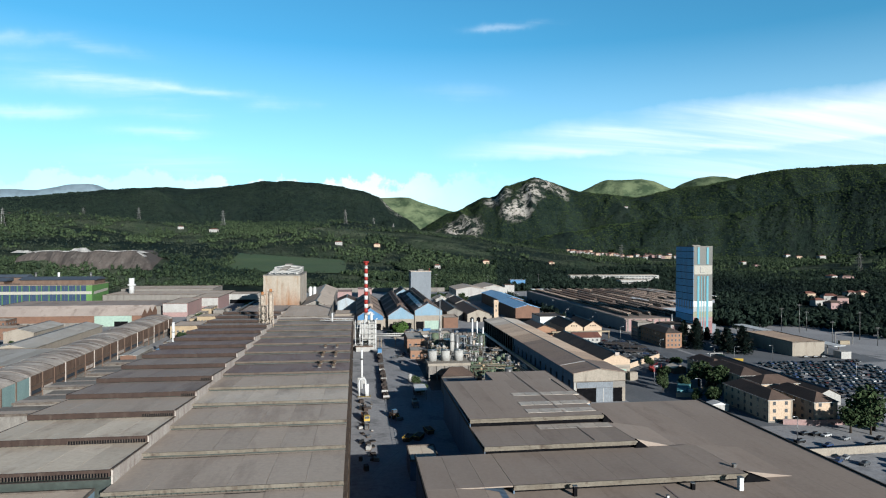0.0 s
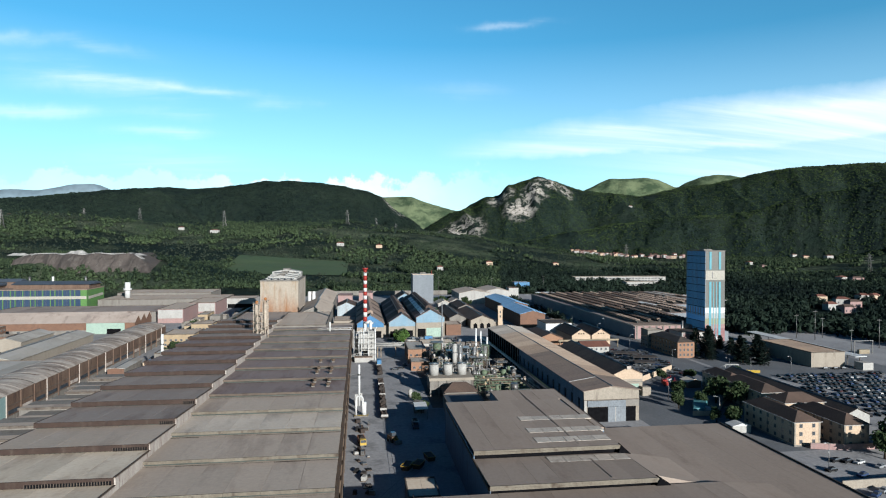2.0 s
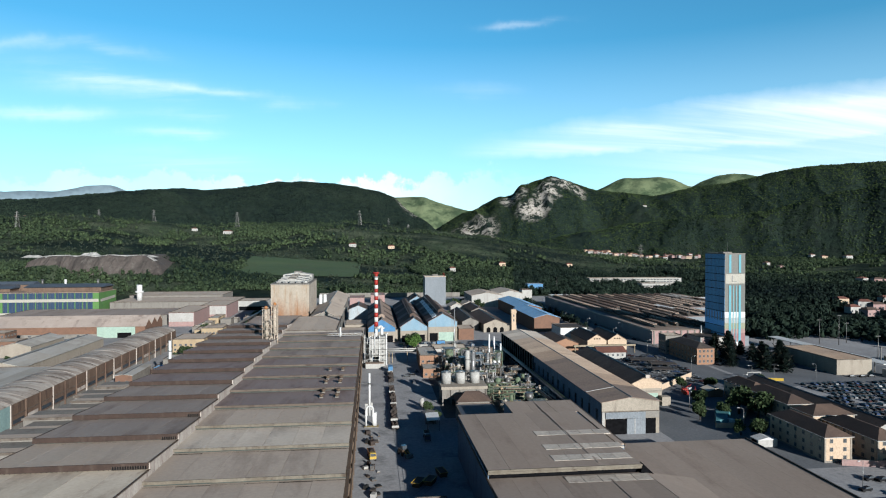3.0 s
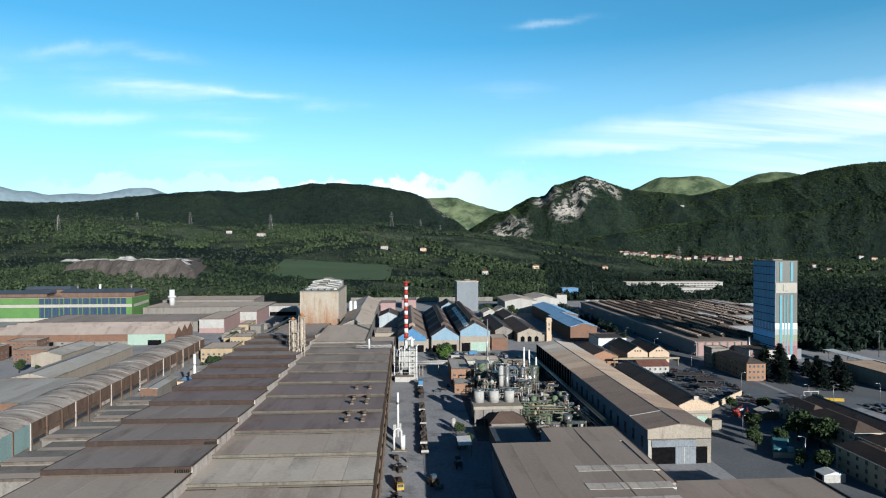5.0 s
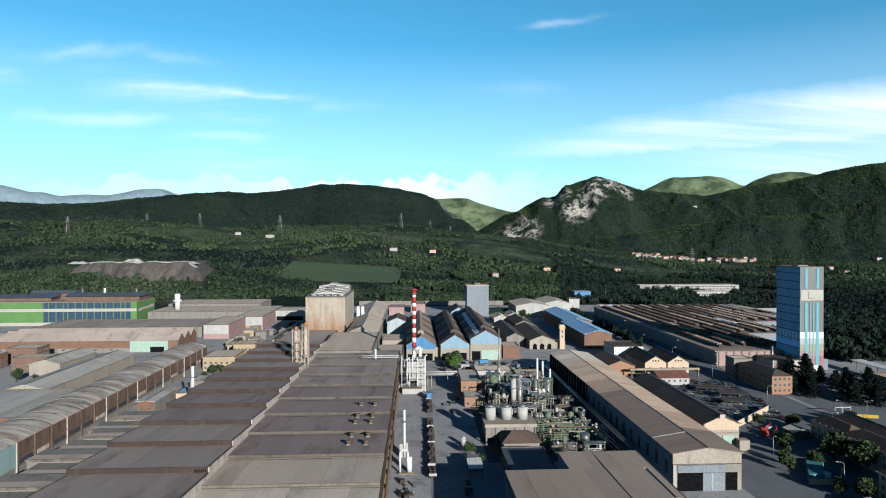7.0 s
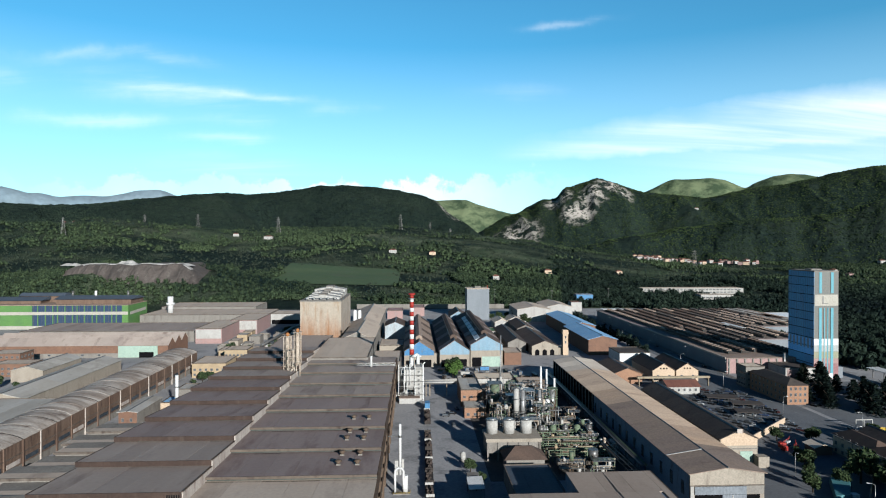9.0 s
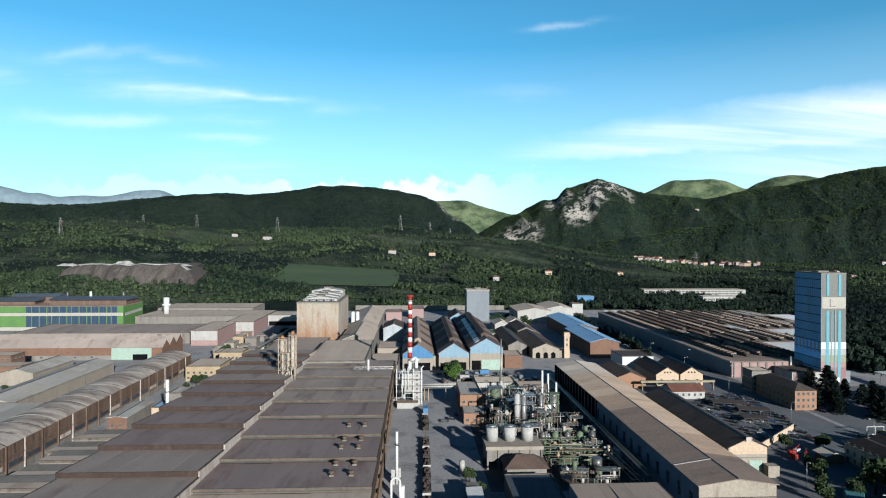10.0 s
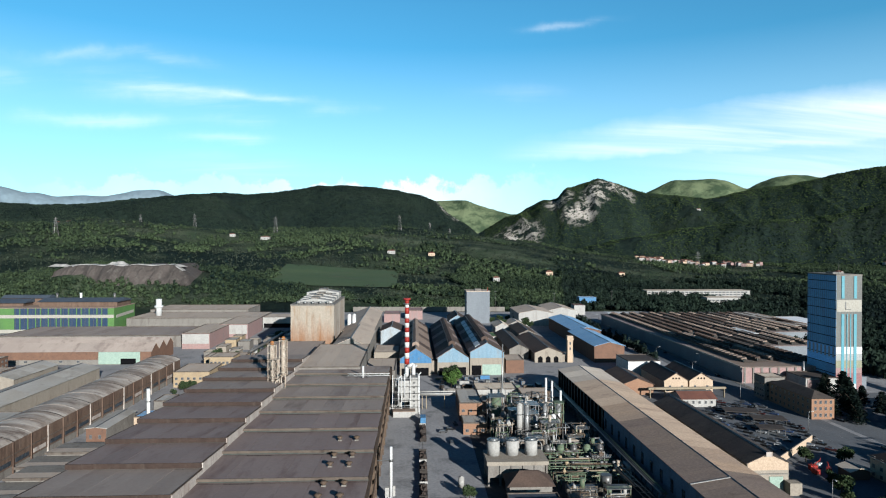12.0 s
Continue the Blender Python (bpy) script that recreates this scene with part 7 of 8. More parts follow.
yc = random.Random(12)
for i in range(26):
    m, lbl = yc.choice(((WHITE_WALL, "white site container in the yard"), (RUST_STEEL, "rusty site container in the yard"), (STRONG_BLUE, "blue site container in the yard"), (SHEET_BLACK, "dark steel bin in the yard"), (BEIGE_STEEL, "beige site container in the yard"), (GREEN_STEEL, "green site container in the yard")))
    container(28 + (i % 9) * 7.4 + yc.uniform(-1.5, 1.5), 476 + (i // 9) * 12 + yc.uniform(-3, 3), yc.choice((0, 90, 85, 5)), m, lbl, yc.choice((3.0, 6.1, 6.1)), yc.choice((1.4, 2.6, 2.6)))
fence = thing("low_yard_wall", 28, 468, 0, 0, "low grey wall with posts across the yard", "wall")
part("panel", Shape().box(0, 66, 0, 0.3, 0, 2.0), CONCRETE, fence)
for i in range(12):
    part("post", Shape().box(6 * i - 0.2, 6 * i + 0.2, -0.1, 0.4, 0, 2.4), CONCRETE, fence)

# ---- small works between the vaulted shed and the melting hall ----
hut = gable_hall("brick_hut", "brick hut with a pale blue-grey sheet roof", -136, -127.2, 378, 407, 6.8, 7.3, BRICK, ROOF_ZINC, sheets=3, category="hut")
part("side_cladding", Shape().box(8.81, 8.88, 0, 29, 0, 6.5), CONCRETE, hut)
panes(hut, [(2, -0.02, 3), (6, -0.02, 3)], 1.2, 1.8, "-y")
pole = thing("white_vent_pole", -102.8, 364, 0, 0, "slim white vent pipe", "stack")
part("pipe", Shape().tube((0, 0, 0), (0, 0, 27.6), 0.75, 0.75, 12), WHITE_PAINT, pole)
part("collar", Shape().tube((0, 0, 22), (0, 0, 22.4), 1.05, 1.05, 12), STEEL, pole)
flat_block("yard_store", "low store with a pale sheet roof beside the long sheds", -127, -119, 428, 442, 6.0, CONCRETE, ROOF_ZINC, category="store", sheets=2)
flat_block("blue_tank_shed", "small blue shed with cream wall", -124, -112, 398, 410, 6.0, CREAM_WALL, ROOF_BLUE, category="shed", sheets=2)
for x0, x1, y0, y1, h in ((-139, -117, 486, 512, 9.5), (-140, -112, 545, 562, 8.0), (-128, -112, 520, 536, 12.5)):
    o = flat_block("yellow_office", "ochre yellow office with a flat grey roof", x0, x1, y0, y1, h, OCHRE, ROOF_GREY, category="office", group="ochre offices")
    panes(o, [((x1 - x0) * (i + 0.5) / 6, -0.02, 2.2 + 3.3 * j) for i in range(6) for j in range(int(h / 3.6))], 1.6, 1.5, "-y")
    panes(o, [(x1 - x0 + 0.02, (y1 - y0) * (i + 0.5) / 5, 2.2 + 3.3 * j) for i in range(5) for j in range(int(h / 3.6))], 1.6, 1.5, "+x")
ws = thing("white_roof_stack", -262, 769, 12, 0, "short thick white stack on a grey roof", "stack")
part("pipe", Shape().tube((0, 0, 0), (0, 0, 18), 3.0, 3.0, 14), WHITE_PAINT, ws)
part("hood", Shape().tube((0, 0, 9), (0, 0, 11), 4.6, 4.6, 14), WHITE_PAINT, ws)

# crowded small stores between the offices and the tall block
yr = random.Random(33)
for i in range(16):
    x0, y0 = -150 + (i % 4) * 15 + yr.uniform(-3, 3), 572 + (i // 4) * 26 + yr.uniform(-4, 4)
    w, d, hh = yr.uniform(6, 11), yr.uniform(9, 18), yr.uniform(3.5, 8.5)
    if x0 + w > -84:
        continue
    flat_block("yard_store", "small works store with a pale sheet roof", x0, x0 + w, y0, y0 + d, hh, yr.choice((WHITE_WALL, CONCRETE, BEIGE_WALL, OCHRE)), yr.choice((ROOF_ZINC, ROOF_GREY, ROOF_PALE)), category="store", group="yard stores", sheets=1, rim=0.3)
duct = thing("overhead_duct", -112, 560, 0, 0, "dark overhead duct on trestles beside the tall block", "duct")
part("pipe", Shape().pipe([(0, 0, 9), (12, 60, 14), (28, 66, 20)], 1.1, 10), STEEL, duct)
for q in (0.1, 0.5, 0.9):
    part("trestle", Shape().box(12 * q - 0.3, 12 * q + 0.3, 60 * q - 0.3, 60 * q + 0.3, 0, 8.5 + 5 * q), RUST_STEEL, duct)
TARP = surf("tarpaulin_teal", (0.10, 0.32, 0.36), (0.13, 0.36, 0.38), 0.2, 2.0, 0.6)

# ---- houses and yards in the east ----
def apartment(x, y, w, d, h, label, rise=3.0, cols=2, group="ochre houses"):
    """A rendered house of three storeys with a dark hipped roof, quoins at its corners and rows of windows."""
    t = thing("apartment_house", x, y, 0, 0, label, "house", group)
    part("wall", Shape().box(0, w, 0, d, 0, h), CREAM_WALL, t)
    k = min(w, d) / 2 - 0.4
    part("roof", Shape().loft([(-0.5, -0.5, h), (w + 0.5, -0.5, h), (w + 0.5, d + 0.5, h), (-0.5, d + 0.5, h)], [(k, k, h + rise), (w - k, k, h + rise), (w - k, d - k, h + rise), (k, d - k, h + rise)]), ROOF_BROWN, t)
    part("eave_board", Shape().box(-0.7, w + 0.7, -0.7, d + 0.7, h - 0.22, h - 0.004), WHITE_WALL, t)
    for a in (-0.12, w - 0.5):
        part("quoin", Shape().box(a, a + 0.62, -0.12, 0.5, 0, h - 0.24), BEIGE_WALL, t)
    panes(t, [(w * (i + 0.5) / cols, -0.02, 1.7 + 3.05 * j) for i in range(cols) for j in range(3)], 1.25, 1.5, "-y")
    n = max(3, int(d / 4))
    panes(t, [(-0.02, d * (i + 0.5) / n, 1.7 + 3.05 * j) for i in range(n) for j in range(3)], 1.25, 1.5, "-x")
    part("plinth", Shape().box(-0.15, w + 0.15, -0.15, d + 0.15, 0, 0.6), CONCRETE, t)
    part("drainpipe", Shape().tube((-0.2, d * 0.5, 0), (-0.2, d * 0.5, h), 0.09, 0.09, 6), STEEL, t)
    return t


apartment(166.2, 228.6, 10.6, 31, 9.3, "ochre three-storey house with a brown hipped roof")
apartment(183.2, 224.0, 10.2, 27, 9.0, "ochre three-storey house half in the shade of trees")
apartment(180.0, 252.5, 18.0, 12, 10.0, "ochre house wing with a brown hipped roof", cols=4)
apartment(181.5, 270.0, 11.5, 30, 10.0, "ochre three-storey house with a sunlit orange front")
apartment(186.0, 302.0, 10.0, 24, 8.0, "ochre house behind a large tree")
long_dark = gable_hall("dark_shed", "long low shed with a dark sheet roof and white gable", 205.5, 217.5, 250, 338, 4.6, 7.4, WHITE_WALL, ROOF_DARK, sheets=9, category="shed")
tan_store = flat_block("pale_store", "low pale store with a tan flat roof", 280, 303, 363, 413, 9.0, BEIGE_WALL, ROOF_TAN, category="store", sheets=3)
canopy = thing("long_white_canopy", 306, 358, 0, 0, "long thin white canopy roof on posts", "canopy")
part("roof", Shape().loft([(0, 0, 6.6), (8, 0, 6.9), (8, 108, 6.9), (0, 108, 6.6)], [(0, 0, 7.0), (8, 0, 7.3), (8, 108, 7.3), (0, 108, 7.0)]), WHITE_PAINT, canopy)
for i in range(12):
    part("post", Shape().box(3.8, 4.2, 1 + 9.6 * i, 1.4 + 9.6 * i, 0, 6.7), STEEL, canopy)
part("office", Shape().box(-1, 6, -7, -0.3, 0, 4.5), WHITE_WALL, canopy)


def wall_run(name, label, points, h, thick, material, category="wall"):
    t = thing(name, points[0][0], points[0][1], 0, 0, label, category)
    ox, oy = points[0]
    for (xa, ya), (xb, yb) in zip(points, points[1:]):
        a, b = Vector((xa - ox, ya - oy, 0)), Vector((xb - ox, yb - oy, 0))
        n = (b - a).normalized().cross(Vector((0, 0, 1))) * thick / 2
        q = [a - n, a + n, b + n, b - n]
        if (q[1] - q[0]).cross(q[2] - q[0]).z < 0:
            q.reverse()
        part("panel", Shape().loft(q, [p + Vector((0, 0, h)) for p in q]), material, t)
        part("coping", Shape().loft([p + Vector((0, 0, h)) for p in q], [p + Vector((0, 0, h + 0.12)) for p in q]), CONCRETE, t)
    return t


wall_run("boundary_wall", "pale concrete boundary wall of the car park", [(152.8, 189.5), (167, 190), (181, 190.5), (200, 191.5)], 2.6, 0.35, BEIGE_WALL)
wall_run("boundary_wall", "faded pink garden wall before the houses", [(170.5, 225.6), (182, 222.6), (200, 222)], 2.2, 0.3, PINK_WALL)
wall_run("boundary_wall", "cream yellow wall along the works road", [(156.4, 338.1), (173, 352.5), (190.5, 367.7)], 3.0, 0.4, CREAM_WALL)
wall_run("boundary_wall", "pale wall around the small yard", [(150, 272.5), (160.5, 271.5), (184, 300)], 2.2, 0.3, CREAM_WALL)
wall_run("boundary_fence", "dark mesh fence along the near roof", [(137, 140), (139, 170), (142, 205), (146, 240)], 1.8, 0.12, STEEL, "fence")
tent = thing("white_tent", 152.4, 246.5, 0, 0, "white box tent beside the shed roof", "tent")
part("cover", Shape().box(0, 8, 0, 5, 0.1, 3.0), WHITE_WALL, tent)
part("roof", Shape().prism_y([(-0.2, 3.0), (8.2, 3.0), (4, 4.0)], -0.2, 5.2), WHITE_PAINT, tent)
part("opening", Shape().box(-0.06, -0.004, 1, 4.2, 0.1, 2.5), DARK, tent)
rh = gable_hall("brick_kiosk", "small brick kiosk with a blue-grey roof", 175.5, 183, 322, 329, 3.4, 4.6, BRICK, ROOF_PALE, sheets=2, category="hut")
teal = thing("teal_container_yard", 152, 276, 0, 0, "teal tarpaulin over stacked goods in a yard", "tarpaulin")
part("cover", Shape().loft([(0, 0, 0), (6, 0, 0), (17, 16, 0), (10, 18, 0)], [(0.6, 0.5, 2.2), (5.6, 0.5, 2.4), (16.4, 15.6, 2.4), (10.2, 17.2, 2.2)]), TARP, teal)
part("crate", Shape().box(7, 9.5, 1, 3, 0, 2.2), WHITE_PAINT, teal)
for i, (x, y, m) in enumerate(((168, 333, RED_PAINT), (171.5, 335, WHITE_PAINT), (172.5, 330, RED_PAINT), (166.5, 329, RED_PAINT))):
    s = thing("red_machine", x, y, 0, 30 * i, "red and white site machine among shrubs", "machine", "site machines")
    part("body", Shape().box(-1.4, 1.4, -0.9, 0.9, 0.4, 2.2), m, s)
    part("arm", Shape().tube((0, 0, 2), (2.6, 0.4, 3.6), 0.2, 0.15, 8), RED_PAINT, s)
    part("base", Shape().box(-1.2, 1.2, -0.8, 0.8, 0, 0.42), RUBBER, s)
pipe_bridge = thing("overhead_pipe_bridge", 146, 448, 0, 0, "pale pipe bridge on trestles by the gabled houses", "pipe rack")
part("beam", Shape().box(0, 46, 0, 1.6, 5.0, 6.2), BEIGE_STEEL, pipe_bridge)
for i in range(6):
    part("trestle", Shape().box(1 + 8.8 * i, 1.4 + 8.8 * i, 0.2, 1.4, 0, 5.0), BEIGE_STEEL, pipe_bridge)
for x0, y0, w, d in ((171, 408, 17, 9), (178, 394, 16, 8), (172, 378, 12, 8)):
    sh = thing("carpark_shelter", x0, y0, 0, -12, "dark flat shelter roof on thin posts in the car park", "shelter", "car shelters")
    part("roof", Shape().box(0, w, 0, d, 2.9, 3.15), ROOF_DARK, sh)
    part("edge", Shape().box(-0.1, w + 0.1, -0.12, -0.005, 2.8, 3.2), SHEET_BLACK, sh)
    for i in range(4):
        for yy in (0.4, d - 0.4):
            part("post", Shape().box(0.4 + i * (w - 1) / 3, 0.55 + i * (w - 1) / 3, yy - 0.07, yy + 0.07, 0, 2.9), STEEL, sh)
barrier = wall_run("works_barrier", "yellow steel barrier beside the works road", [(221, 352.5), (229, 354.5), (238, 352.0)], 1.6, 0.2, YELLOW, "barrier")
gate = thing("gate_frame", 219.5, 358, 0, 0, "pale steel gate frame beside the road", "gate")
part("beam", Shape().box(0, 8.5, -0.15, 0.15, 4.0, 4.4), WHITE_WALL, gate)
for x in (0, 4, 8.2):
    part("post", Shape().box(x, x + 0.3, -0.15, 0.15, 0, 4.0), WHITE_WALL, gate)
single("road_3", Shape().box(220.7, 330, 340, 455.9, -0.1, 0.02), ROAD, "dark asphalt apron below the tower", "road", kind="structure")
single("road_2", Shape().box(124.2, 199.9, 224, 470, -0.1, 0.02), ROAD, "dark asphalt of the works road and car park", "road", kind="structure")
single("road_1", Shape().box(200, 217.5, 300, 903, -0.1, 0.03), ROAD, "grey asphalt road along the eastern factory", "road", kind="structure")
lines = thing("road_marking", 208.5, 300, 0.032, 0, "worn white lane marks on the road", "road marking", kind="structure")
for i in range(50):
    part("dash", Shape().box(-0.1, 0.1, 12 * i, 12 * i + 4, 0, 0.006), TRACK_PAINT, lines)
single("pavement", Shape().box(217.6, 220.6, 456, 900, -0.1, 0.16), CONCRETE, "concrete pavement beside the factory wall", "pavement", kind="structure")


def lamp(x, y, turn, h=9.0):
    t = thing("street_lamp", x, y, 0, turn, "slim grey street lamp with one arm", "street lamp", "street lamps")
    part("pole", Shape().tube((0, 0, 0), (0, 0, h), 0.13, 0.08, 8), STEEL_BRIGHT, t)
    part("arm", Shape().pipe([(0, 0, h), (0.8, 0, h + 0.5), (2.0, 0, h + 0.55)], 0.07, 6), STEEL_BRIGHT, t)
    part("head", Shape().box(1.7, 2.6, -0.16, 0.16, h + 0.45, h + 0.65), WHITE_PAINT, t)
    return t


first = lamp(199, 330, 0)
for i in range(16):
    copy_thing(first, pose(199 if i % 2 else 218.5, 352 + 31 * i, 0, 0, 0, 0 if i % 2 else 180))
for x, y in ((258, 352), (232, 352), (270, 300), (153, 300), (160, 268), (161, 205)):
    copy_thing(first, pose(x, y, 0, 0, 0, (x * 37) % 360))


# ---- cars ----
def car(x, y, turn, paint, label):
    t = thing("parked_car", x, y, 0, turn, label, "car", "parked cars")
    b = Shape().loft([(-0.86, -2.1, 0.3), (0.86, -2.1, 0.3), (0.86, 2.1, 0.3), (-0.86, 2.1, 0.3)], [(-0.84, -2.1, 0.62), (0.84, -2.1, 0.62), (0.84, 2.1, 0.62), (-0.84, 2.1, 0.62)])
    b.loft([(-0.84, -2.1, 0.62), (0.84, -2.1, 0.62), (0.84, 2.1, 0.62), (-0.84, 2.1, 0.62)], [(-0.76, -2.0, 0.92), (0.76, -2.0, 0.92), (0.76, 2.05, 0.95), (-0.76, 2.05, 0.95)])
    part("body", b, paint, t)
    g = part("cabin_glass", Shape().loft([(-0.74, -1.0, 0.93), (0.74, -1.0, 0.93), (0.74, 1.85, 0.95), (-0.74, 1.85, 0.95)], [(-0.6, -0.35, 1.40), (0.6, -0.35, 1.40), (0.6, 1.35, 1.40), (-0.6, 1.35, 1.40)]), CAR_GLASS, t)
    part("roof_panel", Shape().loft([(-0.62, -0.38, 1.40), (0.62, -0.38, 1.40), (0.62, 1.38, 1.40), (-0.62, 1.38, 1.40)], [(-0.55, -0.25, 1.46), (0.55, -0.25, 1.46), (0.55, 1.2, 1.46), (-0.55, 1.2, 1.46)]), paint, g)
    for yy in (-1.35, 1.3):
        for xx in (-0.88, 0.68):
            part("wheel", Shape().tube((xx, yy, 0.31), (xx + 0.2, yy, 0.31), 0.31, 0.31, 10), RUBBER, t)
    return t


PAINTS = [surf("car_paint_" + n, c, tuple(v * 0.92 for v in c), 0.5, 3.0, 0.8, bump=0.0, spec=0.08) for n, c in
          (("white", (0.75, 0.75, 0.74)), ("silver", (0.42, 0.43, 0.44)), ("black", (0.02, 0.02, 0.022)), ("grey", (0.12, 0.125, 0.13)), ("blue", (0.05, 0.09, 0.20)), ("red", (0.09, 0.025, 0.025)))]
NAMES = ("white", "silver", "black", "dark grey", "dark blue", "dark red")
protos = [car(176.3 if i == 0 else 400 + 3 * i, 209.3 if i == 0 else 400, -72, p, "%s hatchback car parked on asphalt" % n) for i, (p, n) in enumerate(zip(PAINTS, NAMES))]
spots = [(180.3, 204.7, -68), (168.0, 198.5, -70), (169.3, 212.0, -80), (172.8, 210.8, -75), (161.0, 203.9, -80), (159.2, 183.5, -60), (166, 180, -70), (174, 176, -60), (178, 181, -75), (186, 176, -70), (190, 184, -70), (183.5, 196.8, -70), (193, 203, -70), (164, 186, -60), (170, 170, -60), (180, 168, -60)]
for k in range(6):
    for i in range(14):
        if rng.random() < 0.8:
            spots.append((158 + k * 6.6 + i * 0.9, 356 + i * 6.2 + rng.uniform(-1, 1), 38 + rng.uniform(-8, 8)))
for i in range(22):
    spots.append((198.2 if i % 2 else 215.9, 310 + i * 24 + rng.uniform(-6, 6), rng.uniform(-3, 3)))
for k in range(12):
    for i in range(22):
        if rng.random() < 0.74:
            spots.append((224 + i * 3.1 + k * 1.7 + rng.uniform(-0.2, 0.2), 262 + k * 7.2 + rng.uniform(-0.3, 0.3), rng.uniform(-4, 4) + (180 if rng.random() < 0.3 else 0)))
spots += [(27.0, 372, 0), (27.5, 392, 80), (24.0, 388, 85), (30.5, 400, 10), (285, 357, 90), (291, 356, 90), (297, 356.5, 90), (214, 430, 0), (226, 398, 20)]
weights = (2, 4, 16, 13, 5, 1)
order = [i for i, w in enumerate(weights) for _ in range(w)]
moved = set()
for x, y, turn in spots:
    i = rng.choice(order)
    if i and i not in moved:
        moved.add(i)
        protos[i].matrix_basis = pose(x, y, 0.035 if 200 < x < 217 and y > 300 else 0, 0, 0, turn)
        continue
    copy_thing(protos[i], pose(x, y, 0.035 if 200 < x < 217 and y > 300 else 0, 0, 0, turn))

# ---- beyond the works ----
sch = flat_block("white_school_block", "long white flat-roofed block among trees", 388, 560, 1085, 1110, 13.5, WHITE_WALL, ROOF_PALE, category="building", sheets=4)
panes(sch, [(4 + 6.2 * i, -0.05, 3.0 + 4.0 * j) for i in range(27) for j in range(3)], 4.4, 1.8, "-y")
sch = flat_block("white_school_block", "pale school block with bands of windows", 440, 490, 985, 1003, 11.0, WHITE_WALL, ROOF_PALE, category="building", sheets=3)
panes(sch, [(4 + 6.0 * i, -0.05, 3.0 + 4.0 * j) for i in range(8) for j in range(2)], 4.4, 1.8, "-y")
flat_block("blue_depot", "bright blue depot in the trees", 250, 275, 985, 1000, 12.0, STRONG_BLUE, ROOF_BLUE, category="depot", sheets=2)
flat_block("white_gatehouse", "white gatehouse with red roof edge", 212, 226, 868, 884, 12.0, WHITE_WALL, ROOF_RED, category="house", sheets=2)
flat_block("white_hangar", "long white-roofed hangar behind the factory", 395, 440, 700, 770, 8.5, WHITE_WALL, ROOF_WHITE, category="hangar", sheets=4)
wall_run("railway_wall", "pale grey railway embankment wall behind the works", [(-70, 915), (60, 912), (130, 910)], 6.0, 2.0, CONCRETE)
flat_block("pale_office", "pale office block before the woods", -120, -84, 880, 900, 12.0, BEIGE_WALL, ROOF_PALE, category="office")

VILLA = []
for c, (wallm, roofm, lbl) in enumerate(((WHITE_WALL, ROOF_RED, "white villa with a red tiled roof"), (CREAM_WALL, ROOF_RED, "cream villa with a red tiled roof"), (PINK_WALL, ROOF_BROWN, "pink house with a brown tiled roof"))):
    VILLA.append((wallm, roofm, lbl))


def villa(az, r, kind, w=14, h=7, turn=0.0, lift=0.0):
    x, y = r * math.sin(radians(az)), r * math.cos(radians(az))
    z = float(height(np.array([x]), np.array([y]))[0])
    wallm, roofm, lbl = VILLA[kind]
    t = thing("hill_house", x, y, z - 1.0 + lift, turn, lbl, "house", "hill houses")
    d = w * 0.7
    part("wall", Shape().box(-w / 2, w / 2, 0, d, 0, h + 1), wallm, t)
    part("roof", Shape().loft([(-w / 2 - 0.6, -0.6, h + 1), (w / 2 + 0.6, -0.6, h + 1), (w / 2 + 0.6, d + 0.6, h + 1), (-w / 2 - 0.6, d + 0.6, h + 1)], [(-w / 4, d / 2 - 0.2, h + 3.6), (w / 4, d / 2 - 0.2, h + 3.6), (w / 4, d / 2 + 0.2, h + 3.6), (-w / 4, d / 2 + 0.2, h + 3.6)]), roofm, t)
    for i in range(3):
        part("window", Shape().box(-w / 3 + i * w / 3 - 0.7, -w / 3 + i * w / 3 + 0.7, -0.08, -0.004, 2.5, 4.6), GLASS, t)
    return (x, y)


clear = []
for az, r, k, w in ((39.6, 2300, 0, 22), (38.0, 2350, 1, 20), (37.2, 2400, 0, 18), (40.4, 1400, 0, 18), (41.3, 1380, 2, 20), (38.8, 960, 1, 15), (40.2, 930, 0, 17), (41.0, 900, 2, 15), (41.6, 1010, 0, 14), (42.4, 1020, 1, 15), (40.6, 825, 2, 16), (39.5, 850, 0, 13),
                    (-1.6, 1500, 0, 17), (1.9, 1510, 1, 15), (-12.4, 1800, 0, 22), (-27.0, 2150, 0, 16), (-27.7, 2170, 1, 14), (-15, 1850, 0, 15), (24.5, 3000, 0, 16), (27.5, 2800, 0, 18), (7.5, 1250, 0, 12), (12, 1380, 1, 14), (34, 1900, 0, 16), (35, 1800, 2, 16), (18, 1500, 1, 14)):
    clear.append(villa(az, r, k, w, 7 if w < 20 else 8, rng.uniform(-20, 20)))
for i in range(46):
    az = 19.6 + 9.2 * (i / 45) + rng.uniform(-0.2, 0.2)
    clear.append(villa(az, 2215 + rng.uniform(-45, 45) - 6 * abs(az - 23), rng.choice((0, 0, 0, 1, 2)), rng.uniform(10, 18), rng.uniform(6, 9), rng.uniform(-30, 30), 2.0))
for i in range(12):
    clear.append(villa(19.2 + rng.uniform(0, 2.4), 2235 + 4 * i, rng.choice((0, 1)), rng.uniform(12, 18), rng.uniform(8, 14), rng.uniform(-30, 30), 3.0 + 0.8 * min(i, 11 - i)))


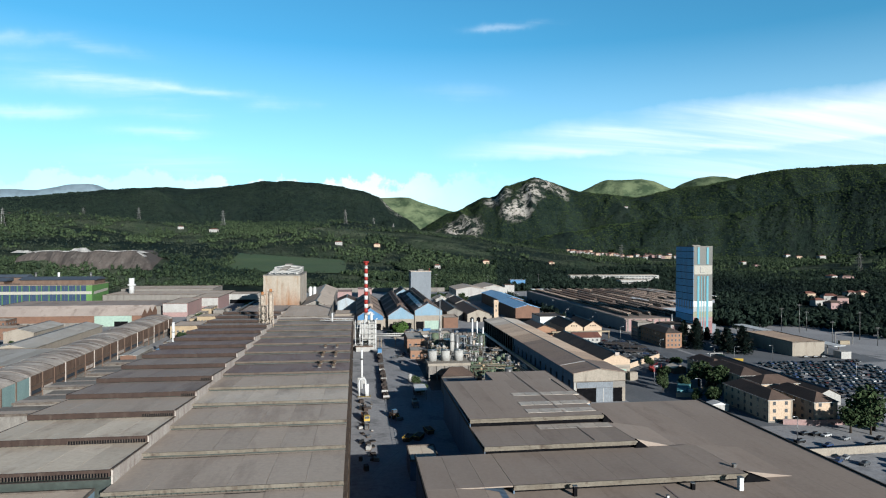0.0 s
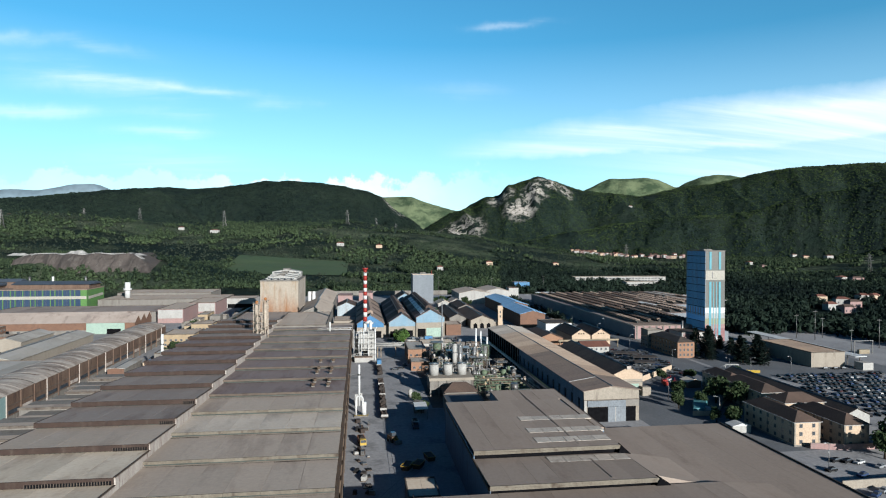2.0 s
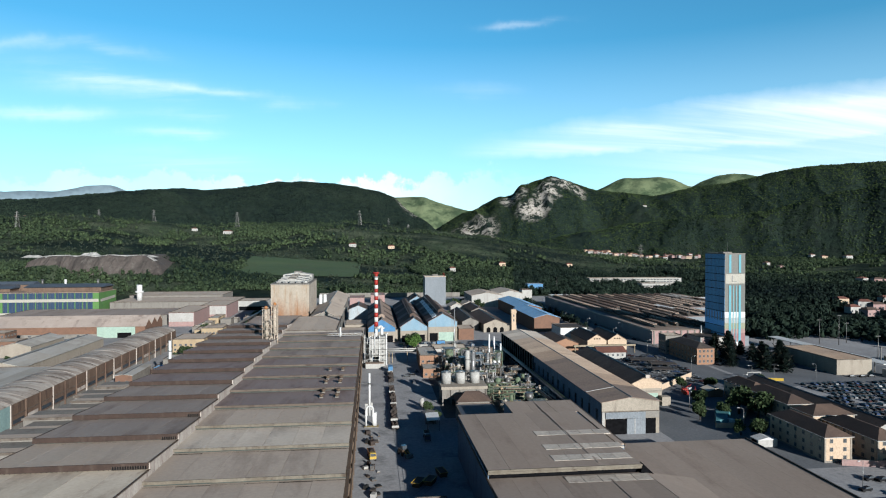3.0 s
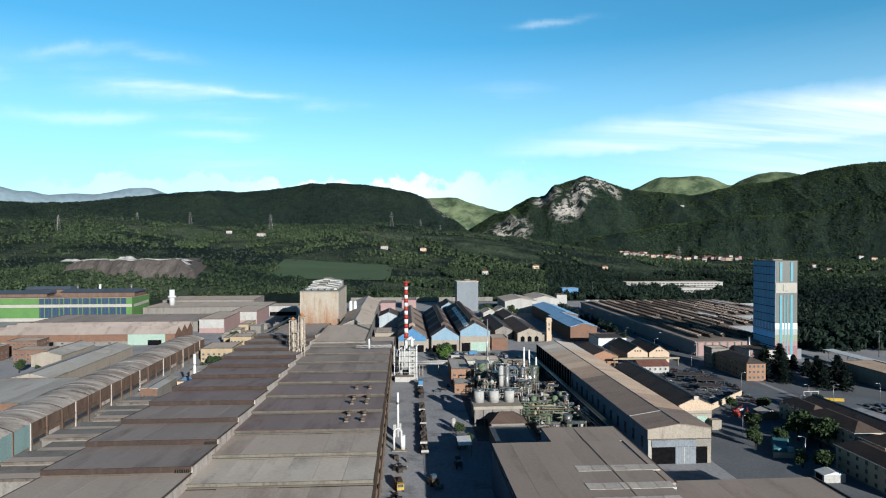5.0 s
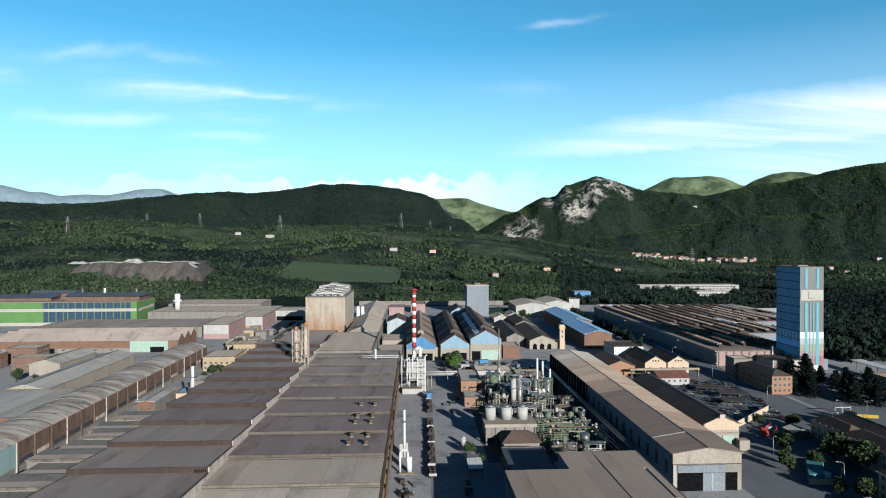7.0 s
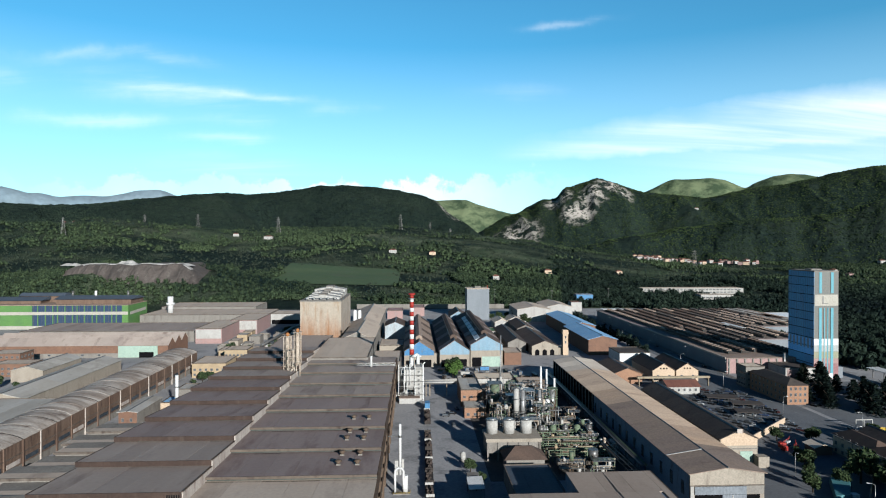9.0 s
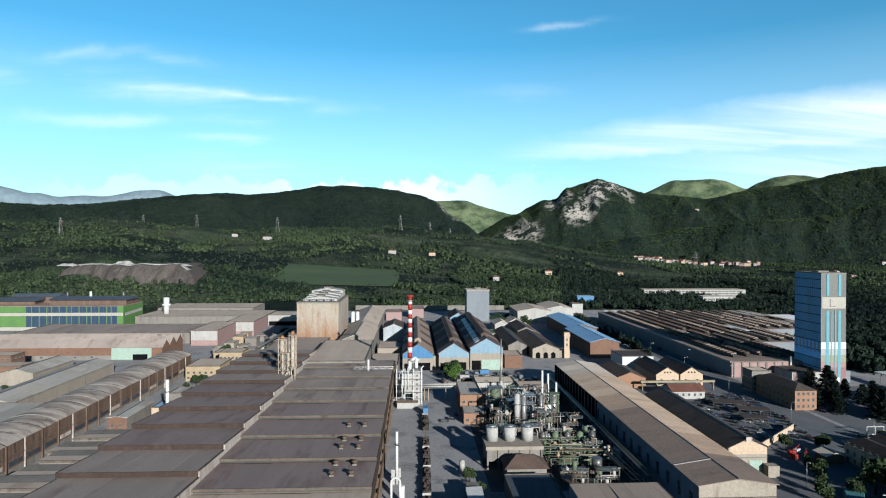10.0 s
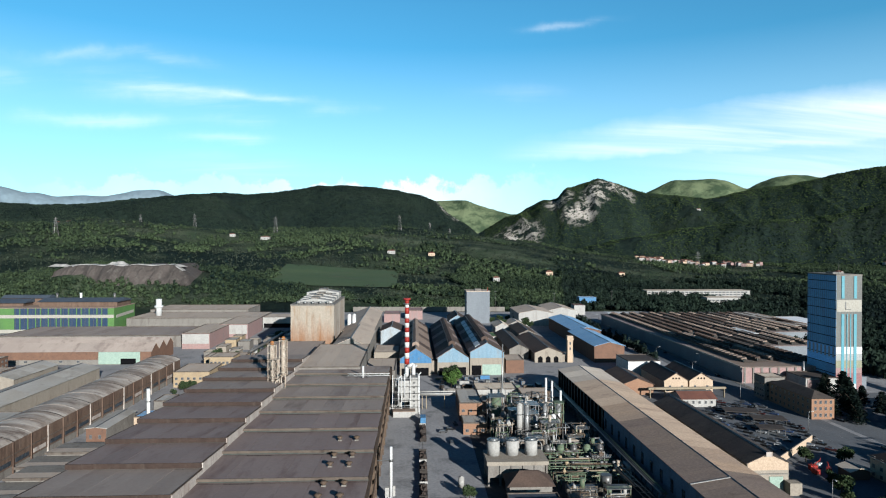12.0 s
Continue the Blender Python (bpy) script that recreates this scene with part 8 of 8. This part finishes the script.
def pylon(x, y, h, turn):
    z = float(height(np.array([x]), np.array([y]))[0])
    t = thing("power_pylon", x, y, z, turn, "grey lattice power pylon on the hillside", "pylon", "pylons")
    w, top = h * 0.11, h * 0.015
    for a in (-1, 1):
        for b in (-1, 1):
            part("leg", Shape().tube((a * w, b * w, -1), (a * top, b * top, h), 0.42, 0.25, 5), STEEL, t)
    for k in range(6):
        za, zb = h * k / 7, h * (k + 1) / 7
        wa, wb = w + (top - w) * za / h, w + (top - w) * zb / h
        part("brace", Shape().tube((-wa, -wa, za), (wb, -wb, zb), 0.22, 0.22, 4).tube((wa, -wa, za), (-wb, -wb, zb), 0.22, 0.22, 4), STEEL, t)
    for k, s in ((0.68, 0.16), (0.80, 0.13), (0.91, 0.10)):
        part("crossarm", Shape().tube((-h * s, 0, h * k), (h * s, 0, h * k), 0.4, 0.4, 5), STEEL, t)
    return t


for az, r, h in ((-11.6, 2010, 52), (-1.0, 1980, 46), (-18.2, 2350, 52), (-22.2, 2300, 46), (1.6, 2500, 40), (3.4, 2450, 34), (24.1, 1900, 52), (-27.5, 1700, 40), (42, 1500, 46)):
    pylon(r * math.sin(radians(az)), r * math.cos(radians(az)), h, -az + 20)
for x, y, h in ((352, 470, 20), (362, 462, 24), (375, 470, 17), (340, 400, 18), (380, 420, 22), (372, 395, 14), (120, 930, 26), (205, 950, 22), (290, 960, 24)):
    t = thing("light_mast", x, y, -0.3, 0, "slim grey mast with a crossbar", "mast", "masts")
    part("pole", Shape().tube((0, 0, 0), (0, 0, h), 0.28, 0.14, 8), STEEL, t)
    part("crossbar", Shape().box(-1.8, 1.8, -0.12, 0.12, h - 1.2, h - 0.9), STEEL, t)
gantry = thing("substation_gantry", 344, 402, -0.3, 0, "grey steel gantry of a substation", "gantry")
for x in (0, 14):
    part("post", Shape().box(x - 0.25, x + 0.25, -0.25, 0.25, 0, 9), STEEL, gantry)
part("beam", Shape().box(-0.4, 14.4, -0.3, 0.3, 9, 9.6), STEEL, gantry)
part("switchgear", Shape().box(3, 11, -1, 1, 0, 3.2), BEIGE_STEEL, gantry)


# ---- the quarry bank ----
def quarry():
    t = thing("quarry_bank", -412, 985, 31, 0, "brown quarried bank topped with white rubble", "rock face")
    n, k = 90, 9
    verts, faces = [], []
    for j in range(k):
        for i in range(n):
            u, v = i / (n - 1), j / (k - 1)
            x, y = -108 + 216 * u, 26 * v - 22 * u + 8 * math.sin(u * 9)
            edge = min(1.0, 6 * u, 7 * (1 - u))
            z = 27 * edge ** 0.5 * min(1, v * 1.25) ** 0.8
            o = noise.noise(Vector((x * 0.09, z * 0.05, 1.7))) * 5 + noise.noise(Vector((x * 0.3, z * 0.2, 4.0))) * 2
            verts.append((x, y + o, z + noise.noise(Vector((x * 0.05, y * 0.05, 9))) * 2))
    for i in range(n):
        x, y, z = verts[(k - 1) * n + i]
        verts.append((x, y + 90, z * 0.98))
    for j in range(k):
        for i in range(n - 1):
            a = j * n + i
            faces.append((a, a + 1, a + 1 + n, a + n))
    s = Shape()
    s.add(verts, faces)
    part("rock", s, CLIFF, t)
    rr = random.Random(5)
    top = verts[(k - 1) * n:k * n]
    crest_strip = Shape()
    for i in range(6, n - 8, 4):
        (xa, ya, za), (xb, yb, zb) = top[i], top[i + 4]
        lift = rr.uniform(0.6, 1.6)
        crest_strip.loft([(xa, ya - 1.5, za - 0.6), (xb, yb - 1.5, zb - 0.6), (xb, yb + 12, zb - 0.6), (xa, ya + 12, za - 0.6)], [(xa, ya, za + lift), (xb, yb, zb + lift * 0.8), (xb, yb + 11, zb + lift), (xa, ya + 11, za + lift)])
    part("white_crest", crest_strip, RUBBLE, t, "pale rubble along the brim")
    for i in range(20):
        cx, cy = rr.uniform(-104, 84) if i < 26 else -100 + 22 * (i - 26), rr.uniform(28, 44)
        r, h = rr.uniform(7, 15), rr.uniform(0.6, 2.0) + (4 if abs(cx + 5) < 10 else 0)
        s, ring = Shape(), []
        for a in range(14):
            q = r * rr.uniform(0.75, 1.2)
            ring.append((cx + q * math.cos(a * math.pi / 7), cy + q * 0.7 * math.sin(a * math.pi / 7), 24.5))
        s.loft(ring, [(cx + (p[0] - cx) * 0.25, cy + (p[1] - cy) * 0.25, 26.5 + h * rr.uniform(0.85, 1.1)) for p in ring])
        part("rubble_mound", s, RUBBLE, t, "heap of white rubble")


RUBBLE = surf("rubble_white", (0.62, 0.60, 0.57), (0.50, 0.48, 0.45), 0.15, 1.2, 0.9)
quarry()
field = Shape()
fx, fy = np.meshgrid(np.linspace(-240, -20, 40), np.linspace(1120, 1330, 30))
fz = height(fx, fy) + 1.4
field.add(np.stack([fx, fy, fz], -1).reshape(-1, 3).tolist(), [(j * 40 + i, j * 40 + i + 1, j * 40 + i + 41, j * 40 + i + 40) for j in range(29) for i in range(39)], True)
FIELD = surf("crop_field_green", (0.080, 0.140, 0.066), (0.110, 0.165, 0.080), 0.012, 0.3, 0.95, streak=(0.4, 2.5, 1), bump=0.6, c3=(0.13, 0.15, 0.085))
single("crop_field", field, FIELD, "smooth green crop field at the foot of the hills", "field", kind="structure")


# ---- trees ----
def clump_template(rr, leaves, core=0.62, squash=0.85, size=0.42):
    """A crown of loose leaf clumps about a small inner body, of unit radius, standing on z = 0."""
    verts = []
    for i in range(leaves):
        d = rr.normal(size=3)
        d /= np.linalg.norm(d)
        if d[2] < -0.55:
            d[2] *= -1
        p = d * rr.uniform(0.72, 1.08) * np.array([1, 1, squash])
        a, b = rr.normal(size=3), rr.normal(size=3)
        a -= d * (a @ d) * 0.6
        b -= d * (b @ d) * 0.6
        a, b = a / np.linalg.norm(a) * size * rr.uniform(0.6, 1.3), b / np.linalg.norm(b) * size * rr.uniform(0.6, 1.3)
        verts += [p - a * 0.5 - b * 0.4, p + a * 0.6 - b * 0.2, p + b * 0.7]
    tri = [(3 * i, 3 * i + 1, 3 * i + 2) for i in range(leaves)]
    k = len(verts)
    g = (1 + 5 ** 0.5) / 2
    ico = np.array([(-1, g, 0), (1, g, 0), (-1, -g, 0), (1, -g, 0), (0, -1, g), (0, 1, g), (0, -1, -g), (0, 1, -g), (g, 0, -1), (g, 0, 1), (-g, 0, -1), (-g, 0, 1)]) / np.hypot(1, g)
    verts += [v * core * rr.uniform(0.8, 1.2) * np.array([1, 1, squash]) for v in ico]
    tri += [(k + a, k + b, k + c) for a, b, c in ((0, 11, 5), (0, 5, 1), (0, 1, 7), (0, 7, 10), (0, 10, 11), (1, 5, 9), (5, 11, 4), (11, 10, 2), (10, 7, 6), (7, 1, 8), (3, 9, 4), (3, 4, 2), (3, 2, 6), (3, 6, 8), (3, 8, 9), (4, 9, 5), (2, 4, 11), (6, 2, 10), (8, 6, 7), (9, 8, 1))]
    v = np.array(verts)
    v[:, 2] += squash
    return v, np.array(tri)


def wood(name, label, xs, ys, radius, tall, material, seed, leaves=30, sink=0.25, far=False):
    """Many crowns in one mesh."""
    rr = np.random.default_rng(seed)
    temps = [clump_template(rr, leaves, core=0.9 if far else 0.62, size=0.5) for _ in range(7)]
    zs = height(xs, ys)
    vs, fs, off = [], [], 0
    pick = rr.integers(0, 7, len(xs))
    turn = rr.uniform(0, 2 * math.pi, len(xs))
    size = radius * rr.uniform(0.45, 1.45, len(xs))
    up = tall * rr.uniform(0.55, 1.45, len(xs))
    for k, (v, f) in enumerate(temps):
        m = np.nonzero(pick == k)[0]
        if not len(m):
            continue
        c, s = np.cos(turn[m])[:, None], np.sin(turn[m])[:, None]
        x = (v[None, :, 0] * c - v[None, :, 1] * s) * size[m][:, None] + xs[m][:, None]
        y = (v[None, :, 0] * s + v[None, :, 1] * c) * size[m][:, None] + ys[m][:, None]
        z = v[None, :, 2] * up[m][:, None] + zs[m][:, None] - sink * up[m][:, None]
        vs.append(np.stack([x, y, z], -1).reshape(-1, 3))
        fs.append((f[None] + (np.arange(len(m)) * len(v))[:, None, None]).reshape(-1, 3) + off)
        off += len(m) * len(v)
    v, f = np.concatenate(vs), np.concatenate(fs)
    me = bpy.data.meshes.new(name)
    me.vertices.add(len(v))
    me.vertices.foreach_set("co", v.astype(np.float32).ravel())
    me.loops.add(len(f) * 3)
    me.loops.foreach_set("vertex_index", f.astype(np.int32).ravel())
    me.polygons.add(len(f))
    me.polygons.foreach_set("loop_start", np.arange(len(f), dtype=np.int32) * 3)
    if far:
        me.polygons.foreach_set("use_smooth", [True] * len(f))
    me.update(calc_edges=True)
    me.validate()
    single(name, me, material, label, "woodland", kind="stuff")


def scatter(seed, count, r0, r1, az0, az1, cover, keep, hedges=False):
    rr = np.random.default_rng(seed)
    r = np.sqrt(rr.uniform(r0 ** 2, r1 ** 2, count))
    a = np.radians(rr.uniform(az0, az1, count))
    x, y = r * np.sin(a), r * np.cos(a)
    m = fractal(x, y, 260, 4, 40) + 0.35 * fractal(x, y, 60, 2, 44) < cover
    if hedges:
        m |= np.abs(fractal(x, y, 190, 2, 91)) < 0.022
    m &= keep(x, y)
    edge = 45 * fractal(x, y, 60, 2, 77)
    m &= ~((x > -238 + edge) & (x < -24 + edge) & (y > 1118 + edge) & (y < 1322 + edge))
    m &= ~((x > -506) & (x < -290) & (y > 972) & (y < 1060))
    for cx, cy, rx, ry in CRAGS:
        m &= ~((((x - cx) / rx) ** 2 + ((y - cy) / ry) ** 2 < 0.8) & (rr.random(count) < 0.8))
    for cx, cy in clear:
        # gardens stay open on the side towards the valley
        d = np.hypot(cx, cy)
        ux, uy = cx / d, cy / d
        along, side = (x - cx) * ux + (y - cy) * uy, (x - cx) * uy - (y - cy) * ux
        m &= ~((along > -55) & (along < 16) & (np.abs(side) < 17))
    for bx0, bx1, by0, by1 in ((384, 566, 1066, 1115), (432, 498, 955, 1008), (245, 280, 960, 1005), (390, 446, 690, 775), (-125, -80, 870, 905)):
        m &= ~((x > bx0) & (x < bx1) & (y > by0) & (y < by1))
    return x[m], y[m]


def outside(x, y):
    inside = (y < 912) & (x > -435) & (x < 318)
    east_edge = np.where(y < 560, 302, np.where(y < 645, 340, 390))
    factory = (x < east_edge) & (y > 440) & (y < 812)
    lots = (x < 396) & (y < 490)
    return ~(inside | factory | lots)


x, y = scatter(1, 17000, 430, 1300, -38, 13, 0.10, outside)
wood("woodland", "dense dark green broadleaf woodland around the works", x, y, 4.6, 5.2, LEAVES, 2, 26)
# the eastern woods take the darker leaves to carry their shade
x, y = scatter(2, 13000, 430, 1500, 13, 56, 0.16, outside)
wood("evergreen_woodland", "dense woodland east of the works, darkened for its shade", x, y, 5.0, 6.0, LEAVES_DARK, 3, 26)
x, y = scatter(3, 29000, 1300, 2350, -40, 56, -0.045, outside, hedges=True)
wood("hill_woodland", "mixed woods and hedges on the foothills", x, y, 5.4, 5.6, LEAVES, 4, 13)
x, y = scatter(5, 12000, 1000, 2250, -40, 30, 0.5, outside)
wood("olive_grove", "grey-green olive trees scattered over the foothills", x, y, 2.5, 2.3, LEAVES_OLIVE, 6, 10)
# the western ridge gets its cloud shade from the darker leaves
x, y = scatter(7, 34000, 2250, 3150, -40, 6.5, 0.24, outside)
wood("west_mountain_forest", "forest that covers the western ridge, darkened for cloud shade", x, y, 3.8, 2.6, LEAVES_DARK, 8, 2, 0.5, True)
x, y = scatter(8, 40000, 2250, 3450, 6.5, 48, 0.30, outside)
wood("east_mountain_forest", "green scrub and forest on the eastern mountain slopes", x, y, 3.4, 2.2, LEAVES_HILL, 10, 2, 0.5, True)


def tree(name, label, x, y, h, r, material, seed, pine=False, leaves=950):
    """A trunk with limbs under a crown of loose clumps."""
    rr = np.random.default_rng(seed)
    t = thing(name, x, y, 0, 0, label, "tree", "trees by the works")
    tr = Shape().tube((0, 0, -0.2), (0, 0, h * 0.55), r * 0.09, r * 0.05, 8)
    for k in range(6):
        a = k * 1.9
        tr.tube((0, 0, h * (0.25 + 0.05 * k)), (r * 0.7 * math.cos(a), r * 0.7 * math.sin(a), h * (0.45 + 0.07 * k)), r * 0.04, r * 0.015, 6)
    part("trunk", tr, BARK, t)
    s = Shape()
    lobes = [(0, 0, h * 0.62, r * 0.8)] + [(r * 0.55 * math.cos(a), r * 0.55 * math.sin(a), h * rr.uniform(0.4, 0.8), r * rr.uniform(0.4, 0.6)) for a in rr.uniform(0, 6.28, 6)]
    for i in range(leaves):
        lx, ly, lz, lr = lobes[rr.integers(len(lobes))]
        d = rr.normal(size=3)
        d /= np.linalg.norm(d)
        p = np.array([lx, ly, lz]) + d * lr * rr.uniform(0.55, 1.1) * np.array([1, 1, 0.85])
        if pine:
            # flat plates of needles on whorls of boughs, wide below and narrow above
            tier = rr.integers(0, 9)
            rim = r * (1.08 - (tier / 9.4) ** 1.25)
            bough = rr.integers(0, 7)
            a = tier * 1.3 + bough * 0.8976 + rr.normal() * 0.20
            q = rim * (0.72 + 0.28 * math.sin(bough * 2.7 + tier)) * rr.uniform(0.05, 1.0) ** 0.6
            p = np.array([q * math.cos(a), q * math.sin(a), h * (0.14 + 0.095 * tier) - 0.16 * q + rr.normal() * 0.025 * h])
        u, v = rr.normal(size=3), rr.normal(size=3)
        u, v = u / np.linalg.norm(u) * r * 0.115, v / np.linalg.norm(v) * r * 0.115
        if pine:
            u[2], v[2] = u[2] * 0.45, v[2] * 0.45
        s.add([p - u - v * 0.5, p + u * 0.8 - v, p + v * 1.1 + u * 0.3, p - u * 0.6 + v * 0.8], [(0, 1, 2, 3)])
    part("crown", s, material, t)
    return t


for i, (x, y, hh, r) in enumerate(((33.2, 479, 8.5, 3.6), (36.5, 487, 10, 4.2), (31.5, 490, 8, 3.2))):
    tree("yard_tree", "fresh green tree at the end of the street", x, y, hh, r, LEAVES_BRIGHT, 31 + i)
broad = [tree("broadleaf_tree", "leafy green tree beside the works", 33, 498, 9, 4.2, LEAVES_TREE, 11), tree("broadleaf_tree", "leafy green tree beside the works", 36, 512, 8, 3.6, LEAVES_TREE, 12), tree("broadleaf_tree", "large leafy tree by the houses", 176.5, 283, 13, 5.5, LEAVES_TREE, 13, leaves=1200)]
pines = [tree("pine_tree", "dark cedar with layered branches", 239, 408, 15, 6.5, LEAVES_DARK, 14, True, 1900), tree("pine_tree", "dark cedar with layered branches", 246, 381, 17, 7.5, LEAVES_DARK, 15, True, 1900)]
for i, (x, y, k) in enumerate(((189, 212, 1.15), (195, 209, 1.3), (201, 214, 1.3), (206, 207, 1.2), (211, 213, 1.3), (198, 218, 1.1), (159, 256, 1.0), (155, 262, 0.8), (150, 285, 0.6), (154, 292, 0.6), (158, 300, 0.7), (162, 308, 0.6), (165, 316, 0.6), (168, 322, 0.5), (171, 342, 0.5), (164, 290, 0.7), (178, 300, 0.9), (173, 292, 1.0), (186, 340, 0.7), (192, 346, 0.6),
                               (104, 736, 0.9), (112, 740, 0.8), (120, 744, 1.0), (128, 746, 0.9), (134, 750, 0.8), (-131, 466, 0.5), (-128, 474, 0.55), (-126, 482, 0.6), (-125, 490, 0.5), (-137, 568, 0.8), (-126, 570, 0.9), (-114, 452, 0.6), (-108, 462, 0.7), (-118, 470, 0.7), (-104, 446, 0.5), (-110, 478, 0.6), (-222, 455, 0.6), (-236, 460, 0.6), (-246, 458, 0.7), (-120, 566, 0.6), (-114, 600, 0.6), (-104, 590, 0.7), (-105, 640, 0.8), (-98, 660, 0.9), (-112, 655, 0.9), (30, 292, 0.5), (33, 300, 0.5), (29.5, 310, 0.45), (108, 800, 0.9), (118, 806, 0.9), (128, 800, 0.9), (98, 790, 0.8), (139, 806, 0.8), (218, 345, 0.5), (222, 352, 0.5))):
    src = broad[i % 3]
    copy_thing(src, pose(x, y, 0, 0, 0, i * 67) @ Matrix.Scale(k, 4))
for i, (x, y, k) in enumerate(((232, 395, 0.8), (252, 392, 0.9), (244, 420, 0.8), (258, 412, 0.7), (262, 432, 0.7), (254, 374, 0.7), (248, 446, 0.6), (266, 396, 0.6), (257, 456, 0.85), (263, 449, 0.9), (229, 410, 0.75), (255, 434, 0.9), (270, 420, 0.8), (272, 404, 0.9), (262, 384, 0.9))):
    copy_thing(pines[i % 2], pose(x, y, 0, 0, 0, i * 51) @ Matrix.Scale(k, 4))
hx = np.full(60, 196.0) + np.random.default_rng(3).uniform(-1.5, 1.5, 60)
hy = np.linspace(560, 900, 60)
wood("hedge_trees", "row of dark trees along the road and factory", hx, hy, 3.2, 4.6, LEAVES_DARK, 9, 40, 0.15)
